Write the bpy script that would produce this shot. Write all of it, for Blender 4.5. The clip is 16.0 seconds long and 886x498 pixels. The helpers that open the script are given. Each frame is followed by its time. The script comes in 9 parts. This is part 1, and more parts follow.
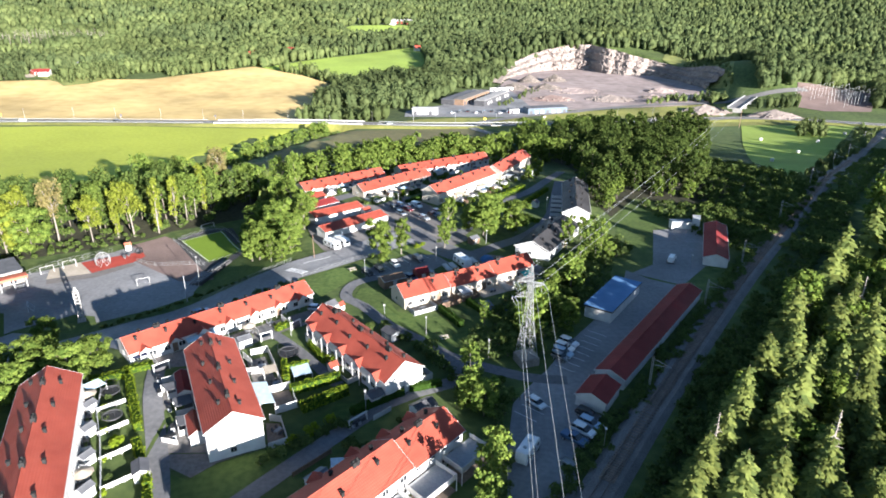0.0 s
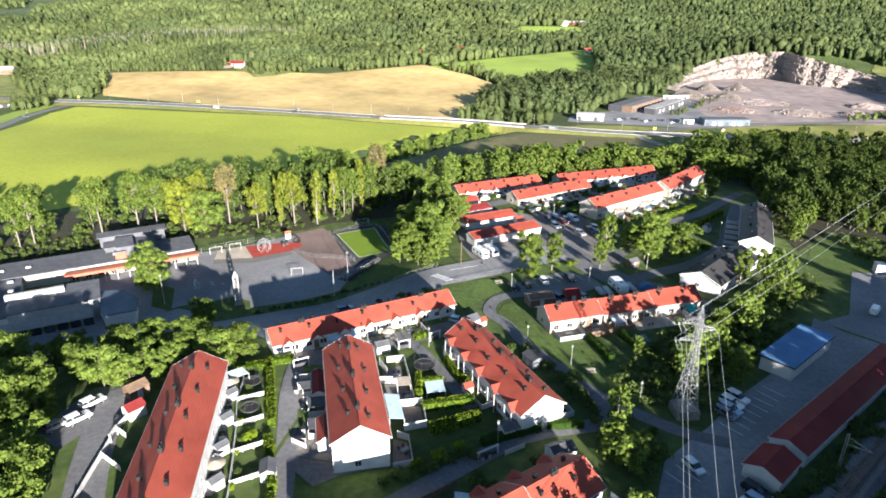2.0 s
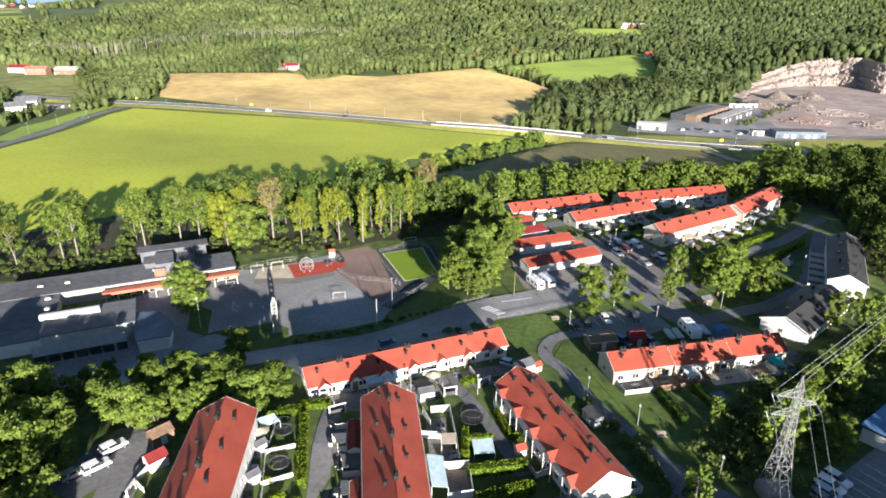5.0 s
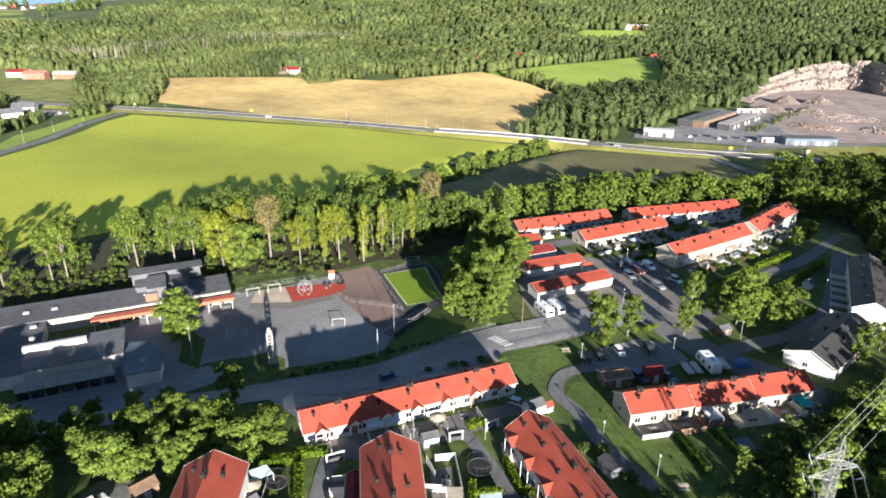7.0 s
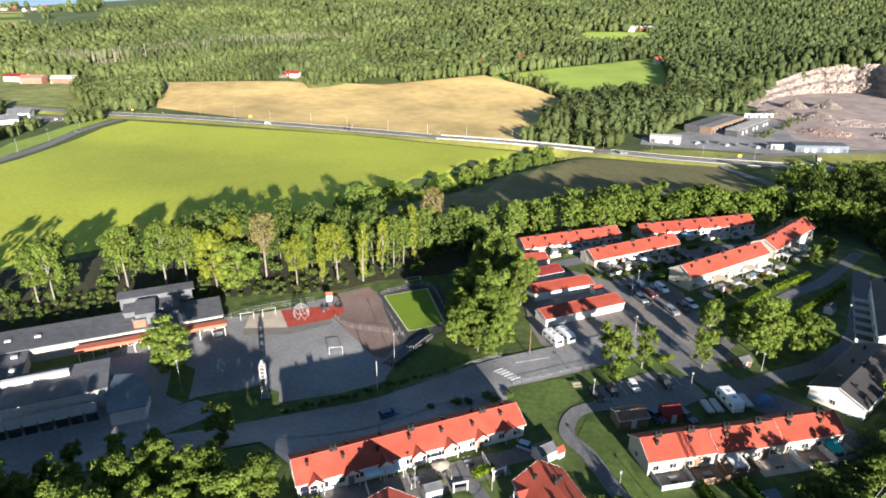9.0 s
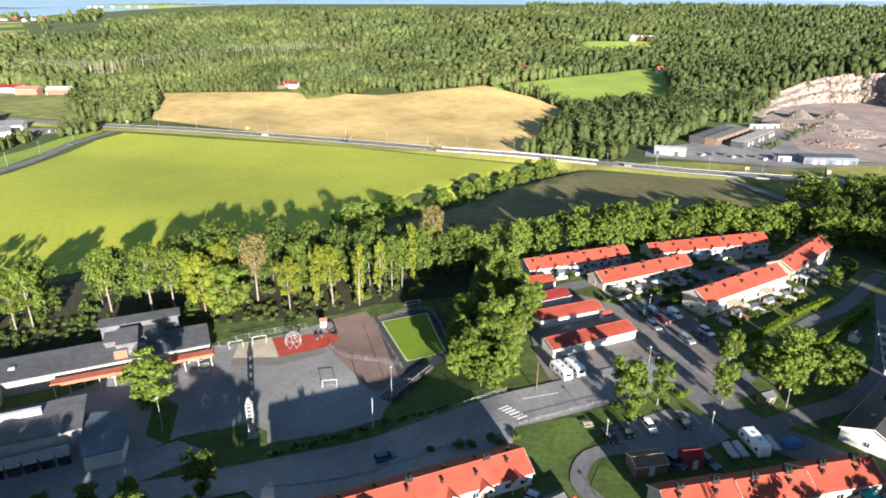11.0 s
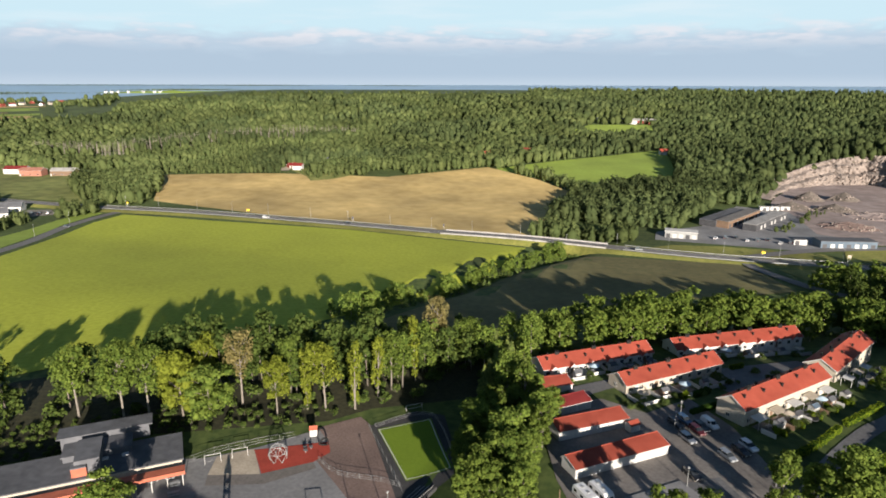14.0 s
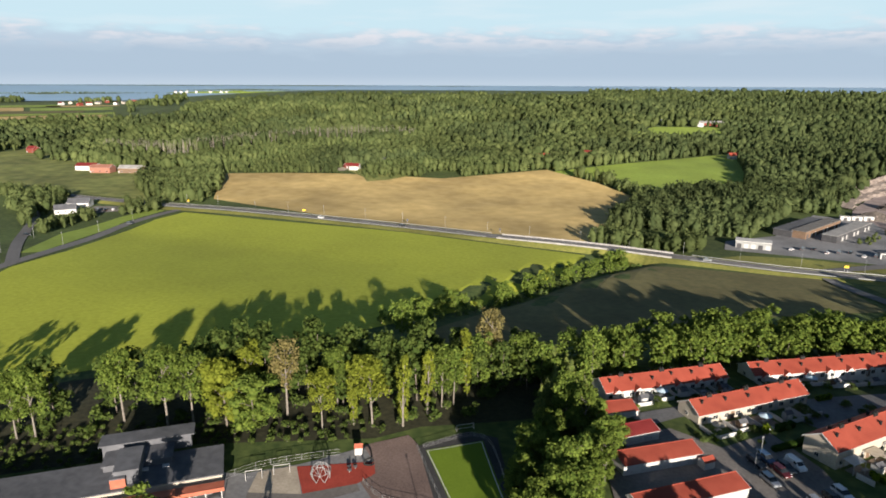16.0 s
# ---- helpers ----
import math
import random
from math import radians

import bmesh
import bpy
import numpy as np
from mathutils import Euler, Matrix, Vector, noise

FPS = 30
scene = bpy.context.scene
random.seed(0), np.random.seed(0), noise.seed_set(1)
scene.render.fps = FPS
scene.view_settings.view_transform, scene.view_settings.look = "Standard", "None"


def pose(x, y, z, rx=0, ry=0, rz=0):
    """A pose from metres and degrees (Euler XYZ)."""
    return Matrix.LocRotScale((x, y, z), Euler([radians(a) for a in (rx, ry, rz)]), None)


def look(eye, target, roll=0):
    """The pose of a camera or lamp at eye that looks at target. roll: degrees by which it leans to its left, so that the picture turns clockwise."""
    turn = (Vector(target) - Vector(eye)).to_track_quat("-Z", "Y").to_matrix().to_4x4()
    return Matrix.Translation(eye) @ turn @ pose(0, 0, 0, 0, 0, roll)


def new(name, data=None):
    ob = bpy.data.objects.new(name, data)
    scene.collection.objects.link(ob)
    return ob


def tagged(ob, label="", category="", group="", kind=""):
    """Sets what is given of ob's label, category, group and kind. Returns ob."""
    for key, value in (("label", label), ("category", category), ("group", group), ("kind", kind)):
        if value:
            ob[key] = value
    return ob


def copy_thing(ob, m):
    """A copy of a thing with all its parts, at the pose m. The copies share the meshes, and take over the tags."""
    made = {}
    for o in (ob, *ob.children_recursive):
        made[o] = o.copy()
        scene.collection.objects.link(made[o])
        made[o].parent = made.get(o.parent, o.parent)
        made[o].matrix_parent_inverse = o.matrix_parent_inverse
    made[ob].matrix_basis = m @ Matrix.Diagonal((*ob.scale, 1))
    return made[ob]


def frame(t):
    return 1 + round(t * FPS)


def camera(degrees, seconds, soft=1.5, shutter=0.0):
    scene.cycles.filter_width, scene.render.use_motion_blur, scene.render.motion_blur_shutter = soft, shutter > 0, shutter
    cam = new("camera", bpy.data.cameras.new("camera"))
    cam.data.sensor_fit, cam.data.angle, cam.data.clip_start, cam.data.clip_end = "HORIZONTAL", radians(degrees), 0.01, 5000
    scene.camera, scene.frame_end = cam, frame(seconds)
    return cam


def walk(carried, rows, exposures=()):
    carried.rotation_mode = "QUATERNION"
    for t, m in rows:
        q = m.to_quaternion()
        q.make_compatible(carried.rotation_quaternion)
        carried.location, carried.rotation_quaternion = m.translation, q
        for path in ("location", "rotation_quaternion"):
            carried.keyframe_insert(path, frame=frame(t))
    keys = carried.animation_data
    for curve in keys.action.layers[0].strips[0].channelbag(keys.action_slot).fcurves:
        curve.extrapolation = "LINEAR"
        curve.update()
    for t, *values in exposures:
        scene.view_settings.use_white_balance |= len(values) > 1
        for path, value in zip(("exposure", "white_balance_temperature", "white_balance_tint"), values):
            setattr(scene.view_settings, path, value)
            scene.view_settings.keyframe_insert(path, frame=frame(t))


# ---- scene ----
cam = camera(69.5, 16.0, 1.8)
METRES, EYE, TILT, LEAN, TURN = 86.0, 75.0, -22.2, -0.25, 0.0
ROWS = [
    (0.0, 0.0, 0.0, 0.0, -0.0, 0.0, 0.0),
    (0.5, -0.0024, 0.0273, 0.0116, 3.05, -0.02, -1.33),
    (1.0, -0.0056, 0.0551, 0.0217, 6.72, -0.15, -2.87),
    (1.5, -0.0109, 0.0825, 0.0313, 10.29, -0.35, -4.36),
    (2.0, -0.0173, 0.1091, 0.0406, 13.32, -0.6, -5.58),
    (2.5, -0.0251, 0.1357, 0.0491, 15.2, -0.8, -6.33),
    (3.0, -0.0349, 0.1619, 0.058, 16.78, -0.98, -6.96),
    (3.5, -0.0445, 0.1873, 0.0713, 17.49, -1.05, -7.23),
    (4.0, -0.0548, 0.2101, 0.0885, 17.59, -1.06, -7.25),
    (6.5, -0.11, 0.3206, 0.1819, 17.8, -1.11, -7.24),
    (7.0, -0.1212, 0.3428, 0.2007, 17.85, -1.13, -7.22),
    (7.5, -0.1324, 0.3658, 0.2198, 17.9, -1.14, -7.21),
    (8.0, -0.1436, 0.389, 0.239, 17.96, -1.15, -7.21),
    (8.5, -0.154, 0.4118, 0.2585, 18.01, -1.16, -7.21),
    (11.0, -0.2067, 0.5479, 0.3189, 18.06, -0.42, -7.1),
    (11.5, -0.217, 0.5771, 0.327, 18.05, 1.23, -7.1),
    (12.0, -0.2279, 0.6066, 0.3369, 18.05, 1.34, -7.09),
    (12.5, -0.2396, 0.636, 0.3485, 18.04, 2.46, -7.08),
    (13.0, -0.2509, 0.665, 0.358, 18.03, 4.68, -7.07),
    (13.5, -0.2623, 0.6934, 0.3679, 18.02, 6.17, -7.07),
    (14.0, -0.2753, 0.7211, 0.3779, 18.39, 6.52, -7.25),
    (14.5, -0.2878, 0.7484, 0.3881, 19.77, 6.36, -7.81),
    (15.0, -0.3003, 0.7763, 0.3982, 21.39, 6.16, -8.43),
    (15.5, -0.3117, 0.8039, 0.4084, 22.2, 6.04, -8.74),
    (16.0, -0.325, 0.831, 0.4188, 23.17, 5.9, -9.12),
]
EXPOSURES = [(0.0, 2.31, 5750, 10), (2.5, 2.08, 5950, 10), (6.0, 1.92, 6100, 10), (8.5, 1.90, 6150, 10), (11.0, 2.00, 6200, 10), (11.5, 1.74, 6300, 10), (12.5, 1.54, 6350, 10), (13.5, 1.17, 6400, 10), (16.0, 1.08, 6400, 10)]
walk(cam, [(t, pose(0, 0, EYE, TILT, LEAN, TURN) @ pose(METRES * x, METRES * y, METRES * z, 90 + pitch, roll, yaw)) for t, x, y, z, yaw, pitch, roll in ROWS], EXPOSURES)

# ---- sky and sun ----
SUN_EL, SUN_AZ = 13.0, 36.0            # degrees: height, and the way the shadows fall, left of +y
world = bpy.data.worlds.new("sky")
scene.world = world
world.use_nodes = True
wn, wl = world.node_tree.nodes, world.node_tree.links
sky = wn.new("ShaderNodeTexSky")
sky.sky_type = "NISHITA"
sky.sun_disc = False
sky.sun_elevation = radians(SUN_EL)
sky.sun_rotation = radians(180 - SUN_AZ)
sky.air_density, sky.dust_density, sky.ozone_density = 1.0, 0.2, 3.0
wtc = wn.new("ShaderNodeTexCoord")
wsep = wn.new("ShaderNodeSeparateXYZ")
wl.new(wtc.outputs["Generated"], wsep.inputs[0])


def sky_noise(stretch, shift, scale):
    mp = wn.new("ShaderNodeMapping")
    mp.inputs["Scale"].default_value, mp.inputs["Location"].default_value = stretch, shift
    wl.new(wtc.outputs["Generated"], mp.inputs[0])
    no = wn.new("ShaderNodeTexNoise")
    no.inputs["Scale"].default_value, no.inputs["Detail"].default_value = scale, 7.0
    wl.new(mp.outputs[0], no.inputs["Vector"])
    return no.outputs["Fac"]


def sky_range(value, a, b, c=0.0, d=1.0):
    mr = wn.new("ShaderNodeMapRange")
    mr.interpolation_type = "SMOOTHSTEP"
    for k, q in enumerate((a, b, c, d)):
        mr.inputs[k + 1].default_value = q
    wl.new(value, mr.inputs[0])
    return mr.outputs[0]


def sky_mix(factor, a, b):
    mx = wn.new("ShaderNodeMix")
    mx.data_type = "RGBA"
    for key, q in (("Factor", factor), ("A", a), ("B", b)):
        if isinstance(q, tuple):
            mx.inputs[key].default_value = q
        else:
            wl.new(q, mx.inputs[key])
    return mx.outputs["Result"]


def sky_add(a, b, k):
    md = wn.new("ShaderNodeMath")
    md.operation = "MULTIPLY_ADD"
    md.inputs[1].default_value = k
    wl.new(b, md.inputs[0])
    wl.new(a, md.inputs[2])
    return md.outputs[0]


# clear pale air low down, a grey-blue bank of cloud along the horizon with uneven lit tops, thin veils above
high = wsep.outputs["Z"]
puffs = sky_noise((6.0, 6.0, 26.0), (0.0, 0.0, 0.0), 2.6)
veils = sky_noise((1.6, 1.6, 14.0), (3.0, 1.0, 0.4), 3.2)
ragged = sky_add(high, puffs, -0.05)
air = sky_mix(sky_range(high, 0.10, 0.42), (8.3, 10.9, 12.0, 1), sky.outputs[0])
air = sky_mix(sky_range(sky_add(veils, high, -0.7), 0.40, 0.66, 0.0, 0.45), air, (10.7, 11.7, 12.2, 1))
tops = sky_mix(sky_range(puffs, 0.42, 0.62), (7.1, 8.6, 10.1, 1), (10.6, 10.7, 11.3, 1))
bank = sky_mix(sky_range(ragged, 0.012, 0.040), (6.2, 7.7, 9.3, 1), tops)
final = sky_mix(sky_range(ragged, 0.058, 0.036), air, bank)
final = sky_mix(sky_range(high, 0.016, -0.004, 0.0, 0.6), final, (8.1, 9.3, 10.6, 1))
wbg = wn["Background"]
wl.new(final, wbg.inputs[0])
wbg.inputs[1].default_value = 0.035

sun = new("sun", bpy.data.lights.new("sun", "SUN"))
sun.data.energy, sun.data.angle, sun.data.color = 5.0, radians(0.55), (1.0, 0.885, 0.755)
az = radians(SUN_AZ)
sun.matrix_world = look((0, 0, 200), (-math.sin(az) * math.cos(radians(SUN_EL)), math.cos(az) * math.cos(radians(SUN_EL)), 200 - math.sin(radians(SUN_EL))))

# ---- materials ----
def mat(name, a, b, scale=1.0, rough=0.85, metal=0.0, big=0.05, bigamt=0.25, bump=0.0, obj=False, rand=0.0, detail=6.0, spec=0.3):
    """Two colours mixed by a fine noise, and a slow drift of brightness over them."""
    m = bpy.data.materials.new(name)
    m.use_nodes = True
    n, l = m.node_tree.nodes, m.node_tree.links
    p = n["Principled BSDF"]
    p.inputs["Roughness"].default_value, p.inputs["Metallic"].default_value = rough, metal
    p.inputs["Specular IOR Level"].default_value = spec
    if obj:
        co = n.new("ShaderNodeTexCoord").outputs["Object"]
    else:
        co = n.new("ShaderNodeNewGeometry").outputs["Position"]
    f = n.new("ShaderNodeTexNoise")
    f.inputs["Scale"].default_value, f.inputs["Detail"].default_value = scale, detail
    l.new(co, f.inputs["Vector"])
    r = n.new("ShaderNodeMapRange")
    r.inputs[1].default_value, r.inputs[2].default_value = 0.3, 0.7
    l.new(f.outputs["Fac"], r.inputs[0])
    mx = n.new("ShaderNodeMix")
    mx.data_type = "RGBA"
    mx.inputs["A"].default_value, mx.inputs["B"].default_value = (*a, 1), (*b, 1)
    l.new(r.outputs[0], mx.inputs["Factor"])
    g = n.new("ShaderNodeTexNoise")
    g.inputs["Scale"].default_value, g.inputs["Detail"].default_value = big, 3.0
    l.new(co, g.inputs["Vector"])
    v = n.new("ShaderNodeMapRange")
    v.inputs[1].default_value, v.inputs[2].default_value = 0.3, 0.7
    v.inputs[3].default_value, v.inputs[4].default_value = 1 - bigamt, 1 + bigamt
    l.new(g.outputs["Fac"], v.inputs[0])
    h = n.new("ShaderNodeHueSaturation")
    l.new(mx.outputs["Result"], h.inputs["Color"])
    if rand:
        oi = n.new("ShaderNodeObjectInfo")
        k = n.new("ShaderNodeMapRange")
        k.inputs[3].default_value, k.inputs[4].default_value = 1 - rand, 1 + rand
        l.new(oi.outputs["Random"], k.inputs[0])
        mm = n.new("ShaderNodeMath")
        mm.operation = "MULTIPLY"
        l.new(v.outputs[0], mm.inputs[0])
        l.new(k.outputs[0], mm.inputs[1])
        l.new(mm.outputs[0], h.inputs["Value"])
    else:
        l.new(v.outputs[0], h.inputs["Value"])
    l.new(h.outputs[0], p.inputs["Base Color"])
    if bump:
        bu = n.new("ShaderNodeBump")
        bu.inputs["Strength"].default_value, bu.inputs["Distance"].default_value = 0.7, bump
        l.new(f.outputs["Fac"], bu.inputs["Height"])
        l.new(bu.outputs[0], p.inputs["Normal"])
    return m


def leaf_mat(name, a, b, rand=0.22, through_it=0.42, far=False):
    """Leaves: diffuse and translucent, a shade of their own for each clump and each tree."""
    m = bpy.data.materials.new(name)
    m.use_nodes = True
    n, l = m.node_tree.nodes, m.node_tree.links
    n.remove(n["Principled BSDF"])
    out = n["Material Output"]
    geo = n.new("ShaderNodeNewGeometry")
    mx = n.new("ShaderNodeMix")
    mx.data_type = "RGBA"
    mx.inputs["A"].default_value, mx.inputs["B"].default_value = (*a, 1), (*b, 1)
    h = n.new("ShaderNodeHueSaturation")
    l.new(mx.outputs["Result"], h.inputs["Color"])
    k = n.new("ShaderNodeMapRange")
    k.inputs[3].default_value, k.inputs[4].default_value = 1 - rand, 1 + rand
    if far:
        r = n.new("ShaderNodeMapRange")
        l.new(r.outputs[0], mx.inputs["Factor"])
        g = n.new("ShaderNodeTexNoise")
        g.inputs["Scale"].default_value, g.inputs["Detail"].default_value = 0.012, 2.0
        l.new(geo.outputs["Position"], g.inputs["Vector"])
        k.inputs[1].default_value, k.inputs[2].default_value = 0.25, 0.75
        l.new(g.outputs["Fac"], k.inputs[0])
    else:
        l.new(geo.outputs["Random Per Island"], mx.inputs["Factor"])
        oi = n.new("ShaderNodeObjectInfo")
        l.new(oi.outputs["Random"], k.inputs[0])
    l.new(k.outputs[0], h.inputs["Value"])
    d, t, s = n.new("ShaderNodeBsdfDiffuse"), n.new("ShaderNodeBsdfTranslucent"), n.new("ShaderNodeMixShader")
    l.new(h.outputs[0], d.inputs[0])
    l.new(h.outputs[0], t.inputs[0])
    s.inputs[0].default_value = through_it
    if far:
        fine = n.new("ShaderNodeTexNoise")
        fine.inputs["Scale"].default_value, fine.inputs["Detail"].default_value = 0.9, 4.0
        l.new(geo.outputs["Position"], fine.inputs["Vector"])
        bu = n.new("ShaderNodeBump")
        bu.inputs["Strength"].default_value, bu.inputs["Distance"].default_value = 0.8, 0.8
        l.new(fine.outputs["Fac"], bu.inputs["Height"])
        l.new(bu.outputs[0], d.inputs["Normal"])
        two = n.new("ShaderNodeMath")
        two.operation = "MULTIPLY_ADD"
        two.inputs[1].default_value = 0.55
        l.new(fine.outputs["Fac"], two.inputs[0])
        l.new(geo.outputs["Random Per Island"], two.inputs[2])
        l.new(two.outputs[0], r.inputs[0])
        r.inputs[1].default_value, r.inputs[2].default_value = 0.1, 1.35
    l.new(d.outputs[0], s.inputs[1])
    l.new(t.outputs[0], s.inputs[2])
    l.new(s.outputs[0], out.inputs[0])
    return m


def ribbed(name, a, b, period, rows=0.0, rough=0.5, depth=0.03, rand=0.1):
    """Sheet or tile roofing: ribs down the slope every period metres, rows across it, faded and dirty in patches."""
    m = mat(name, a, b, 0.35, rough, 0.0, 0.12, 0.16, 0.0, True, rand)
    n, l = m.node_tree.nodes, m.node_tree.links
    co = [x for x in n if x.type == "TEX_COORD"][0].outputs["Object"]
    sp = n.new("ShaderNodeSeparateXYZ")
    l.new(co, sp.inputs[0])
    hs = []
    for axis, per in (("X", period), ("Y", rows)):
        if not per:
            continue
        q = n.new("ShaderNodeMath")
        q.operation = "MULTIPLY"
        q.inputs[1].default_value = 2 * math.pi / per
        l.new(sp.outputs[axis], q.inputs[0])
        s = n.new("ShaderNodeMath")
        s.operation = "SINE"
        l.new(q.outputs[0], s.inputs[0])
        hs.append(s.outputs[0])
    top = hs[0]
    if len(hs) == 2:
        ad = n.new("ShaderNodeMath")
        l.new(hs[0], ad.inputs[0])
        l.new(hs[1], ad.inputs[1])
        top = ad.outputs[0]
    bu = n.new("ShaderNodeBump")
    bu.inputs["Strength"].default_value, bu.inputs["Distance"].default_value = 0.6, depth
    n["Principled BSDF"].inputs["Specular IOR Level"].default_value = 0.14
    l.new(top, bu.inputs["Height"])
    l.new(bu.outputs[0], n["Principled BSDF"].inputs["Normal"])
    return m


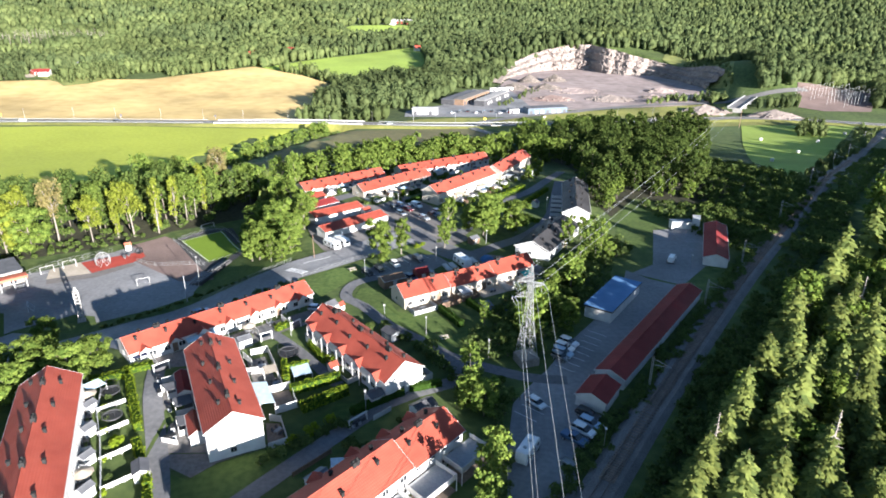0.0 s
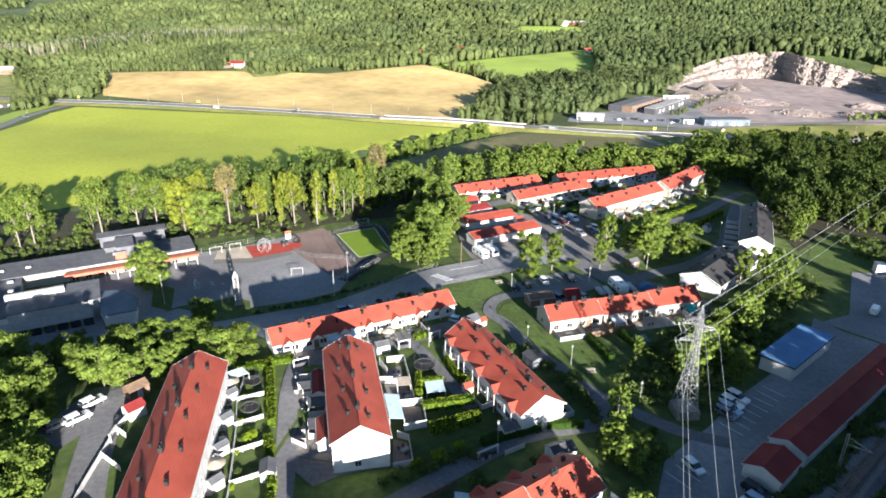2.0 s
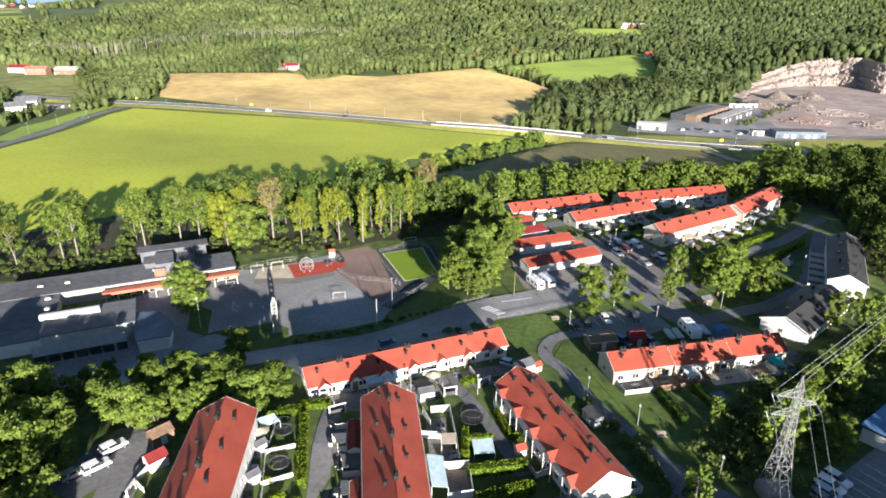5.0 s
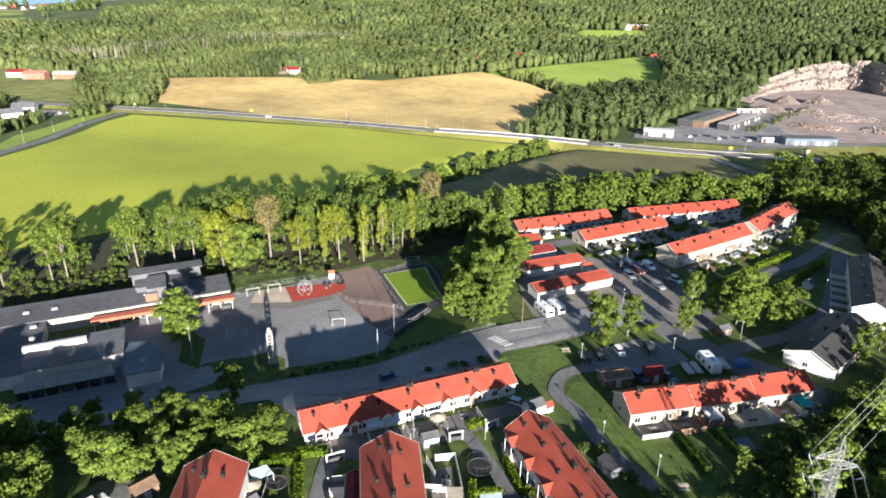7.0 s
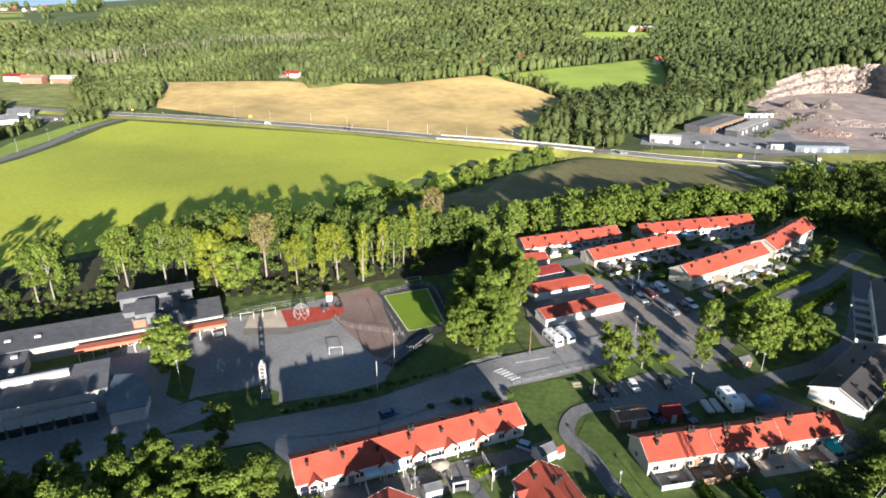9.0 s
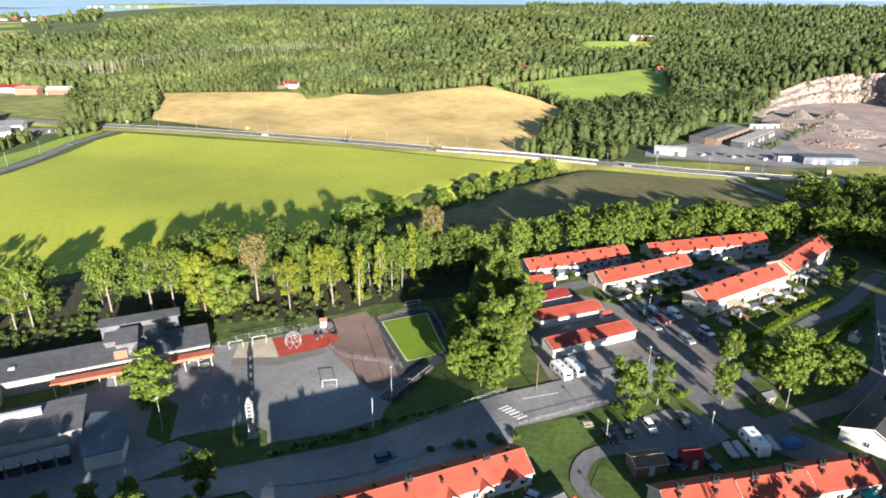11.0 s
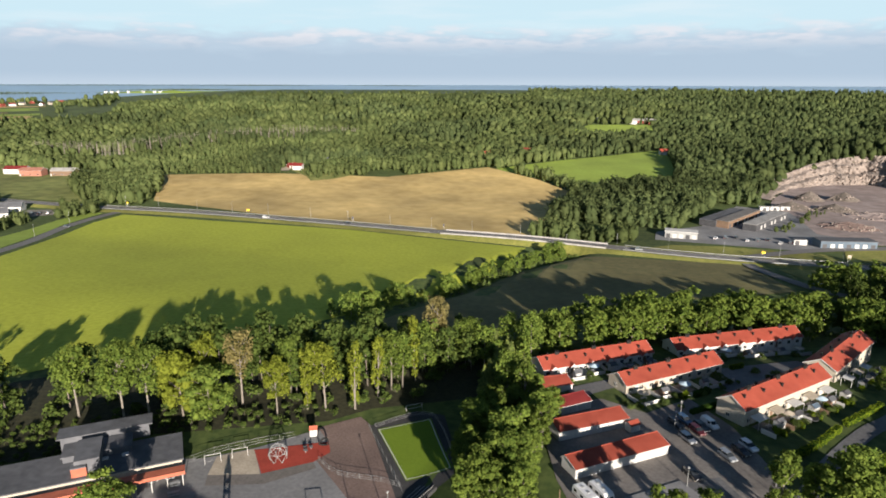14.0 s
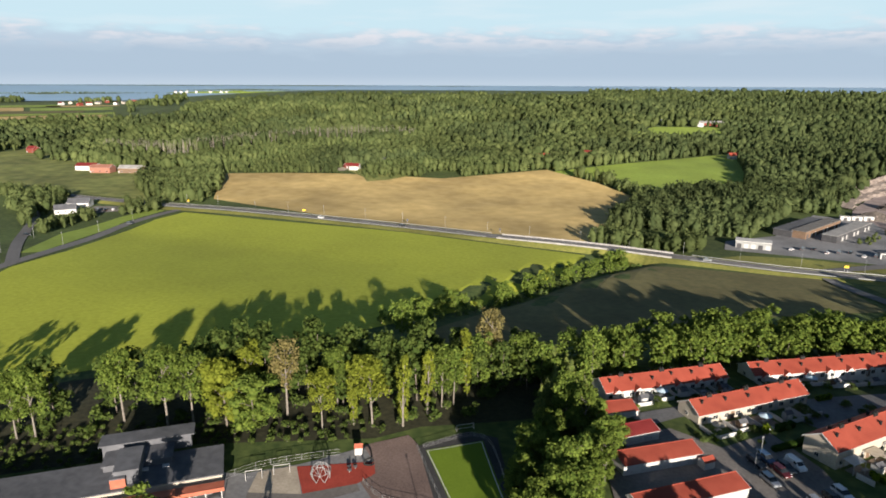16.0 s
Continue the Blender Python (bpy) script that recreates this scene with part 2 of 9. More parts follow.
M = {
    "ground": mat("rough_grass", (0.040, 0.068, 0.016), (0.098, 0.130, 0.034), 0.35, 0.95, 0, 0.02, 0.35, 0.15),
    "lawn": mat("lawn", (0.045, 0.078, 0.015), (0.085, 0.122, 0.026), 0.8, 0.95, 0, 0.05, 0.3, 0.06),
    "turf": mat("artificial_turf", (0.13, 0.20, 0.012), (0.16, 0.24, 0.018), 3.0, 0.9, 0, 0.1, 0.08, 0.02),
    "verge": mat("dry_verge_grass", (0.16, 0.175, 0.036), (0.275, 0.26, 0.065), 0.5, 0.95, 0, 0.03, 0.3, 0.1),
    "crop": mat("green_crop", (0.300, 0.340, 0.030), (0.390, 0.425, 0.045), 0.5, 0.95, 0, 0.012, 0.16, 0.1),
    "crop2": mat("far_green_crop", (0.22, 0.30, 0.04), (0.27, 0.35, 0.06), 0.3, 0.95, 0, 0.02, 0.15, 0.1),
    "wheat": mat("ripe_grain", (0.44, 0.315, 0.118), (0.575, 0.425, 0.178), 0.10, 0.95, 0, 0.016, 0.28, 0.1),
    # dark stubble tone; on the near field it stands in for tree shade
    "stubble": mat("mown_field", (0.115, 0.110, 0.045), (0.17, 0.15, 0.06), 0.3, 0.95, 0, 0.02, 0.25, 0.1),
    # lighter warm asphalt: the warmth of sunlit court patches is in the tone
    "asphalt_warm": mat("dusty_asphalt", (0.150, 0.137, 0.126), (0.210, 0.193, 0.178), 1.2, 0.9, 0, 0.08, 0.22, 0.01),
    "asphalt": mat("asphalt", (0.118, 0.119, 0.123), (0.168, 0.168, 0.172), 1.2, 0.9, 0, 0.06, 0.22, 0.01),
    # lighter asphalt copy: its tone makes up for sky fill on shaded yards
    "asphalt_lightened": mat("lightened_asphalt", (0.180, 0.181, 0.186), (0.245, 0.244, 0.246), 1.0, 0.9, 0, 0.05, 0.25, 0.01),
    "asphalt_new": mat("dark_asphalt", (0.045, 0.045, 0.048), (0.065, 0.064, 0.064), 1.5, 0.9, 0, 0.08, 0.2, 0.01),
    "highway": mat("worn_road_asphalt", (0.15, 0.145, 0.14), (0.20, 0.19, 0.185), 0.6, 0.85, 0, 0.03, 0.15, 0.01),
    # litter colour is set extra dark to stand for shade under trees
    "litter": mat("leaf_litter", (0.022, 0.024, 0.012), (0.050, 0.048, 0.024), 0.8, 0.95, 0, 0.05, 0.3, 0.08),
    "spoil": mat("dark_spoil", (0.085, 0.072, 0.062), (0.15, 0.128, 0.11), 0.6, 0.95, 0, 0.1, 0.2, 0.1),
    "gravel": mat("gravel", (0.16, 0.145, 0.125), (0.27, 0.245, 0.215), 2.5, 0.95, 0, 0.1, 0.25, 0.05),
    "red_gravel": mat("reddish_gravel", (0.15, 0.105, 0.09), (0.22, 0.16, 0.14), 2.0, 0.95, 0, 0.08, 0.2, 0.03),
    "ballast": mat("railway_ballast", (0.120, 0.112, 0.105), (0.245, 0.230, 0.215), 5.0, 0.95, 0, 0.2, 0.2, 0.12),
    "rubber": mat("red_rubber_ground", (0.30, 0.045, 0.030), (0.36, 0.06, 0.04), 2.0, 0.9, 0, 0.3, 0.12),
    "sand": mat("pale_sand", (0.36, 0.31, 0.24), (0.45, 0.39, 0.31), 1.5, 0.95, 0, 0.2, 0.15, 0.04),
    "paving": mat("grey_paving", (0.13, 0.122, 0.112), (0.20, 0.188, 0.175), 1.4, 0.9, 0, 0.3, 0.15, 0.02),
    "decking": mat("weathered_decking", (0.17, 0.13, 0.10), (0.25, 0.20, 0.16), 2.0, 0.85, 0, 0.4, 0.2, 0.02),
    "quarry": mat("quarry_stone_dust", (0.25, 0.195, 0.178), (0.35, 0.285, 0.262), 0.12, 0.95, 0, 0.03, 0.2, 0.3),
    "rock": mat("broken_granite", (0.175, 0.145, 0.128), (0.285, 0.238, 0.208), 0.3, 0.9, 0, 0.03, 0.2, 0.4),
    "water": mat("sea_water", (0.16, 0.27, 0.42), (0.21, 0.33, 0.48), 0.004, 0.30, 0, 0.001, 0.1, 0.0, False, 0.0, 6.0, 0.35),
    "white": mat("white_render", (0.50, 0.49, 0.47), (0.59, 0.58, 0.56), 0.6, 0.8, 0, 0.15, 0.07, 0.0, True),
    "cream": mat("cream_brick", (0.37, 0.33, 0.27), (0.46, 0.41, 0.335), 2.5, 0.85, 0, 0.2, 0.08, 0.01, True),
    "wood_white": mat("white_painted_wood", (0.44, 0.435, 0.42), (0.55, 0.54, 0.52), 3.0, 0.6, 0, 0.5, 0.08, 0.0, True),
    "wood_grey": mat("grey_painted_wood", (0.28, 0.29, 0.30), (0.36, 0.37, 0.38), 3.0, 0.7, 0, 0.5, 0.1, 0.0, True),
    "wood_brown": mat("brown_wood", (0.13, 0.085, 0.055), (0.21, 0.14, 0.095), 2.0, 0.8, 0, 0.5, 0.15, 0.0, True),
    "wood_red": mat("falu_red_wood", (0.19, 0.045, 0.032), (0.25, 0.058, 0.042), 2.0, 0.85, 0, 0.5, 0.12, 0.0, True),
    "brick": mat("red_brick", (0.26, 0.115, 0.08), (0.34, 0.16, 0.115), 2.0, 0.85, 0, 0.4, 0.12, 0.0, True),
    "scrub": mat("scrub_meadow", (0.105, 0.13, 0.034), (0.23, 0.24, 0.07), 0.09, 0.95, 0, 0.02, 0.25, 0.15),
    "trunk": mat("bark", (0.10, 0.085, 0.07), (0.22, 0.19, 0.155), 2.5, 0.95, 0, 0.5, 0.25, 0.05, True),
    "trunk_pale": mat("pale_bark", (0.13, 0.115, 0.095), (0.27, 0.24, 0.205), 1.5, 0.9, 0, 0.5, 0.2, 0.03, True),
    "dead": mat("bare_dead_twigs", (0.26, 0.22, 0.19), (0.40, 0.35, 0.31), 1.5, 0.95, 0, 0.5, 0.2, 0.0, True),
    "roof_red": ribbed("red_roof_tiles", (0.25, 0.052, 0.034), (0.305, 0.070, 0.045), 0.36, 0.38, 0.65, 0.012, 0.08),
    "roof_seam": ribbed("red_standing_seam_roof", (0.27, 0.045, 0.022), (0.31, 0.055, 0.028), 0.62, 0.0, 0.45, 0.05, 0.06),
    "roof_wine": ribbed("wine_red_sheet_roof", (0.16, 0.022, 0.022), (0.205, 0.032, 0.030), 0.42, 0.0, 0.75, 0.04, 0.08),
    "roof_black": ribbed("black_roof_tiles", (0.035, 0.034, 0.036), (0.055, 0.053, 0.054), 0.36, 0.38, 0.6, 0.012, 0.1),
    "roof_blue": ribbed("blue_sheet_roof", (0.09, 0.19, 0.36), (0.12, 0.23, 0.41), 0.5, 0.0, 0.85, 0.04, 0.05),
    "felt": mat("grey_roofing_felt", (0.080, 0.083, 0.092), (0.122, 0.125, 0.136), 0.5, 0.9, 0, 0.07, 0.2, 0.01, True),
    "felt_blue": mat("blue_grey_roof_sheet", (0.075, 0.105, 0.14), (0.095, 0.13, 0.17), 0.4, 0.6, 0, 0.1, 0.12, 0.0, True),
    "orange": mat("orange_fascia", (0.36, 0.105, 0.062), (0.43, 0.135, 0.08), 1.0, 0.7, 0, 0.3, 0.1, 0.0, True),
    "black": mat("black_metal", (0.02, 0.02, 0.02), (0.035, 0.035, 0.035), 2.0, 0.6, 0, 0.5, 0.1),
    "soot": mat("sooty_chimney_sheet", (0.016, 0.016, 0.017), (0.03, 0.029, 0.028), 1.5, 0.95, 0, 0.5, 0.15, 0.0, False, 0.0, 4.0, 0.1),
    "dark": mat("dark_grey_sheet", (0.05, 0.05, 0.055), (0.08, 0.08, 0.085), 1.5, 0.6, 0, 0.5, 0.15),
    "steel": mat("galvanised_steel", (0.30, 0.31, 0.31), (0.40, 0.40, 0.39), 2.0, 0.5, 0.5, 0.3, 0.15),
    "rail": mat("rail_steel", (0.10, 0.075, 0.06), (0.16, 0.13, 0.11), 4.0, 0.45, 0.6, 0.5, 0.2),
    "concrete": mat("concrete", (0.27, 0.262, 0.25), (0.37, 0.358, 0.34), 1.0, 0.85, 0, 0.2, 0.15, 0.02),
    "paint": mat("white_road_paint", (0.66, 0.66, 0.64), (0.76, 0.76, 0.74), 3.0, 0.8, 0, 0.5, 0.12),
    "glass": mat("window_glass", (0.015, 0.018, 0.022), (0.03, 0.035, 0.04), 0.3, 0.08, 0, 0.3, 0.3, 0.0, False, 0.3, 2.0, 0.8),
    "tyre": mat("tyre_rubber", (0.014, 0.014, 0.014), (0.022, 0.022, 0.022), 4.0, 0.9, 0, 1.0, 0.1),
    "rim": mat("wheel_rim", (0.35, 0.35, 0.36), (0.5, 0.5, 0.5), 4.0, 0.35, 0.7, 1.0, 0.1),
    "yellow": mat("yellow_sign", (0.75, 0.50, 0.03), (0.80, 0.56, 0.05), 3.0, 0.6, 0, 1.0, 0.06),
    "teal": mat("teal_canvas", (0.03, 0.30, 0.26), (0.04, 0.36, 0.31), 1.0, 0.85, 0, 1.0, 0.1),
    "canvas": mat("pale_blue_canvas", (0.40, 0.52, 0.60), (0.50, 0.62, 0.70), 1.5, 0.8, 0, 1.0, 0.1),
    "navy": mat("navy_canvas", (0.015, 0.02, 0.05), (0.025, 0.03, 0.07), 1.5, 0.85, 0, 1.0, 0.1),
    "lamp_red": mat("red_lens", (0.30, 0.01, 0.01), (0.36, 0.02, 0.02), 3.0, 0.25, 0, 1.0, 0.1),
    "lamp_clear": mat("clear_lens", (0.55, 0.55, 0.55), (0.7, 0.7, 0.7), 3.0, 0.15, 0, 1.0, 0.1),
    # darker leaf copy: shade behind the lit rows is put into its colour
    "leaf_shade": leaf_mat("shade_toned_leaves", (0.036, 0.058, 0.015), (0.082, 0.11, 0.027), 0.3, 0.28),
    "hedge": leaf_mat("bright_hedge_leaves", (0.13, 0.19, 0.012), (0.22, 0.28, 0.025), 0.15),
    "hedge_dark": leaf_mat("dark_hedge_leaves", (0.03, 0.065, 0.012), (0.065, 0.11, 0.022), 0.2),
    "leaf": leaf_mat("broad_leaves", (0.068, 0.108, 0.022), (0.165, 0.215, 0.042), 0.22, 0.3),
    "leaf_yellow": leaf_mat("yellowing_leaves", (0.11, 0.135, 0.018), (0.215, 0.245, 0.035), 0.2, 0.32),
    "leaf_brown": leaf_mat("pale_brown_leaves", (0.15, 0.135, 0.05), (0.26, 0.22, 0.09)),
    "needle": leaf_mat("spruce_needles", (0.085, 0.115, 0.036), (0.205, 0.235, 0.062), 0.3, 0.3),
    "bush": leaf_mat("bush_leaves", (0.062, 0.095, 0.028), (0.135, 0.175, 0.052), 0.3),
    "forest": leaf_mat("forest_leaves", (0.078, 0.108, 0.040), (0.160, 0.192, 0.070), 0.4, 0.4, True),
    "forest_dark": leaf_mat("forest_needles", (0.056, 0.080, 0.034), (0.115, 0.142, 0.055), 0.4, 0.35, True),
}


def paint(name, c, metal=0.25):
    m = mat(name, c, tuple(v * 1.08 for v in c), 3.0, 0.28, metal, 1.0, 0.05, 0.0, True, 0.0, 2.0, 0.6)
    m.node_tree.nodes["Principled BSDF"].inputs["Coat Weight"].default_value = 0.6
    return m


PAINT = {"white": paint("white_car_paint", (0.72, 0.72, 0.72), 0), "black": paint("black_car_paint", (0.018, 0.019, 0.022)),
         "grey": paint("grey_car_paint", (0.16, 0.17, 0.18), 0.5), "silver": paint("silver_car_paint", (0.45, 0.47, 0.49), 0.6),
         "blue": paint("blue_car_paint", (0.05, 0.10, 0.19)), "red": paint("red_car_paint", (0.10, 0.016, 0.018)),
         "pale_blue": paint("pale_blue_car_paint", (0.36, 0.45, 0.55), 0.3)}

# ---- building tools ----
def part(name, bm, material, parent=None, label="", at=None):
    """Links a bmesh as one mesh object under a thing or a part."""
    me = bm if isinstance(bm, bpy.types.Mesh) else bpy.data.meshes.new(name)
    if me is not bm:
        bm.to_mesh(me)
        bm.free()
    if material and not me.materials:
        me.materials.append(material)
    ob = new(name, me)
    ob.parent = parent
    if at is not None:
        ob.matrix_basis = at
    if label:
        ob["label"] = label
    return ob


def thing(name, m, label, category, group=""):
    ob = new(name)
    ob.empty_display_size = 0.3
    ob.matrix_basis = m
    return tagged(ob, label, category, group)


def box(bm, x0, x1, y0, y1, z0, z1, m=None):
    v = [Vector((x, y, z)) for z in (z0, z1) for y in (y0, y1) for x in (x0, x1)]
    if m:
        v = [m @ p for p in v]
    v = [bm.verts.new(p) for p in v]
    for f in ((0, 2, 3, 1), (4, 5, 7, 6), (0, 1, 5, 4), (2, 6, 7, 3), (0, 4, 6, 2), (1, 3, 7, 5)):
        bm.faces.new([v[i] for i in f])
    return bm


def boxes(*args):
    bm = bmesh.new()
    for a in args:
        box(bm, *a)
    return bm


def tube(bm, pts, radii, seg=6, caps=True):
    """A tube along points, with a radius at each."""
    rings = []
    for i, p in enumerate(pts):
        p = Vector(p)
        d = (Vector(pts[min(i + 1, len(pts) - 1)]) - Vector(pts[max(i - 1, 0)])).normalized()
        u = d.cross(Vector((0, 0, 1)) if abs(d.z) < 0.9 else Vector((1, 0, 0))).normalized()
        w = d.cross(u)
        rings.append([bm.verts.new(p + radii[i] * (math.cos(2 * math.pi * k / seg) * u + math.sin(2 * math.pi * k / seg) * w)) for k in range(seg)])
    for a, b in zip(rings, rings[1:]):
        for k in range(seg):
            bm.faces.new((a[k], a[(k + 1) % seg], b[(k + 1) % seg], b[k]))
    if caps:
        bm.faces.new(rings[0][::-1])
        bm.faces.new(rings[-1])
    return bm


def rod(*ends, r=0.05, seg=5):
    bm = bmesh.new()
    for a, b in ends:
        tube(bm, (a, b), (r, r), seg)
    return bm


def solid(bm, outline, y0, y1):
    """An outline in x and z, pushed from y0 to y1."""
    a = [bm.verts.new((x, y0, z)) for x, z in outline]
    b = [bm.verts.new((x, y1, z)) for x, z in outline]
    bm.faces.new(a)
    bm.faces.new(b[::-1])
    for i in range(len(a)):
        j = (i + 1) % len(a)
        bm.faces.new((a[j], a[i], b[i], b[j]))
    bmesh.ops.recalc_face_normals(bm, faces=bm.faces[:])
    return bm


def sm(a, b, v):
    v = min(1.0, max(0.0, (v - a) / (b - a)))
    return v * v * (3 - 2 * v)


def near_line(x, y, line):
    best = 1e9
    for (ax, ay), (bx, by) in zip(line, line[1:]):
        dx, dy = bx - ax, by - ay
        t = min(1, max(0, ((x - ax) * dx + (y - ay) * dy) / (dx * dx + dy * dy)))
        best = min(best, math.hypot(x - ax - t * dx, y - ay - t * dy))
    return best


STREAM = [(-139, 276), (-131, 309), (-119, 340), (-103, 396), (-80, 446), (-72, 500)]


def land(x, y):
    """The height of the land, without the stream's cut."""
    ye = y + 0.8 * max(0.0, -80 - x)
    val = sm(245, 375, y)
    z = -6.0 * sm(-42, -74, x) * sm(118, 152, ye) * (1 - val) - 13 * val
    z += 1.5 * sm(-50, -62, x) * sm(118, 100, ye)
    z += 2.5 * sm(9, 55, (x - 27) * 0.801 - (y - 82) * 0.598) * sm(330, 220, y)
    z -= sm(330, 520, y) * (1.5 + 4.5 * sm(-400, -60, x))
    dx, dy = x + 26, y - 74
    r = math.hypot(dx, dy)
    if r > 420:
        az = math.degrees(math.atan2(-dx, dy))
        rise = 24 + 33 * sm(-6, 14, az) * sm(53, 34, az)
        z += rise * (0.22 * sm(520, 800, r) + 0.78 * sm(720, 1500, r))
        z += 34 * sm(1500, 2800, r) * sm(12, -4, az)
        z += 27 * math.exp(-((x - 200) / 150) ** 2 - ((y - 900) / 120) ** 2)
        z += 24 * math.exp(-((x - 315) / 50) ** 2 - ((y - 665) / 75) ** 2)
        q = math.hypot((x - 165) / 105, (y - 680) / 150)
        z = -18.5 + (z + 18.5) * sm(1.03, 1.15, q)
    return z


def gz(x, y):
    z = land(x, y)
    if -170 < x < -40 and 260 < y < 530:
        z -= 4.5 * math.exp(-(near_line(x, y, STREAM) / 11) ** 2) * sm(270, 340, y)
    return z


def curve(pts, step=4.0, closed=False):
    """Points along a smooth line through pts."""
    out, n = [], len(pts)
    for i in range(n if closed else n - 1):
        p = [pts[(i + k) % n] if closed else pts[min(max(i + k, 0), n - 1)] for k in (-1, 0, 1, 2)]
        k = max(1, int(math.dist(p[1], p[2]) / step))
        for j in range(k):
            t = j / k
            out.append(tuple(0.5 * (2 * p[1][a] + (p[2][a] - p[0][a]) * t + (2 * p[0][a] - 5 * p[1][a] + 4 * p[2][a] - p[3][a]) * t * t
                                    + (3 * p[1][a] - p[0][a] - 3 * p[2][a] + p[3][a]) * t ** 3) for a in range(len(p[1]))))
    return out if closed else out + [tuple(pts[-1])]


def inside(x, y, poly):
    hit = False
    for (ax, ay), (bx, by) in zip(poly, poly[1:] + poly[:1]):
        if (ay > y) != (by > y) and x < (bx - ax) * (y - ay) / (by - ay) + ax:
            hit = not hit
    return hit


def setting(name, bm, material, label, category):
    return tagged(part(name, bm, material), label, category, kind="structure")


def drape(name, pts, material, label, category, lift=0.06, step=8.0, smooth=False, thick=0.0):
    """A patch of ground laid over the land."""
    if smooth:
        pts = curve(pts, step, True)
    bm = bmesh.new()
    bm.faces.new([bm.verts.new((*p, 0)) for p in pts])
    bmesh.ops.triangulate(bm, faces=bm.faces[:])
    for axis in (0, 1):
        lo, hi = min(p[axis] for p in pts), max(p[axis] for p in pts)
        no = (1, 0, 0) if axis == 0 else (0, 1, 0)
        for k in range(1, int((hi - lo) / step) + 1):
            co = (lo + k * step, 0, 0) if axis == 0 else (0, lo + k * step, 0)
            bmesh.ops.bisect_plane(bm, geom=bm.verts[:] + bm.edges[:] + bm.faces[:], plane_co=co, plane_no=no)
    bmesh.ops.recalc_face_normals(bm, faces=bm.faces[:])
    if sum(f.normal.z for f in bm.faces) < 0:
        bmesh.ops.reverse_faces(bm, faces=bm.faces[:])
    if thick:
        edges = [e for e in bm.edges if e.is_boundary]
        got = bmesh.ops.extrude_edge_only(bm, edges=edges)
        low = {v for v in got["geom"] if isinstance(v, bmesh.types.BMVert)}
    else:
        low = set()
    for v in bm.verts:
        v.co.z = gz(v.co.x, v.co.y) + lift - (thick if v in low else 0)
    return setting(name, bm, material, label, category)


def strip(name, pts, width, material, label, category, lift=0.08, step=4.0, level=None, cols=3, sides=0.0, offset=0.0, bm=None, dash=None):
    """A road or path along a line. level(x, y): its height; sides: metres by which its shoulders fall to the land."""
    keep = bm is not None
    bm = bm or bmesh.new()
    line = curve(pts, step)
    rows = []
    for i, p in enumerate(line):
        a, b = line[max(i - 1, 0)], line[min(i + 1, len(line) - 1)]
        d = math.hypot(b[0] - a[0], b[1] - a[1]) or 1
        nx, ny = -(b[1] - a[1]) / d, (b[0] - a[0]) / d
        row = []
        zc = level(p[0], p[1]) if level else None
        ts = [offset + width * (k / (cols - 1) - 0.5) for k in range(cols)]
        for t in ts:
            x, y = p[0] + nx * t, p[1] + ny * t
            row.append((x, y, (zc if level else gz(x, y)) + lift))
        if sides:
            for t, at in ((ts[0] - sides, 0), (ts[-1] + sides, len(row) + 1)):
                x, y = p[0] + nx * t, p[1] + ny * t
                row.insert(at, (x, y, gz(x, y) - 0.3))
        rows.append([bm.verts.new(q) for q in row])
    for i, (a, b) in enumerate(zip(rows, rows[1:])):
        if dash and (i // dash[0]) % dash[1]:
            continue
        for k in range(len(a) - 1):
            bm.faces.new((a[k + 1], a[k], b[k], b[k + 1]))
    if keep:
        return bm
    return setting(name, bm, material, label, category)

# ---- the land ----
def lines(lo, hi, fine, far):
    out, s = [float(v) for v in np.arange(lo, hi + 0.1, fine)], fine
    while out[-1] < far:
        s *= 1.18
        out.append(out[-1] + s)
    s = fine
    while out[0] > -far:
        s *= 1.18
        out.insert(0, out[0] - s)
    return out


GX, GY = lines(-450, 330, 6.0, 4700), lines(20, 860, 6.0, 4700)
verts = [(x, y, gz(x, y)) for y in GY for x in GX]
w = len(GX)
faces = [(j * w + i, j * w + i + 1, (j + 1) * w + i + 1, (j + 1) * w + i) for j in range(len(GY) - 1) for i in range(w - 1)]
me = bpy.data.meshes.new("ground")
me.from_pydata(verts, [], faces)
me.shade_smooth()
setting("ground", me, M["ground"], "uneven grassy land with scrub and woodland floor", "ground")

TAN = [(-425, 480), (-505, 575), (-393, 625), (-294, 655), (-214, 748), (-150, 708), (-105, 660), (-112, 500), (-106, 474), (-200, 475), (-300, 468)]
CROP = [(-226, 172), (-262, 184), (-318, 222), (-344, 262), (-357, 300), (-378, 344), (-400, 398), (-404, 428), (-330, 434), (-226, 448), (-104, 446), (-106, 414), (-120, 350), (-139, 283), (-150, 256), (-188, 222)]
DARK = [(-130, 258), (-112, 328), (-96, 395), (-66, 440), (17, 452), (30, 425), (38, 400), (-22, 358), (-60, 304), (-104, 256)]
CROP2 = [(-204, 742), (-106, 892), (-40, 995), (-22, 878), (-20, 734), (-96, 668), (-140, 706)]
CLEAR = [(-182, 1088), (-162, 1200), (-66, 1306), (-52, 1166), (-112, 1088)]
LEFT_MEADOW = [(-372, 284), (-410, 334), (-430, 394), (-434, 428), (-422, 426), (-413, 385), (-389, 335), (-366, 292)]
LEFT_FARM = [(-470, 452), (-640, 432), (-860, 480), (-870, 612), (-700, 575), (-590, 542), (-545, 505)]
BALES = [(152, 264), (164, 330), (190, 400), (222, 474), (304, 470), (256, 404), (202, 334)]
SUBST = [(300, 545), (315, 530), (352, 528), (404, 605), (390, 628), (330, 608)]


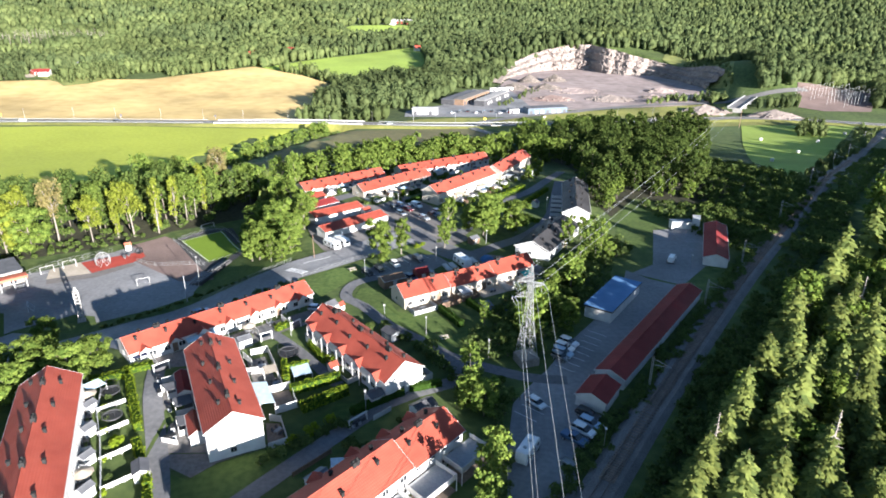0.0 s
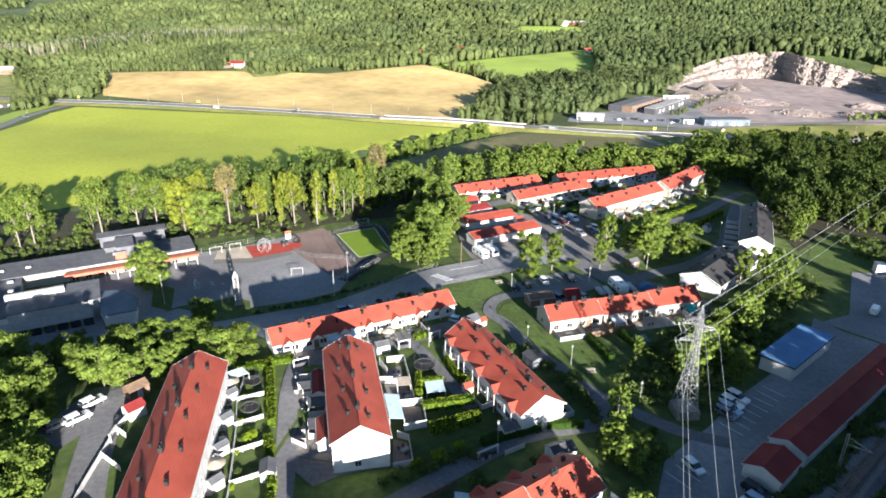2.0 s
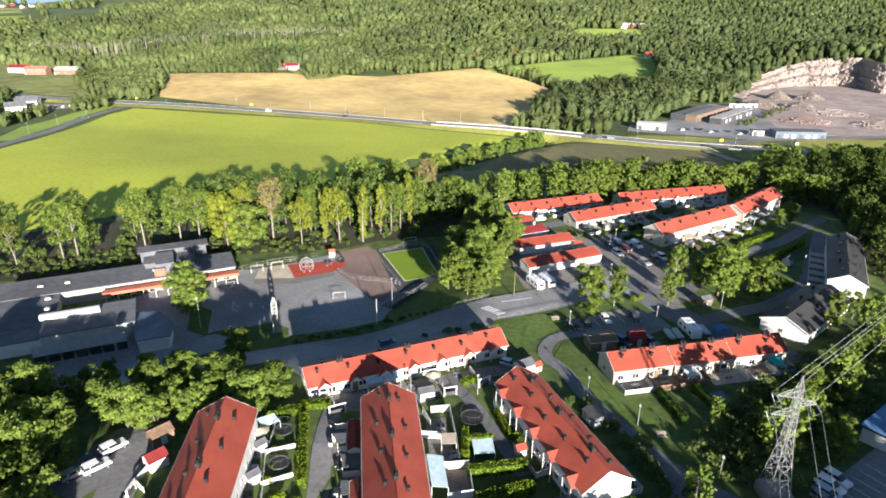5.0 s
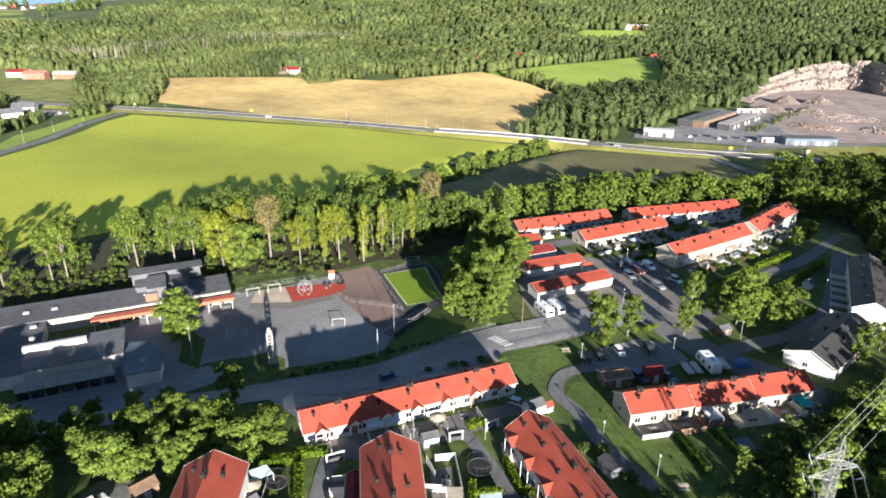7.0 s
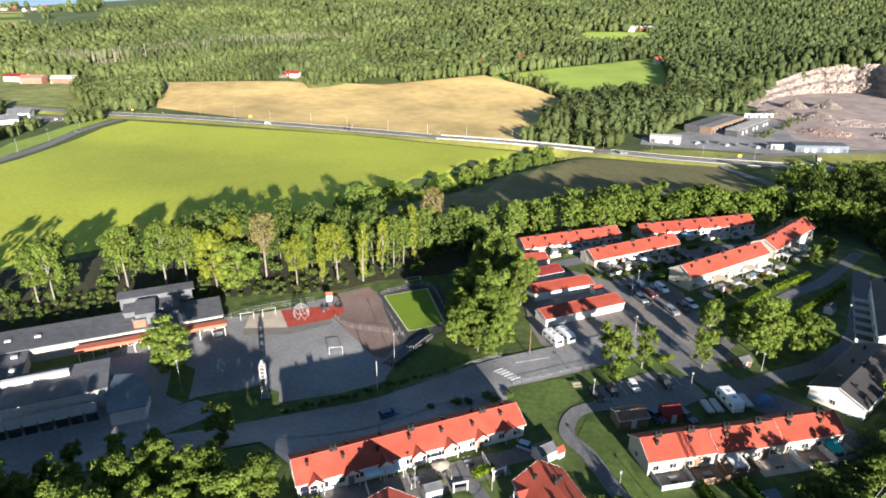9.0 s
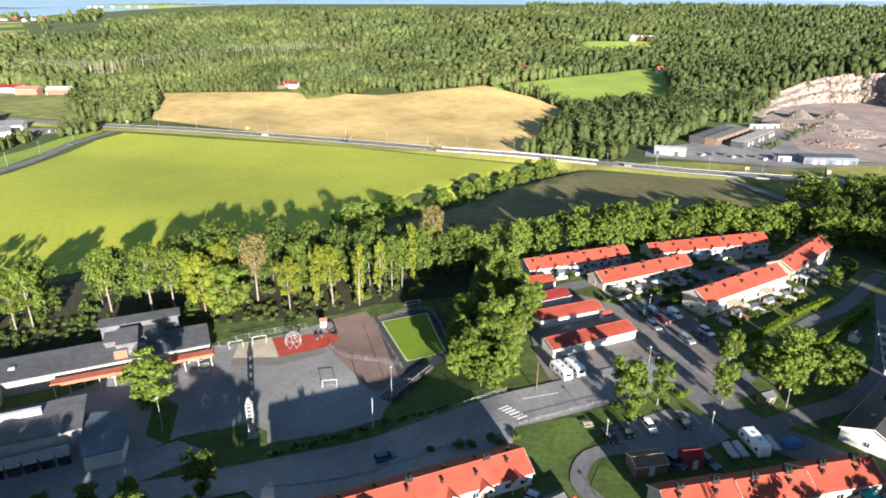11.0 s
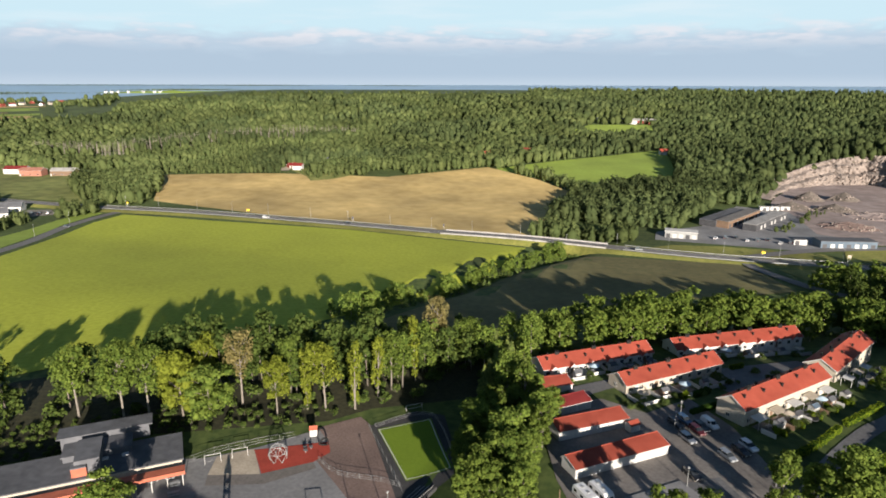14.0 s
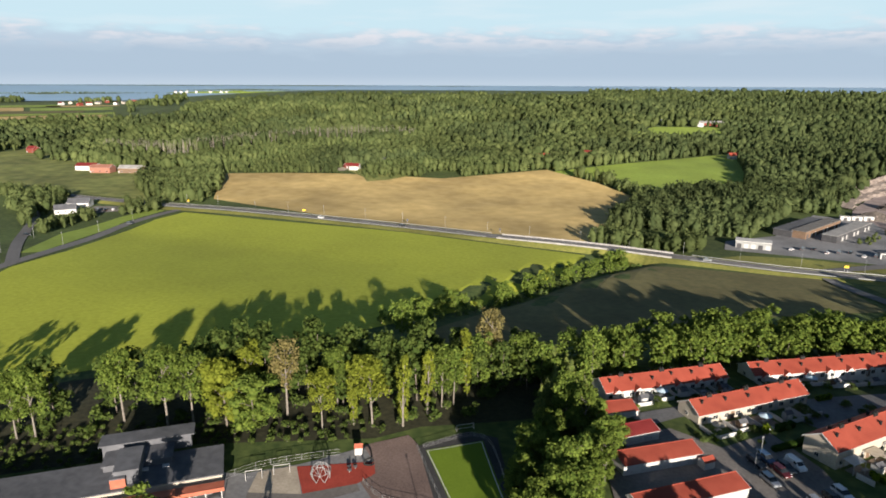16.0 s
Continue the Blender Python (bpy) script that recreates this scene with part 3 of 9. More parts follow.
def plot(a0, a1, r0, r1):
    """A field between two bearings and two distances, left of +y."""
    out = [(a0 + (a1 - a0) * k / 6, r0) for k in range(7)] + [(a1 + (a0 - a1) * k / 6, r1) for k in range(7)]
    return [(-26 - math.sin(radians(a)) * q, 74 + math.cos(radians(a)) * q) for a, q in out]


FAR_FARM = plot(50.5, 70, 1380, 2560)
drape("field_grain", TAN, M["wheat"], "broad field of ripe pale golden grain", "field", 0.25, 20)
drape("field_crop", CROP, M["crop"], "broad bright green crop field beside the main road", "field", 0.2, 12)
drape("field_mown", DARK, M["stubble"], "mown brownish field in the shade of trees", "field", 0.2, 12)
drape("field_far", CROP2, M["crop2"], "green field between woods", "field", 0.25, 20)
drape("field_clearing", CLEAR, M["crop2"], "small green clearing in the forest", "field", 0.4, 24)
drape("meadow", LEFT_MEADOW, M["crop2"], "green meadow between two roads", "field", 0.15, 15)
drape("meadow", LEFT_FARM, M["scrub"], "rough green farm meadow with scrub", "field", 0.2, 25)
drape("field_bales", BALES, M["crop2"], "green hayfield with wrapped bales", "field", 0.15, 12)
for a0, a1, r0, r1, kind, note in ((50.5, 64, 1390, 1500, "crop2", "distant green farm field"), (52, 66, 1510, 1640, "wheat", "distant pale grain field"), (51.5, 60, 1660, 1760, "crop2", "distant green farm field"), (53.5, 66, 1780, 1900, "stubble", "distant mown farm field"),
                                   (51.5, 57, 1930, 2130, "crop2", "distant green farm field"), (57.4, 68, 1930, 2200, "wheat", "distant pale grain field"), (55, 66, 2230, 2420, "crop2", "distant green farm field"), (51, 56, 2220, 2330, "wheat", "distant pale grain field")):
    drape("field_farm", plot(a0, a1, r0, r1), M[kind], note, "field", 1.2, 60)
drape("quarry_floor", [(60, 680), (68, 600), (75, 540), (160, 548), (235, 575), (262, 640), (262, 730), (225, 800), (165, 826), (105, 800)], M["quarry"], "pinkish grey dust floor of a stone quarry", "ground", 0.2, 12, True)

# ---- town surfaces ----
drape("school_yard", [(-150, 135), (-132, 175), (-124, 178), (-114, 187), (-97, 209), (-92, 205), (-74, 184), (-67, 172), (-70, 159), (-79, 154), (-90, 146.5), (-103, 147), (-109, 142), (-116, 128), (-122, 124)], M["asphalt_lightened"], "grey asphalt school yard", "yard", 0.05)
drape("gravel_court", [(-97, 209), (-90.5, 204.5), (-74.5, 184), (-67.5, 172), (-78, 172), (-98, 187), (-99, 195), (-105, 200)], M["red_gravel"], "reddish gravel ball court", "court", 0.09)
drape("sand_area", [(-118, 173), (-121, 180), (-114.5, 186), (-107, 177.5)], M["sand"], "pale sand under the goal frames", "court", 0.10)
drape("rubber_area", [(-114.3, 185.5), (-98.9, 195), (-96.2, 191), (-97.9, 186), (-106.8, 177.7)], M["rubber"], "red rubber playground surface", "playground", 0.11)
drape("pitch_surround", [(-92.5, 205.5), (-84, 217), (-76, 217.5), (-63, 193), (-66, 186), (-68, 178), (-71, 176)], M["asphalt_new"], "black asphalt round a small pitch", "court", 0.10, 1.6)
drape("pitch_turf", [(-89.9, 204.6), (-78.8, 214.5), (-65.4, 193.5), (-74.2, 186.4)], M["turf"], "bright artificial turf pitch", "pitch", 0.16, 1.6)
drape("lawn", [(-44, 157), (-35, 166), (-24, 172), (-22, 166), (-25.5, 160), (-30.5, 152), (-32, 148)], M["lawn"], "lit green lawn beside the street", "lawn", 0.06)
drape("lawn", [(-22, 156), (-17, 155), (-11, 142), (0, 139), (13, 137), (16, 124), (6, 120), (-6, 130), (-16, 139), (-23, 149)], M["lawn"], "green lawn below the terraced houses", "lawn", 0.06)
drape("lawn", [(-25, 174), (-20, 181), (-12, 188), (-4, 184), (4, 176), (3, 172), (-2, 179.5), (-10, 179.6), (-22.4, 168)], M["lawn"], "grass strip with trees along the car park", "lawn", 0.06)
drape("lawn", [(-37, 86), (-30, 90), (-20, 104), (-15, 104), (-24, 90), (-34, 80)], M["lawn"], "garden lawn by a hedge", "lawn", 0.06)
drape("lawn", [(10, 108), (23, 111), (23, 108), (15, 104), (10, 102)], M["lawn"], "grass corner by the parking", "lawn", 0.06)
drape("lawn", [(62, 180), (58, 200), (66, 222), (78, 228), (86, 210), (72, 204)], M["lawn"], "grass behind the gravel lot", "lawn", 0.06)
drape("lawn", [(-45, 174), (-66, 160), (-69, 172), (-66, 190), (-52, 196), (-44, 185)], M["lawn"], "grass bank beside the pitch", "lawn", 0.05)
drape("lawn", [(-118, 186), (-105, 200), (-97, 210), (-100, 218), (-140, 190), (-134, 182)], M["ground"], "grass behind the school yard", "lawn", 0.06)
drape("car_park", [(-21, 161.5), (-22, 167.5), (-10, 179), (-2, 179), (2, 173), (-4, 166), (-10, 160)], M["asphalt_lightened"], "grey asphalt car park", "car park", 0.10)
drape("court_yard", [(-41, 190), (-36.5, 182), (-31, 180), (-22, 190), (-17, 200), (-17, 212), (-24, 226), (-36, 230), (-52, 218), (-46, 204)], M["asphalt_warm"], "dusty asphalt court between garages", "yard", 0.08)
drape("car_park", [(-19, 196), (-20, 214), (-26, 224), (-14, 238), (-4, 226), (1, 214), (9, 192), (-2, 181)], M["asphalt_warm"], "wide dusty asphalt court with parked cars", "car park", 0.10)
drape("car_park", [(22.5, 116), (29, 127), (47, 151), (53, 168), (58, 162), (66, 157), (67.5, 154), (37, 113), (28, 103), (30, 97), (22.5, 88), (22, 60), (9, 60), (11.5, 90), (14, 104), (18, 110)], M["asphalt_lightened"], "grey asphalt car park by the garages", "car park", 0.08)
drape("gravel_lot", [(54, 166), (62, 172), (71, 201), (88, 204), (78, 172), (66, 158)], M["asphalt_lightened"], "open grey lot beside a red garage", "car park", 0.10)
drape("forecourt", [(-86, 131), (-71.5, 123.6), (-38.4, 153.4), (-40, 163), (-62, 150), (-80, 138)], M["asphalt_lightened"], "asphalt forecourt behind the low terrace", "road", 0.15, 3)
drape("forecourt", [(-142, 108), (-134, 120.5), (-115, 133), (-108, 141), (-99, 140), (-108, 126), (-124, 112)], M["asphalt_lightened"], "asphalt forecourt of the school hall", "road", 0.12, 3)
drape("apron", [(-116, 169.5), (-118, 173), (-107, 177.5), (-98, 186), (-96, 184), (-104, 174.6)], M["asphalt_warm"], "pale worn apron beside the playground", "court", 0.085)
STREET = [(-150, 96), (-122, 112), (-98, 126), (-82.5, 137), (-62, 153), (-43.5, 166), (-27, 180), (-12, 194)]
strip("road", STREET, 12.0, M["asphalt_lightened"], "grey asphalt street with a zebra crossing", "road", 0.27, cols=9)
strip("road", [(-12, 200), (-2, 186), (8, 177), (20, 172), (34, 160)], 9.0, M["asphalt"], "asphalt side street", "road", 0.14, cols=5)
strip("road", [(8, 178), (18, 187), (28, 196), (38, 213), (44, 236), (50, 262)], 4.5, M["asphalt"], "narrow asphalt lane by dark houses", "road", 0.13)
strip("path", [(4, 192), (14, 214), (26, 234), (38, 250), (55, 286)], 4.0, M["asphalt"], "asphalt path between hedges", "path", 0.12)
strip("path", [(-17, 163), (-24, 158), (-25, 150), (-20, 145), (-13, 135.5), (-5, 128), (2, 121), (9, 117), (18, 113), (26, 112)], 3.2, M["asphalt"], "winding grey asphalt path", "path", 0.13, 2.0)
strip("path", [(2, 121), (4.5, 114), (2, 110)], 3.0, M["asphalt"], "short asphalt path", "path", 0.165, 2.0)
strip("road", [(-44, 62), (-31, 79), (-21.5, 91), (-10.5, 104), (-1, 109.5), (4, 112)], 3.6, M["asphalt"], "narrow asphalt lane between gardens", "road", 0.12)
strip("road", [(-39, 62), (-45.4, 80.5), (-51.2, 93.4), (-56.6, 105), (-60.2, 115.4), (-60.4, 118)], 3.5, M["asphalt"], "narrow asphalt lane between terraces", "road", 0.15)
strip("road", [(-62, 118), (-50, 121), (-42, 131), (-34, 137)], 5.0, M["paving"], "paved lane behind the terrace", "road", 0.12)
strip("road", [(-43, 134), (-33, 124.5), (-21, 110)], 2.6, M["asphalt"], "garden path between terraces", "path", 0.14)
strip("road", [(-60, 52), (-68, 63), (-76.5, 74.5), (-84.5, 88), (-88.5, 99), (-88, 105)], 6.2, M["asphalt"], "drive behind a terrace", "road", 0.12)

# ---- main road, its bridge and the junctions ----
MAIN = [(-900, 395), (-640, 420), (-480, 436), (-431, 441), (-381, 449), (-302, 456), (-223, 462), (-157, 463), (-57, 463), (5, 462), (60, 467), (107, 473), (182, 492), (250, 500), (330, 470), (460, 400)]


def road_level(x, y):
    return land(x, y) + 1.1 + 1.6 * math.exp(-((x + 105) / 60) ** 2)


strip("road_shoulder", MAIN, 13.0, M["verge"], "dry grass embankment of the main road", "verge", -0.12, 8.0, road_level, 3, 7.0)
strip("road_main", MAIN, 10.5, M["highway"], "worn pale grey two-lane main road", "road", 0.0, 8.0, road_level, 3)
bm = bmesh.new()
for off, dash in ((-4.3, None), (4.3, None), (0.0, (2, 3))):
    strip("", MAIN, 0.22, None, "", "", 0.03, 4.0, road_level, 2, 0, off, bm, dash)
setting("road_marking", bm, M["paint"], "white painted road lines", "marking")
strip("road_side", [(-322, 205), (-340, 240), (-350, 262), (-357, 280), (-366, 300), (-382, 334), (-402, 372), (-411, 403), (-415, 432), (-416, 444)], 7.0, M["highway"], "pale grey country road beside the green field", "road", 0.25, 6)
strip("road_side", [(-352, 268), (-401, 302), (-463, 350), (-503, 378), (-570, 402)], 6.0, M["highway"], "pale side road", "road", 0.28, 6)
strip("road_side", [(20, 468), (24, 447), (38, 422), (54, 403), (90, 388)], 7.0, M["highway"], "slip road to the junction", "road", 0.5, 5)
strip("road_side", [(18, 468), (60, 505), (110, 530), (182, 561), (240, 572), (290, 585), (330, 590)], 8.0, M["highway"], "road past the quarry", "road", 0.6, 6)
drape("works_yard", [(-30, 505), (60, 505), (110, 545), (75, 560), (68, 640), (30, 650), (0, 560), (-30, 530)], M["asphalt_lightened"], "asphalt yard of the works", "yard", 0.25, 12)
drape("verge", [(77, 484), (83, 522), (138, 536), (208, 560), (250, 570), (222, 513), (159, 499)], M["verge"], "yellow-green grass between two roads", "verge", 0.25, 8)
drape("verge", [(-37, 474), (-20, 492), (11, 500), (70, 500), (77, 484), (0, 474)], M["verge"], "dry grass beside the main road", "verge", 0.22, 8)
drape("verge", [(46, 428), (36, 448), (60, 457), (113, 463), (180, 481), (250, 489), (250, 476), (180, 462), (113, 444), (80, 424)], M["verge"], "dry grass below the main road", "verge", 0.22, 8)
drape("parking", [(-478, 396), (-462, 392), (-448, 410), (-462, 424), (-482, 414)], M["gravel"], "gravel parking by a white house", "car park", 0.2, 8)
drape("parking", [(-94, 96), (-93, 80), (-86, 79), (-84, 88), (-87.5, 99)], M["asphalt"], "asphalt parking strip under the trees", "car park", 0.10, 3)

# ---- trees ----
rng = np.random.default_rng(7)


def cards(centers, out, size, flat=0.35, up=0.25, r=rng):
    """Small bent leaf sprays at the given places, leaning along out: vertices and triangles."""
    n = len(centers)
    nrm = out + r.normal(0, flat, (n, 3)) + np.array([0, 0, up])
    nrm /= np.linalg.norm(nrm, axis=1)[:, None] + 1e-9
    t = np.cross(nrm, r.normal(0, 1, (n, 3)))
    t /= np.linalg.norm(t, axis=1)[:, None] + 1e-9
    b = np.cross(nrm, t)
    s = (size * r.uniform(0.6, 1.3, n))[:, None]
    e = s * r.uniform(0.55, 1.0, (n, 1))
    p0, p1 = centers - t * s, centers + t * s
    p2, p3 = centers + b * e + nrm * s * 0.25, centers - b * e * r.uniform(0.5, 1.0, (n, 1))
    v = np.stack((p0, p3, p1, p2), 1).reshape(-1, 3)
    k = np.arange(n)[:, None] * 4
    f = np.concatenate((k + [0, 1, 2], k + [0, 2, 3]))
    return v, f


def mesh_of(name, v, f, material):
    me = bpy.data.meshes.new(name)
    me.vertices.add(len(v))
    me.vertices.foreach_set("co", np.ascontiguousarray(v, dtype=np.float32).ravel())
    me.loops.add(f.size)
    me.loops.foreach_set("vertex_index", np.ascontiguousarray(f, dtype=np.int32).ravel())
    me.polygons.add(len(f))
    me.polygons.foreach_set("loop_start", np.arange(0, f.size, f.shape[1], dtype=np.int32))
    me.materials.append(material)
    me.update(calc_edges=True)
    me.validate()
    return me


def blobs_to_leaves(blobs, n, size, r, flat=0.5, shell=0.55):
    """Leaf sprays over a cluster of rounded boughs, (x, y, z, rx, rz) each, thinning out inward."""
    blobs = np.array(blobs)
    wts = blobs[:, 3] ** 2
    pick = r.choice(len(blobs), n, p=wts / wts.sum())
    d = r.normal(0, 1, (n, 3))
    d /= np.linalg.norm(d, axis=1)[:, None]
    d[:, 2] = np.where(d[:, 2] < -0.55, -d[:, 2], d[:, 2])
    rad = r.uniform(shell, 1.08, n)[:, None]
    ext = blobs[pick][:, [3, 3, 4]]
    c = blobs[pick][:, :3] + d * rad * ext
    return cards(c, d, size, flat, 0.25, r)


def lumps(blobs, scale, r, fine):
    """Rough dense hearts of leaf boughs: vertices and triangles."""
    if fine:
        g = (1 + 5 ** 0.5) / 2
        base = np.array([(-1, g, 0), (1, g, 0), (-1, -g, 0), (1, -g, 0), (0, -1, g), (0, 1, g), (0, -1, -g), (0, 1, -g), (g, 0, -1), (g, 0, 1), (-g, 0, -1), (-g, 0, 1)]) / math.hypot(1, g)
        tri = np.array([(0, 11, 5), (0, 5, 1), (0, 1, 7), (0, 7, 10), (0, 10, 11), (1, 5, 9), (5, 11, 4), (11, 10, 2), (10, 7, 6), (7, 1, 8), (3, 9, 4), (3, 4, 2), (3, 2, 6), (3, 6, 8), (3, 8, 9), (4, 9, 5), (2, 4, 11), (6, 2, 10), (8, 6, 7), (9, 8, 1)])
    else:
        base = np.array([(1, 0, 0), (0, 1, 0), (-1, 0, 0), (0, -1, 0), (0, 0, 1), (0, 0, -1)], float)
        tri = np.array([(0, 1, 4), (1, 2, 4), (2, 3, 4), (3, 0, 4), (1, 0, 5), (2, 1, 5), (3, 2, 5), (0, 3, 5)])
    blobs = np.array(blobs)
    n, m = len(blobs), len(base)
    v = blobs[:, None, :3] + base[None] * blobs[:, None, [3, 3, 4]] * scale * r.uniform(0.75, 1.15, (n, m, 1))
    f = tri[None] + np.arange(n)[:, None, None] * m
    return v.reshape(-1, 3), f.reshape(-1, 3)


def broad_tree(seed, h, spread, bare, bark, leaf, n=1300, size=0.42, boughs=14, limbs=8, drawn=True, heart=0.7):
    """A broad-leaved tree: bent trunk, limbs that fork, a crown of leaf sprays. bare: how far up the trunk stays clear; heart: how dense its boughs are."""
    r = np.random.default_rng(seed)
    root = thing("tree", pose(0, 0, -50), "", "")
    bm = bmesh.new()
    lean = r.normal(0, 0.03 * h, 2)
    tr = 0.009 * h + 0.05
    top = Vector((lean[0], lean[1], h * 0.82))
    tube(bm, [(0, 0, -0.4), (lean[0] * 0.2, lean[1] * 0.2, h * 0.25), (lean[0] * 0.6, lean[1] * 0.6, h * 0.55), top], [tr * 1.35, tr, tr * 0.6, tr * 0.12], 7 if drawn else 4)
    blobs = [(top.x, top.y, h * 0.84, spread * 0.42, h * 0.13)]
    for i in range(limbs):
        f = bare + (0.72 - bare) * (i + r.uniform(0, 0.8)) / limbs
        a = i * 2.4 + r.uniform(-0.5, 0.5)
        s = Vector((lean[0] * f, lean[1] * f, h * f))
        reach = spread * r.uniform(0.5, 0.82) * (1.0 - 0.35 * abs(f - 0.5))
        e = s + Vector((math.cos(a) * reach, math.sin(a) * reach, h * r.uniform(0.10, 0.24)))
        m = (s + e) / 2 + Vector((0, 0, 0.03 * h))
        if drawn:
            tube(bm, (s, m, e), (tr * 0.42, tr * 0.28, tr * 0.08), 5)
        for k in range(2):
            e2 = m + Vector((math.cos(a + (k - 0.5) * 1.5) * reach * 0.5, math.sin(a + (k - 0.5) * 1.5) * reach * 0.5, h * 0.12))
            if drawn:
                tube(bm, (m, e2), (tr * 0.2, tr * 0.05), 4)
            blobs.append((e2.x, e2.y, e2.z, spread * r.uniform(0.18, 0.28), h * r.uniform(0.05, 0.085)))
        blobs.append((e.x, e.y, e.z, spread * r.uniform(0.2, 0.32), h * r.uniform(0.06, 0.10)))
    for _ in range(boughs):
        a, q = r.uniform(0, 6.28), r.uniform(0.15, 0.74)
        f = r.uniform(bare + 0.06, 0.88)
        q *= math.sqrt(max(0.1, 1.0 - ((f - 0.42) / 0.56) ** 2))
        blobs.append((math.cos(a) * spread * q, math.sin(a) * spread * q, h * f, spread * r.uniform(0.2, 0.34), h * r.uniform(0.06, 0.10)))
    part("trunk", bm, bark, root)
    v, f = blobs_to_leaves(blobs, n, size, r, 0.5, 0.7 if heart else 0.5)
    if heart:
        v2, f2 = lumps(blobs, heart, r, drawn)
        v, f = np.concatenate((v, v2)), np.concatenate((f, f2 + len(v)))
    part("crown", mesh_of("crown", v, f, leaf), None, root)
    return root


def spruce_tree(seed, h, width, leaf, n_whorl=24, dead=False, per=10):
    """A spruce: straight trunk, whorls of flat drooping boughs with side sprays that shorten upwards."""
    r = np.random.default_rng(seed)
    root = thing("tree", pose(0, 0, -50), "", "")
    bm = bmesh.new()
    tube(bm, [(0, 0, -0.4), (0, 0, h * 0.5), (0, 0, h * 0.98)], [0.02 * h, 0.012 * h, 0.02], 6)
    if dead:
        for i in range(90):
            f = r.uniform(0.15, 0.96)
            a, q = r.uniform(0, 6.28), width * (1.05 - f) * r.uniform(0.4, 1.0)
            tube(bm, ((0, 0, h * f), (math.cos(a) * q, math.sin(a) * q, h * f - 0.25 * q)), (0.045, 0.015), 3)
        part("trunk", bm, M["dead"], root)
        return root
    part("trunk", bm, M["trunk"], root)
    vs, fs, base = [], [], 0
    for i in range(n_whorl):
        f = 0.08 + 0.90 * (i / n_whorl) ** 0.95
        q = width * (1.02 - f) ** 0.68 * r.uniform(0.85, 1.1)
        k = max(5, int(per * (1.15 - f)))
        for j in range(k):
            a = 6.283 * (j + r.uniform(0, 0.8)) / k
            reach = q * r.uniform(0.72, 1.15)
            d, n = np.array((math.cos(a), math.sin(a), 0)), np.array((-math.sin(a), math.cos(a), 0))
            z0 = h * f + r.uniform(-0.15, 0.15)
            wd = 0.13 * reach + 0.12 if per > 10 else 0.24 * reach + 0.16
            side = ((0.5, 0.7, 0.30), (0.5, -0.7, 0.30), (0.42, 0.6, 0.55), (0.42, -0.6, 0.55)) if per > 10 else ((0.62, 0.62, 0.34), (0.62, -0.62, 0.34))
            for u, turn, out, w in ((1.0, 0.0, 0.05, wd), *((u, turn, out, 0.7 * wd) for u, turn, out in side)):
                dd = d * math.cos(turn) + n * math.sin(turn)
                nn = n * math.cos(turn) - d * math.sin(turn)
                s = d * reach * out + (0, 0, z0 - (0 if turn == 0 else 0.42 * out * reach))
                m = s + dd * reach * u * 0.5 + (0, 0, -0.26 * reach * u)
                e = s + dd * reach * u * 0.95 + (0, 0, -0.50 * reach * u + r.uniform(-0.05, 0.15) * reach)
                roll = np.array((0, 0, r.uniform(-0.5, 0.5)))
                vs += [s, m + (nn + roll) * w, e, m - (nn + roll) * w]
                fs += [(base, base + 1, base + 2), (base, base + 2, base + 3)]
                base += 4
    ring = [(math.cos(q * 1.0472), math.sin(q * 1.0472)) for q in range(6)]
    for f0, f1 in ((0.06, 0.42), (0.34, 0.72), (0.62, 0.98)):
        w = 0.62 * width * (1.02 - f0) ** 0.85
        vs += [np.array((x * w * r.uniform(0.8, 1.1), y * w * r.uniform(0.8, 1.1), h * f0)) for x, y in ring] + [np.array((0, 0, h * f1))]
        fs += [(base + q, base + (q + 1) % 6, base + 6) for q in range(6)]
        base += 7
    part("crown", mesh_of("crown", np.array(vs), np.array(fs), leaf), None, root)
    return root


def bush(seed, h, w, leaf, n=260, size=0.3):
    r = np.random.default_rng(seed)
    blobs = [(r.uniform(-0.45, 0.45) * w, r.uniform(-0.45, 0.45) * w, h * r.uniform(0.3, 0.62), w * r.uniform(0.3, 0.5), h * r.uniform(0.28, 0.42)) for _ in range(7)]
    root = thing("bush", pose(0, 0, -50), "", "")
    bm = bmesh.new()
    for k in range(5):
        a = k * 1.3
        tube(bm, ((0, 0, -0.2), (math.cos(a) * w * 0.3, math.sin(a) * w * 0.3, h * 0.5)), (0.05, 0.015), 4)
    part("stem", bm, M["trunk"], root)
    v, f = blobs_to_leaves(blobs, n, size, r, 0.6, 0.6)
    part("crown", mesh_of("crown", v, f, leaf), None, root)
    return root


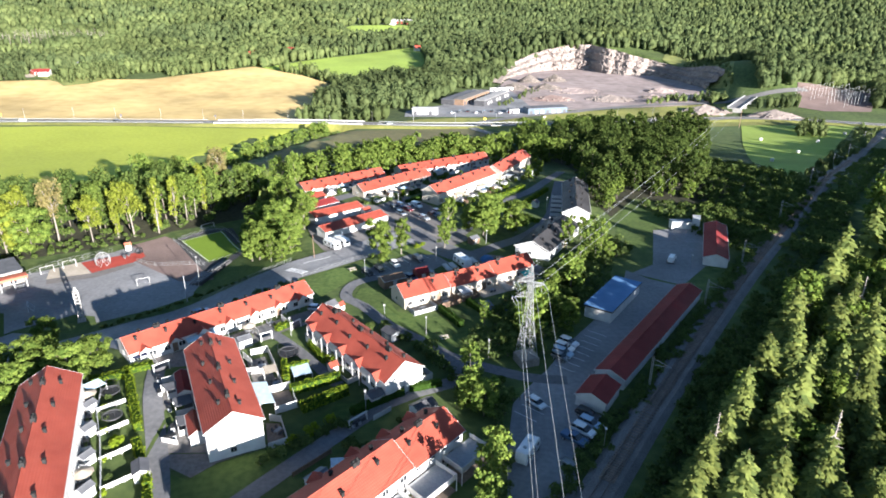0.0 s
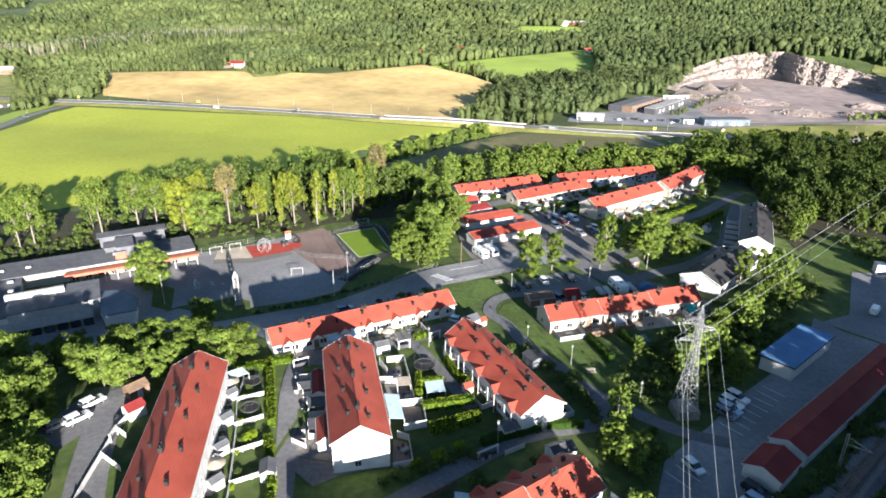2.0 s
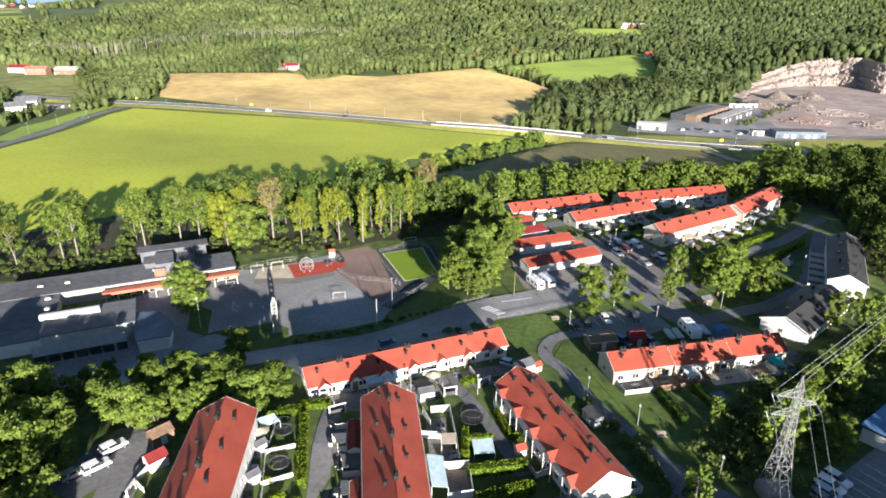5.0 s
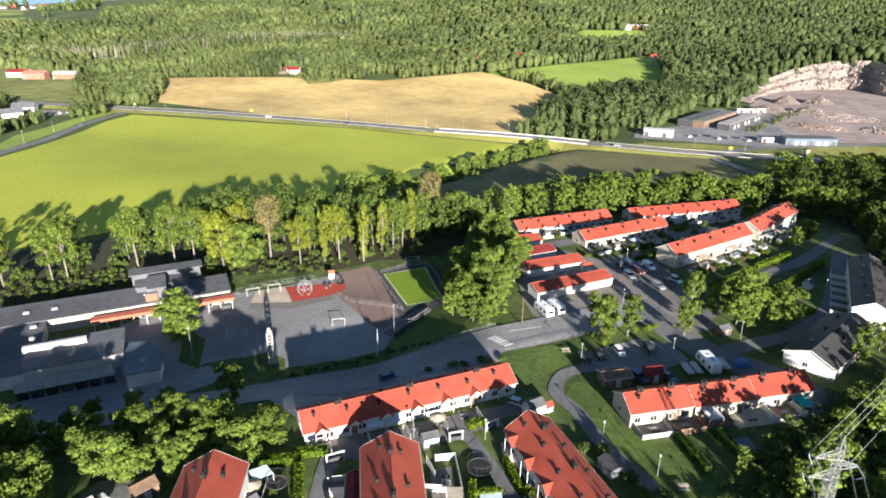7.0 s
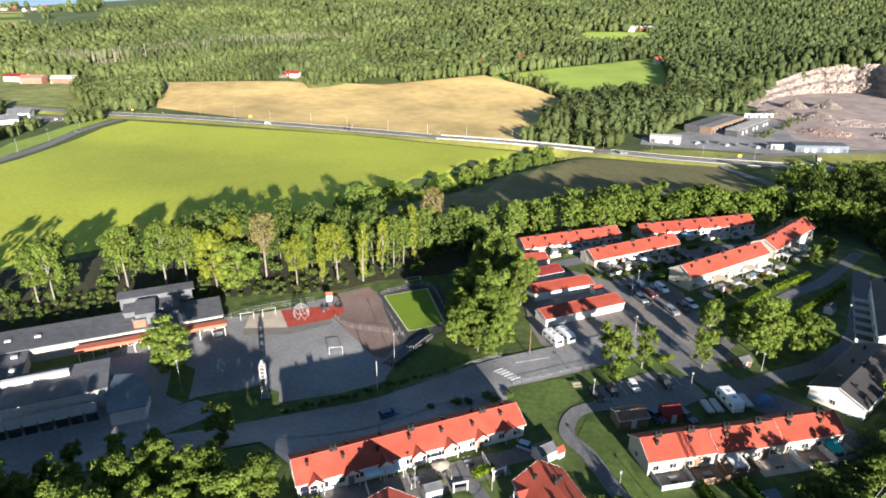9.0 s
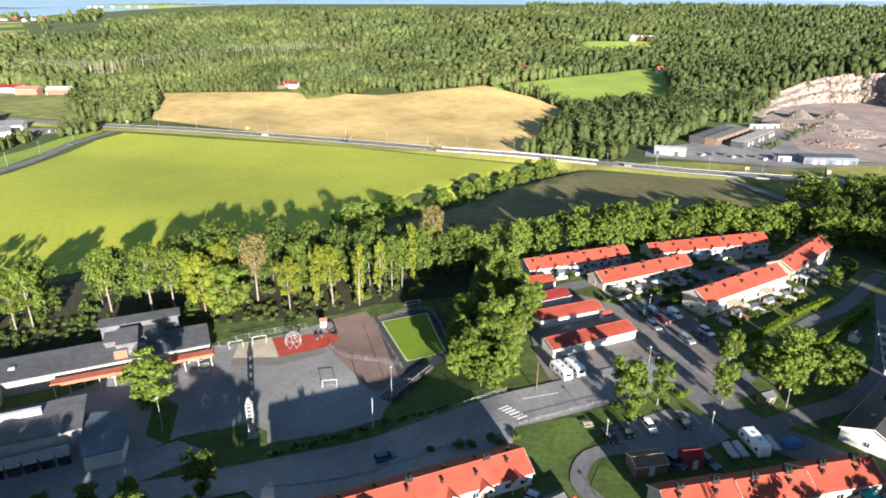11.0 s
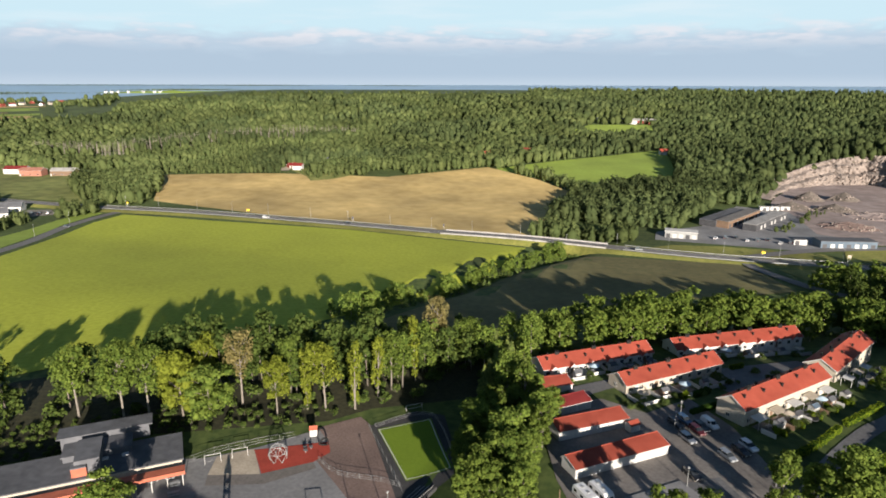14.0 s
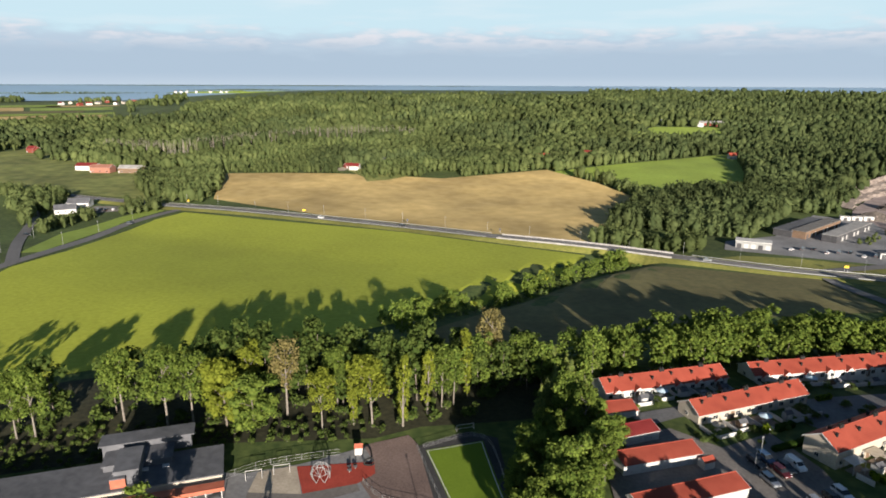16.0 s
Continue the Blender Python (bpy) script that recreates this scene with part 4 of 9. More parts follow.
def protos(k, s):
    """The kinds of trees and bushes; k: how many leaf sprays, s: how large they are."""
    return {
        "oak": [broad_tree(10 + i, 13, 6.0, 0.05, M["trunk"], M["leaf"], int(3300 * k), 0.33 * s, 30, drawn=k > 0.8) for i in range(3)],
        "lime": [broad_tree(20 + i, 11, 4.1, 0.06, M["trunk"], M["leaf"], int(2300 * k), 0.27 * s, 28, drawn=k > 0.8) for i in range(3)],
        "tall": [broad_tree(30 + i, 20, 5.0, 0.30, M["trunk_pale"], M["leaf"], int(2900 * k), 0.31 * s, 22, drawn=k > 0.8, heart=0.42) for i in range(4)],
        "tall_yellow": [broad_tree(40 + i, 19, 5.0, 0.32, M["trunk_pale"], M["leaf_yellow"], int(2600 * k), 0.30 * s, 18, drawn=k > 0.8, heart=0.38) for i in range(3)],
        "tall_brown": [broad_tree(50, 22, 4.2, 0.3, M["trunk_pale"], M["leaf_brown"], int(1300 * k), 0.34 * s, 16, drawn=k > 0.8, heart=0.35)],
        "golden": [broad_tree(45, 17, 5.4, 0.05, M["trunk"], M["leaf_yellow"], int(2800 * k), 0.34 * s, 28, drawn=k > 0.8)],
        "back": [broad_tree(35 + i, 20, 5.4, 0.03, M["trunk"], M["leaf_shade"], int(2300 * k), 0.38 * s, 24, drawn=k > 0.8) for i in range(3)],
        "bare": [broad_tree(55 + i, 18, 5.0, 0.36, M["trunk_pale"], M["leaf_yellow"], int(420 * k), 0.30 * s, drawn=k > 0.8, heart=0) for i in range(2)],
        "ivy": [broad_tree(60 + i, 18, 1.9, 0.08, M["trunk_pale"], M["leaf_yellow"], int(900 * k), 0.32 * s, 20, drawn=k > 0.8, heart=0.5) for i in range(2)],
        "birch": [broad_tree(70 + i, 12, 2.9, 0.08, M["trunk_pale"], M["leaf"], int(1700 * k), 0.25 * s, 22, drawn=k > 0.8, heart=0.6) for i in range(2)],
        "spruce": [spruce_tree(80 + i, 13, 4.1, M["needle"], 27 if k > 0.8 else 15, False, 13 if k > 0.8 else 7) for i in range(4)],
        "dead_spruce": [spruce_tree(90, 12, 2.2, None, dead=True)],
        "bush": [bush(100 + i, 2.6, 2.2, M["bush"], int(420 * k), 0.24 * s) for i in range(3)],
        "bush_shade": [bush(105 + i, 2.6, 2.2, M["leaf_shade"], int(420 * k), 0.24 * s) for i in range(2)],
        "bush_bright": [bush(110 + i, 2.0, 1.5, M["hedge"], int(260 * k), 0.22 * s) for i in range(2)],
        "cypress": [bush(120, 2.6, 0.8, M["hedge"], int(260 * k), 0.2 * s)],
    }


PROTO, MID, LITE = protos(1.0, 1.0), protos(0.24, 1.5), protos(0.12, 1.9)
TREE_LABEL = {"back": "dark green deciduous tree in a dense stand", "oak": "broad dense green deciduous tree on rough ground", "lime": "rounded green deciduous tree in full leaf", "tall": "tall slender deciduous tree with a pale trunk",
              "tall_yellow": "tall tree with yellow-green leaves and pale trunk", "tall_brown": "tall pale brownish birch among green trees", "bare": "nearly leafless tree with pale grey branches",
              "golden": "broad tree with golden yellow-green leaves", "ivy": "slim tree overgrown with yellow-green ivy", "birch": "birch with light airy foliage", "spruce": "dark green spruce with drooping boughs",
              "dead_spruce": "dead grey spruce with bare twigs", "bush": "dense dark green bush", "bush_shade": "dark shaded undergrowth bush", "bush_bright": "bright yellow-green garden shrub", "cypress": "narrow bright green conifer shrub"}
count = 0


def plant(kind, x, y, s=1.0, group="", z=None):
    global count
    count += 1
    p = PROTO[kind][count % len(PROTO[kind])]
    k = s * (0.9 + 0.2 * ((count * 37) % 17) / 17)
    ob = copy_thing(p, pose(x, y, (gz(x, y) if z is None else z) - 0.05, 0, 0, (count * 73) % 360))
    ob.scale = (k, k, k)
    return tagged(ob, TREE_LABEL[kind], "bush" if "bush" in kind or kind == "cypress" else "tree", group)


def soup(root):
    """Vertices, triangles and material of each mesh of a thing."""
    out = []
    for o in root.children_recursive:
        me = o.data
        me.calc_loop_triangles()
        v = np.empty(len(me.vertices) * 3, np.float32)
        me.vertices.foreach_get("co", v)
        f = np.empty(len(me.loop_triangles) * 3, np.int32)
        me.loop_triangles.foreach_get("vertices", f)
        out.append((v.reshape(-1, 3), f.reshape(-1, 3), me.materials[0]))
    return out


SOUP = {k: [soup(o) for o in v] for k, v in LITE.items()}
SOUP_NEAR = {k: [soup(o) for o in v] for k, v in MID.items()}


def grove(name, spots, label, seed=2, near=False):
    """A wood of whole trees joined into one mesh: rows of kind, x, y, size."""
    r = np.random.default_rng(seed)
    vs, fs, ids, mats, base = [], [], [], [], 0
    for kind, x, y, s in spots:
        a, k = r.uniform(0, 6.283), s * r.uniform(0.9, 1.12)
        rot = np.array([[math.cos(a), -math.sin(a), 0], [math.sin(a), math.cos(a), 0], [0, 0, 1]]) * k
        for v, f, m in (SOUP_NEAR if near else SOUP)[kind][r.integers(len(SOUP[kind]))]:
            if m not in mats:
                mats.append(m)
            vs.append(v @ rot.T + np.array((x, y, gz(x, y) - 0.05)))
            fs.append(f + base)
            ids.append(np.full(len(f), mats.index(m), np.int32))
            base += len(v)
    me = mesh_of(name, np.concatenate(vs), np.concatenate(fs), mats[0])
    for m in mats[1:]:
        me.materials.append(m)
    me.polygons.foreach_set("material_index", np.concatenate(ids))
    return tagged(part(name, me, None), label, "woodland", kind="stuff")


def strew(poly, gap, kinds, lo=0.8, hi=1.15, seed=1, keep_off=()):
    """Places for trees over a plot, gap metres apart: rows of kind, x, y, size."""
    r = np.random.default_rng(seed)
    xs, ys = [p[0] for p in poly], [p[1] for p in poly]
    names = list(kinds)
    pr = np.array([kinds[k] for k in names], float)
    out, y = [], min(ys)
    while y < max(ys):
        x = min(xs) + gap * r.uniform(0, 0.5)
        while x < max(xs):
            px, py = x + r.uniform(-0.4, 0.4) * gap, y + r.uniform(-0.4, 0.4) * gap
            if inside(px, py, poly) and not any(inside(px, py, q) for q in keep_off):
                out.append((names[r.choice(len(names), p=pr / pr.sum())], px, py, r.uniform(lo, hi)))
            x += gap
        y += gap
    return out


def scatter(poly, gap, kinds, lo=0.8, hi=1.15, group="", seed=1, keep_off=()):
    """Trees strewn over a plot, each a thing of its own."""
    for kind, x, y, s in strew(poly, gap, kinds, lo, hi, seed, keep_off):
        plant(kind, x, y, s, group)


def shells(spots, h, wid, con, seg, rings, r):
    """Lumpy closed crowns over trees, egg-shaped or, where con, pointed: vertices and triangles."""
    n = len(spots)
    f = np.linspace(0, 1, rings + 1)[:-1]
    round_up = np.sin(np.pi * (0.10 + 0.80 * f ** 0.9)) ** 0.75
    point_up = (1.04 - f) ** 0.9 * np.where(f == 0, 0.7, 1.0)
    prof = np.where(con[:, None], point_up[None], round_up[None]) * r.uniform(0.86, 1.14, (n, rings))
    ang = np.arange(seg) * 2 * np.pi / seg
    ang = ang[None, None] + r.uniform(0, 6.283, (n, 1, 1)) + 0.5 * np.pi / seg * np.arange(rings)[None, :, None]
    lobe = 1 + 0.16 * np.cos(3 * ang + r.uniform(0, 6.283, (n, rings, 1))) + r.uniform(-0.22, 0.22, (n, rings, seg))
    rad = wid[:, None, None] * prof[:, :, None] * lobe
    z = h[:, None, None] * (0.10 + 0.87 * f[None, :, None]) + r.uniform(-0.035, 0.035, (n, rings, seg)) * h[:, None, None]
    lean = r.normal(0, 0.05, (n, 2)) * h[:, None]
    body = np.stack((rad * np.cos(ang) + lean[:, 0, None, None] * f[None, :, None], rad * np.sin(ang) + lean[:, 1, None, None] * f[None, :, None], z), 3).reshape(n, -1, 3)
    tip = np.concatenate((lean, h[:, None] * np.where(con, 1.05, 0.97)[:, None]), 1)[:, None]
    v = (np.concatenate((body, tip), 1) + spots[:, None, :3]).reshape(-1, 3)
    tri = []
    for k in range(rings - 1):
        for q in range(seg):
            a, b = k * seg + q, k * seg + (q + 1) % seg
            tri += [(a, b, b + seg), (a, b + seg, a + seg)]
    tri += [((rings - 1) * seg + q, (rings - 1) * seg + (q + 1) % seg, rings * seg) for q in range(seg)]
    t = np.array(tri)[None] + np.arange(n)[:, None, None] * (rings * seg + 1)
    return v, t.reshape(-1, 3)


def forest(name, spots, label, leaf, conifer=0.3, seed=5, wide=1.0):
    """A wood too large to count: a lumpy crown for each tree with leaf sprays standing out of it, finer where it is nearer, in one mesh."""
    r = np.random.default_rng(seed)
    spots = np.array(spots)
    h = spots[:, 3]
    con = r.uniform(0, 1, len(spots)) < conifer
    wid = np.where(con, 0.23, 0.33) * h * r.uniform(0.8, 1.2, len(spots)) * wide
    away = np.hypot(spots[:, 0] + 26, spots[:, 1] - 74)
    vs, fs, base = [], [], 0
    for lo, hi, seg, rings, inner, sprays, size in ((0, 690, 6, 3, 0.80, 46, 0.17), (690, 1000, 6, 4, 0.9, 18, 0.20), (1000, 9999, 5, 3, 1.0, 3, 0.22)):
        m = (away >= lo) & (away < hi)
        if not m.any():
            continue
        v, f = shells(spots[m], h[m] * (0.94 if lo < 690 else 1.0), wid[m] * inner, con[m], seg, rings, r)
        vs.append(v), fs.append(f + base)
        base += len(v)
        k = np.repeat(np.flatnonzero(m), sprays)
        d = r.normal(0, 1, (len(k), 3))
        d[:, 2] = np.abs(d[:, 2])
        d /= np.linalg.norm(d, axis=1)[:, None]
        up = r.uniform(0.12, 0.98, len(k))
        lump = 1 + 0.25 * np.sin(3.1 * np.arctan2(d[:, 1], d[:, 0]) + k * 1.7 + 5 * up)
        reach = wid[k] * lump * np.where(con[k], 1.08 - up, np.sin(np.pi * (0.10 + 0.84 * up)) ** 0.75) * r.uniform(0.8, 1.1, len(k))
        flat = np.hypot(d[:, 0], d[:, 1]) + 1e-6
        c = spots[k, :3] + np.stack((d[:, 0] / flat * reach, d[:, 1] / flat * reach, h[k] * (0.10 + 0.88 * up)), 1)
        v, f = cards(c, d, size * wid[k] + 0.25, 0.4, 0.25, r)
        vs.append(v), fs.append(f + base)
        base += len(v)
    return tagged(part(name, mesh_of(name, np.concatenate(vs), np.concatenate(fs), leaf), None), label, "forest", kind="stuff")

# ---- far woods ----
QUARRY = [(50, 690), (55, 540), (120, 520), (260, 545), (292, 600), (320, 700), (322, 780), (262, 832), (165, 843), (90, 812)]
WORKS = [(-45, 495), (110, 495), (320, 560), (330, 600), (120, 565), (80, 660), (15, 655), (-15, 545), (-45, 540)]
OPEN = [SUBST, TAN, CROP2, CLEAR, QUARRY, WORKS, LEFT_FARM, FAR_FARM, CROP, DARK]
FARMS = [(-392, 645), (-377, 690), (-300, 668), (-235, 800), (-193, 845), (-33, 945), (-150, 1255), (-100, 1300), (-652, 535), (-620, 530)]
YOUNG = [(-720, 600), (-726, 650), (-660, 660), (-600, 760), (-520, 850), (-440, 760), (-470, 690), (-423, 600), (-480, 560), (-600, 560)]
r = np.random.default_rng(3)
leafy, dark_wood = [], []
rad = 470.0
while rad < 3000:
    gap = 5.6 + max(0, rad - 650) * 0.0115
    for a in np.arange(-42, 68, math.degrees(gap / rad)):
        aa, rr = radians(a + r.uniform(-0.45, 0.45) * math.degrees(gap / rad)), rad + r.uniform(-0.45, 0.45) * gap
        x, y = -26 - math.sin(aa) * rr, 74 + math.cos(aa) * rr
        if y < 500 + (60 if x < -480 else 0) - (60 if x > 300 else 0) or (x > 120 and y < 540) or any(inside(x, y, q) for q in OPEN):
            continue
        if any((x - fx) ** 2 + (y - fy) ** 2 < 19 ** 2 for fx, fy in FARMS) or near_line(x, y, MAIN) < 16:
            continue
        if 12 < a < 46 and rr > 1750:
            continue
        if a > 46 and (rr < 900 or rr > 1380) and noise.noise((x * 0.006, y * 0.006, 3)) < 0.12:
            continue
        young = inside(x, y, YOUNG)
        h = ((12 if not young else 6) + (6 if not young else 3) * noise.noise((x * 0.012, y * 0.012, 0)) + r.uniform(-3.5, 4)) * (1 + max(0, rad - 900) / 3200)
        # more trees go dark towards the right, standing for a shaded hillside
        (dark_wood if not young and noise.noise((x * 0.007, y * 0.007, 9)) > 0.06 - 0.45 * sm(9, -6, a) else leafy).append((x, y, gz(x, y) - 0.4, max(6, h)))
    rad += gap * 0.86
forest("forest", leafy, "mixed green forest covering the hill", M["forest"], 0.2, 5)
forest("forest", dark_wood, "darker spruce-rich forest on the hill", M["forest_dark"], 0.38, 6)

bm = bmesh.new()
for x, y in curve([(-760, 640), (-723, 656), (-664, 668), (-640, 716), (-606, 772), (-514, 866), (-440, 880)], 2.6):
    for k in range(2):
        px, py, hh = x + r.uniform(-3, 3), y + r.uniform(-2, 5), r.uniform(13, 19)
        tube(bm, ((px, py, gz(px, py) - 0.5), (px + r.uniform(-0.5, 0.5), py, gz(px, py) + hh)), (0.30, 0.12), 4)
tagged(part("bare_trunks", bm, M["trunk_pale"]), "row of tall bare pinkish pine trunks at a clearing", "trunks", kind="stuff")

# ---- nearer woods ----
# dark floor sheets: the shade under both woods is in their colour
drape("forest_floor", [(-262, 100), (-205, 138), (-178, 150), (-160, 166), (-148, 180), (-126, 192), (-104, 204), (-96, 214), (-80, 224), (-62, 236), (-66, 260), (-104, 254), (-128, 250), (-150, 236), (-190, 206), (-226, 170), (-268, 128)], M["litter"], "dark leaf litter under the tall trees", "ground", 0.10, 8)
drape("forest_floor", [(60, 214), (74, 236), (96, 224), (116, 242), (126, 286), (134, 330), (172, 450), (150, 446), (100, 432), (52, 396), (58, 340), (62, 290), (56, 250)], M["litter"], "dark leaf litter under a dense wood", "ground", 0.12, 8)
LINE = [(-260, 110), (-205, 150), (-187, 166), (-167, 186), (-146, 198), (-132, 207), (-112, 214), (-98, 222), (-88, 236), (-72, 246)]
r = np.random.default_rng(21)
BELT = (("tall", -182, 168, 1.0), ("tall", -168.3, 182.9, 1.05), ("tall", -154.2, 184.6, 1.12), ("tall", -151.1, 190.0, 0.95), ("golden", -141.8, 192.4, 1.05), ("oak", -134.6, 194.5, 1.3), ("tall_brown", -131.1, 203.7, 1.08), ("tall_yellow", -118.2, 201.5, 0.86), ("ivy", -112.5, 207.4, 0.92), ("tall_yellow", -107.5, 208.6, 0.98),
        ("ivy", -100.4, 212.2, 1.0), ("ivy", -97.4, 220.6, 1.12), ("tall", -95.6, 226.1, 0.92), ("ivy", -94.6, 240.8, 1.0), ("tall_brown", -89.8, 248.9, 1.0), ("tall", -80.5, 250.0, 0.72), ("tall", -122.0, 214.0, 0.98), ("tall_yellow", -143.0, 203.0, 1.0))
for kind, x, y, k in BELT:
    plant(kind, x, y, 1.06 * k, "row of tall trees behind the school")
# back rows and undergrowth take the leaf colour darkened for shade
back = []
for i, (x, y) in enumerate(curve(LINE, 6.2)):
    if x < -186 and i % 2:
        plant(("bare", "tall", "bare")[i % 3], x + r.uniform(-1.5, 1.5), y + r.uniform(-1.5, 1.5), r.uniform(0.8, 1.0), "row of tall trees behind the school")
    for k in range(3 if x > -158 else (i % 3 > 0)):
        back.append(("back", x - 3 - 4 * k + r.uniform(-3, 3), y + 5 + 6 * k + r.uniform(-3, 3), r.uniform(0.78, 1.02) * (0.75 if y > 222 else 1.0)))
    for k in range(3):
        back.append(("bush_shade", x + r.uniform(-6, 7), y + r.uniform(-4, 10), r.uniform(0.8, 1.6)))
back += strew([(-74, 238), (-62, 222), (-55, 226), (-56, 244), (-62, 262), (-72, 258)], 5.0, {"tall": 1, "birch": 2, "spruce": 2, "lime": 2}, 0.75, 1.1, 46)
back += strew([(-72, 246), (-100, 222), (-100, 245), (-128, 254), (-100, 256), (-66, 262)], 6, {"tall": 3, "birch": 2, "bush": 3, "spruce": 1, "ivy": 1}, 0.6, 0.95, 4)
back += strew([(-205, 140), (-178, 150), (-160, 164), (-150, 178), (-128, 190), (-106, 201), (-100, 214), (-125, 207), (-150, 195), (-175, 178), (-200, 158)], 3.2, {"bush_shade": 1}, 0.4, 0.9, 44)
grove("woodland", back, "dense dark woodland behind the row of tall trees", 3, True)
grove("woodland", strew([(-66, 262), (-40, 292), (-18, 312), (20, 332), (62, 348), (66, 330), (30, 308), (-12, 286), (-38, 266), (-60, 250)], 6.2, {"lime": 4, "oak": 1.4, "birch": 1, "bush": 1}, 0.9, 1.3, 8), "leafy tree belt behind the red-roofed terraces", 4, True)
scatter([(-66, 202), (-59, 180), (-50, 174), (-44, 186), (-45, 208), (-50, 226), (-64, 228)], 5.4, {"oak": 2.4, "lime": 3.4, "birch": 1.6, "spruce": 0.5}, 0.62, 0.92, "copse between pitch and garages", 9)
scatter([(-74, 117), (-66, 111), (-78, 101), (-84, 92), (-90, 96), (-98, 92), (-124, 92), (-130, 100), (-120, 102), (-104, 108), (-96, 116), (-84, 121)], 5.6, {"oak": 4, "lime": 3}, 0.55, 0.78, "broad trees by the drive", 12)
scatter([(-94, 94), (-93.5, 84), (-87, 75), (-81, 66), (-74, 56), (-104, 46), (-132, 66), (-132, 94)], 7.0, {"oak": 4, "lime": 2, "golden": 0.6}, 0.74, 0.98, "broad trees by the drive", 13)
LOW = [(92, 190), (96, 232), (112, 262), (124, 300), (140, 330), (150, 318), (160, 260), (118, 204)]
grove("undergrowth", strew(LOW, 3.4, {"bush": 1.6, "bush_shade": 5}, 0.7, 1.3, 61), "dense low bushes between wood and railway", 13, True)
grove("woodland", strew([(58, 218), (70, 235), (82, 240), (96, 222), (112, 244), (130, 300), (142, 330), (168, 400), (188, 462), (160, 452), (100, 436), (50, 400), (58, 340), (62, 290), (56, 250)], 6.2, {"lime": 1.6, "birch": 3, "bush_shade": 2, "back": 5, "spruce": 0.8}, 0.55, 0.84, 14, [BALES, LOW]), "dense deciduous wood between houses and railway", 5, True)
grove("woodland", strew([(44, 400), (100, 436), (150, 462), (110, 462), (60, 440), (44, 420)], 7.5, {"lime": 4, "oak": 2, "birch": 1}, 0.7, 1.0, 15), "trees beside the slip road", 6)
grove("undergrowth", strew([(92, 180), (80, 206), (72, 232), (100, 226), (122, 242), (146, 262), (150, 256)], 3.2, {"bush": 2.5, "bush_shade": 5}, 0.6, 1.15, 18) + strew([(70, 150), (92, 178), (88, 172), (66, 142)], 3.2, {"bush": 1}, 0.7, 1.2, 19)
      + strew([(13.4, 140), (8.0, 134.3), (5.5, 126), (10, 119), (16, 121.5), (22, 122), (27, 131), (46, 160), (50, 174), (44, 178), (30, 169), (25.1, 158), (18.2, 153)], 2.3, {"bush": 9, "birch": 0.12}, 0.5, 1.05, 20)
      + strew([(-1, 116.5), (2.5, 118.6), (8, 114.5), (14, 109.5), (15.5, 104.5), (8.5, 100), (3, 102), (2.5, 108)], 2.5, {"bush": 3, "bush_shade": 3, "lime": 0.25}, 0.6, 1.1, 71)
      + strew([(12.6, 126), (11.6, 136), (14, 141), (21, 152), (28, 160), (37, 168), (41, 160), (30, 143), (22, 128), (16.5, 124)], 3.0, {"bush": 3, "bush_shade": 5, "birch": 0.35, "lime": 0.3}, 0.7, 1.3, 72)
      + strew([(36, 172), (43, 182), (50, 190), (56, 196), (60, 186), (53, 176), (47, 170), (41, 168)], 2.8, {"bush": 3, "bush_shade": 3, "birch": 0.3}, 0.5, 1.0, 73)
      + strew([(5, 112), (13, 108), (12, 92), (11, 62), (5, 62), (8, 80), (9, 95)], 2.4, {"bush": 5, "birch": 0.5}, 0.55, 1.15, 23), "tangled dark green bushes on rough ground", 7, True)
NEAR_SPRUCE = [(44, 62), (56, 84), (76, 110), (100, 148), (126, 140), (112, 100), (90, 66), (70, 46)]
scatter(NEAR_SPRUCE, 6.0, {"spruce": 6, "birch": 1.6, "dead_spruce": 0.7, "lime": 0.9}, 1.05, 1.5, "spruce wood beyond the railway", 16)
FAR_SPRUCE = [(46, 62), (54, 86), (76, 118), (110, 162), (160, 225), (212, 292), (300, 385), (430, 430), (470, 360), (330, 250), (230, 150), (150, 60), (120, -10), (40, -30), (10, 0), (26, 34)]
grove("woodland", [q for q in strew(FAR_SPRUCE, 9.8, {"spruce": 5, "birch": 2, "lime": 2, "dead_spruce": 0.4, "bush": 1}, 1.05, 1.7, 17, [NEAR_SPRUCE]) if q[1] < 0.82 * q[2] + 46], "spruce and birch wood beyond the railway", 8)
for row in range(3):
    for i, (x, y) in enumerate(curve([(-4, 14), (12, 38), (29, 62), (43, 81), (54, 96), (63, 106), (74, 119), (88, 134), (117, 164)], 5.6)):
        tall = 0.55 + 0.95 * sm(50, 68, y) - 0.4 * sm(120, 140, y)
        plant(("spruce", "spruce", "birch", "spruce", "spruce", "spruce", "dead_spruce")[(i + 3 * row) % 7], x + 1.5 + 5.0 * row + r.uniform(-1.8, 1.8), y - 1.0 - 3.4 * row + r.uniform(-1.8, 1.8), 0.98 * tall * r.uniform(0.72, 1.15) + 0.06 * row, "spruce wood beyond the railway")
low = []
for x, y in curve([(-6, 24), (8, 46), (18, 62), (29.6, 79), (41.5, 96), (54, 117), (72.7, 140), (114, 195), (152, 246)], 1.5):
    for k in range(4 if y < 150 else 2):
        q = r.uniform(0.9, 9.5)
        low.append(("bush", x + 0.8 * q + r.uniform(-0.5, 0.5), y - 0.6 * q + r.uniform(-0.5, 0.5), r.uniform(0.4, 0.75) + 0.05 * q))
grove("undergrowth", low, "shrubs in the shade beside the railway", 12)
bank = []
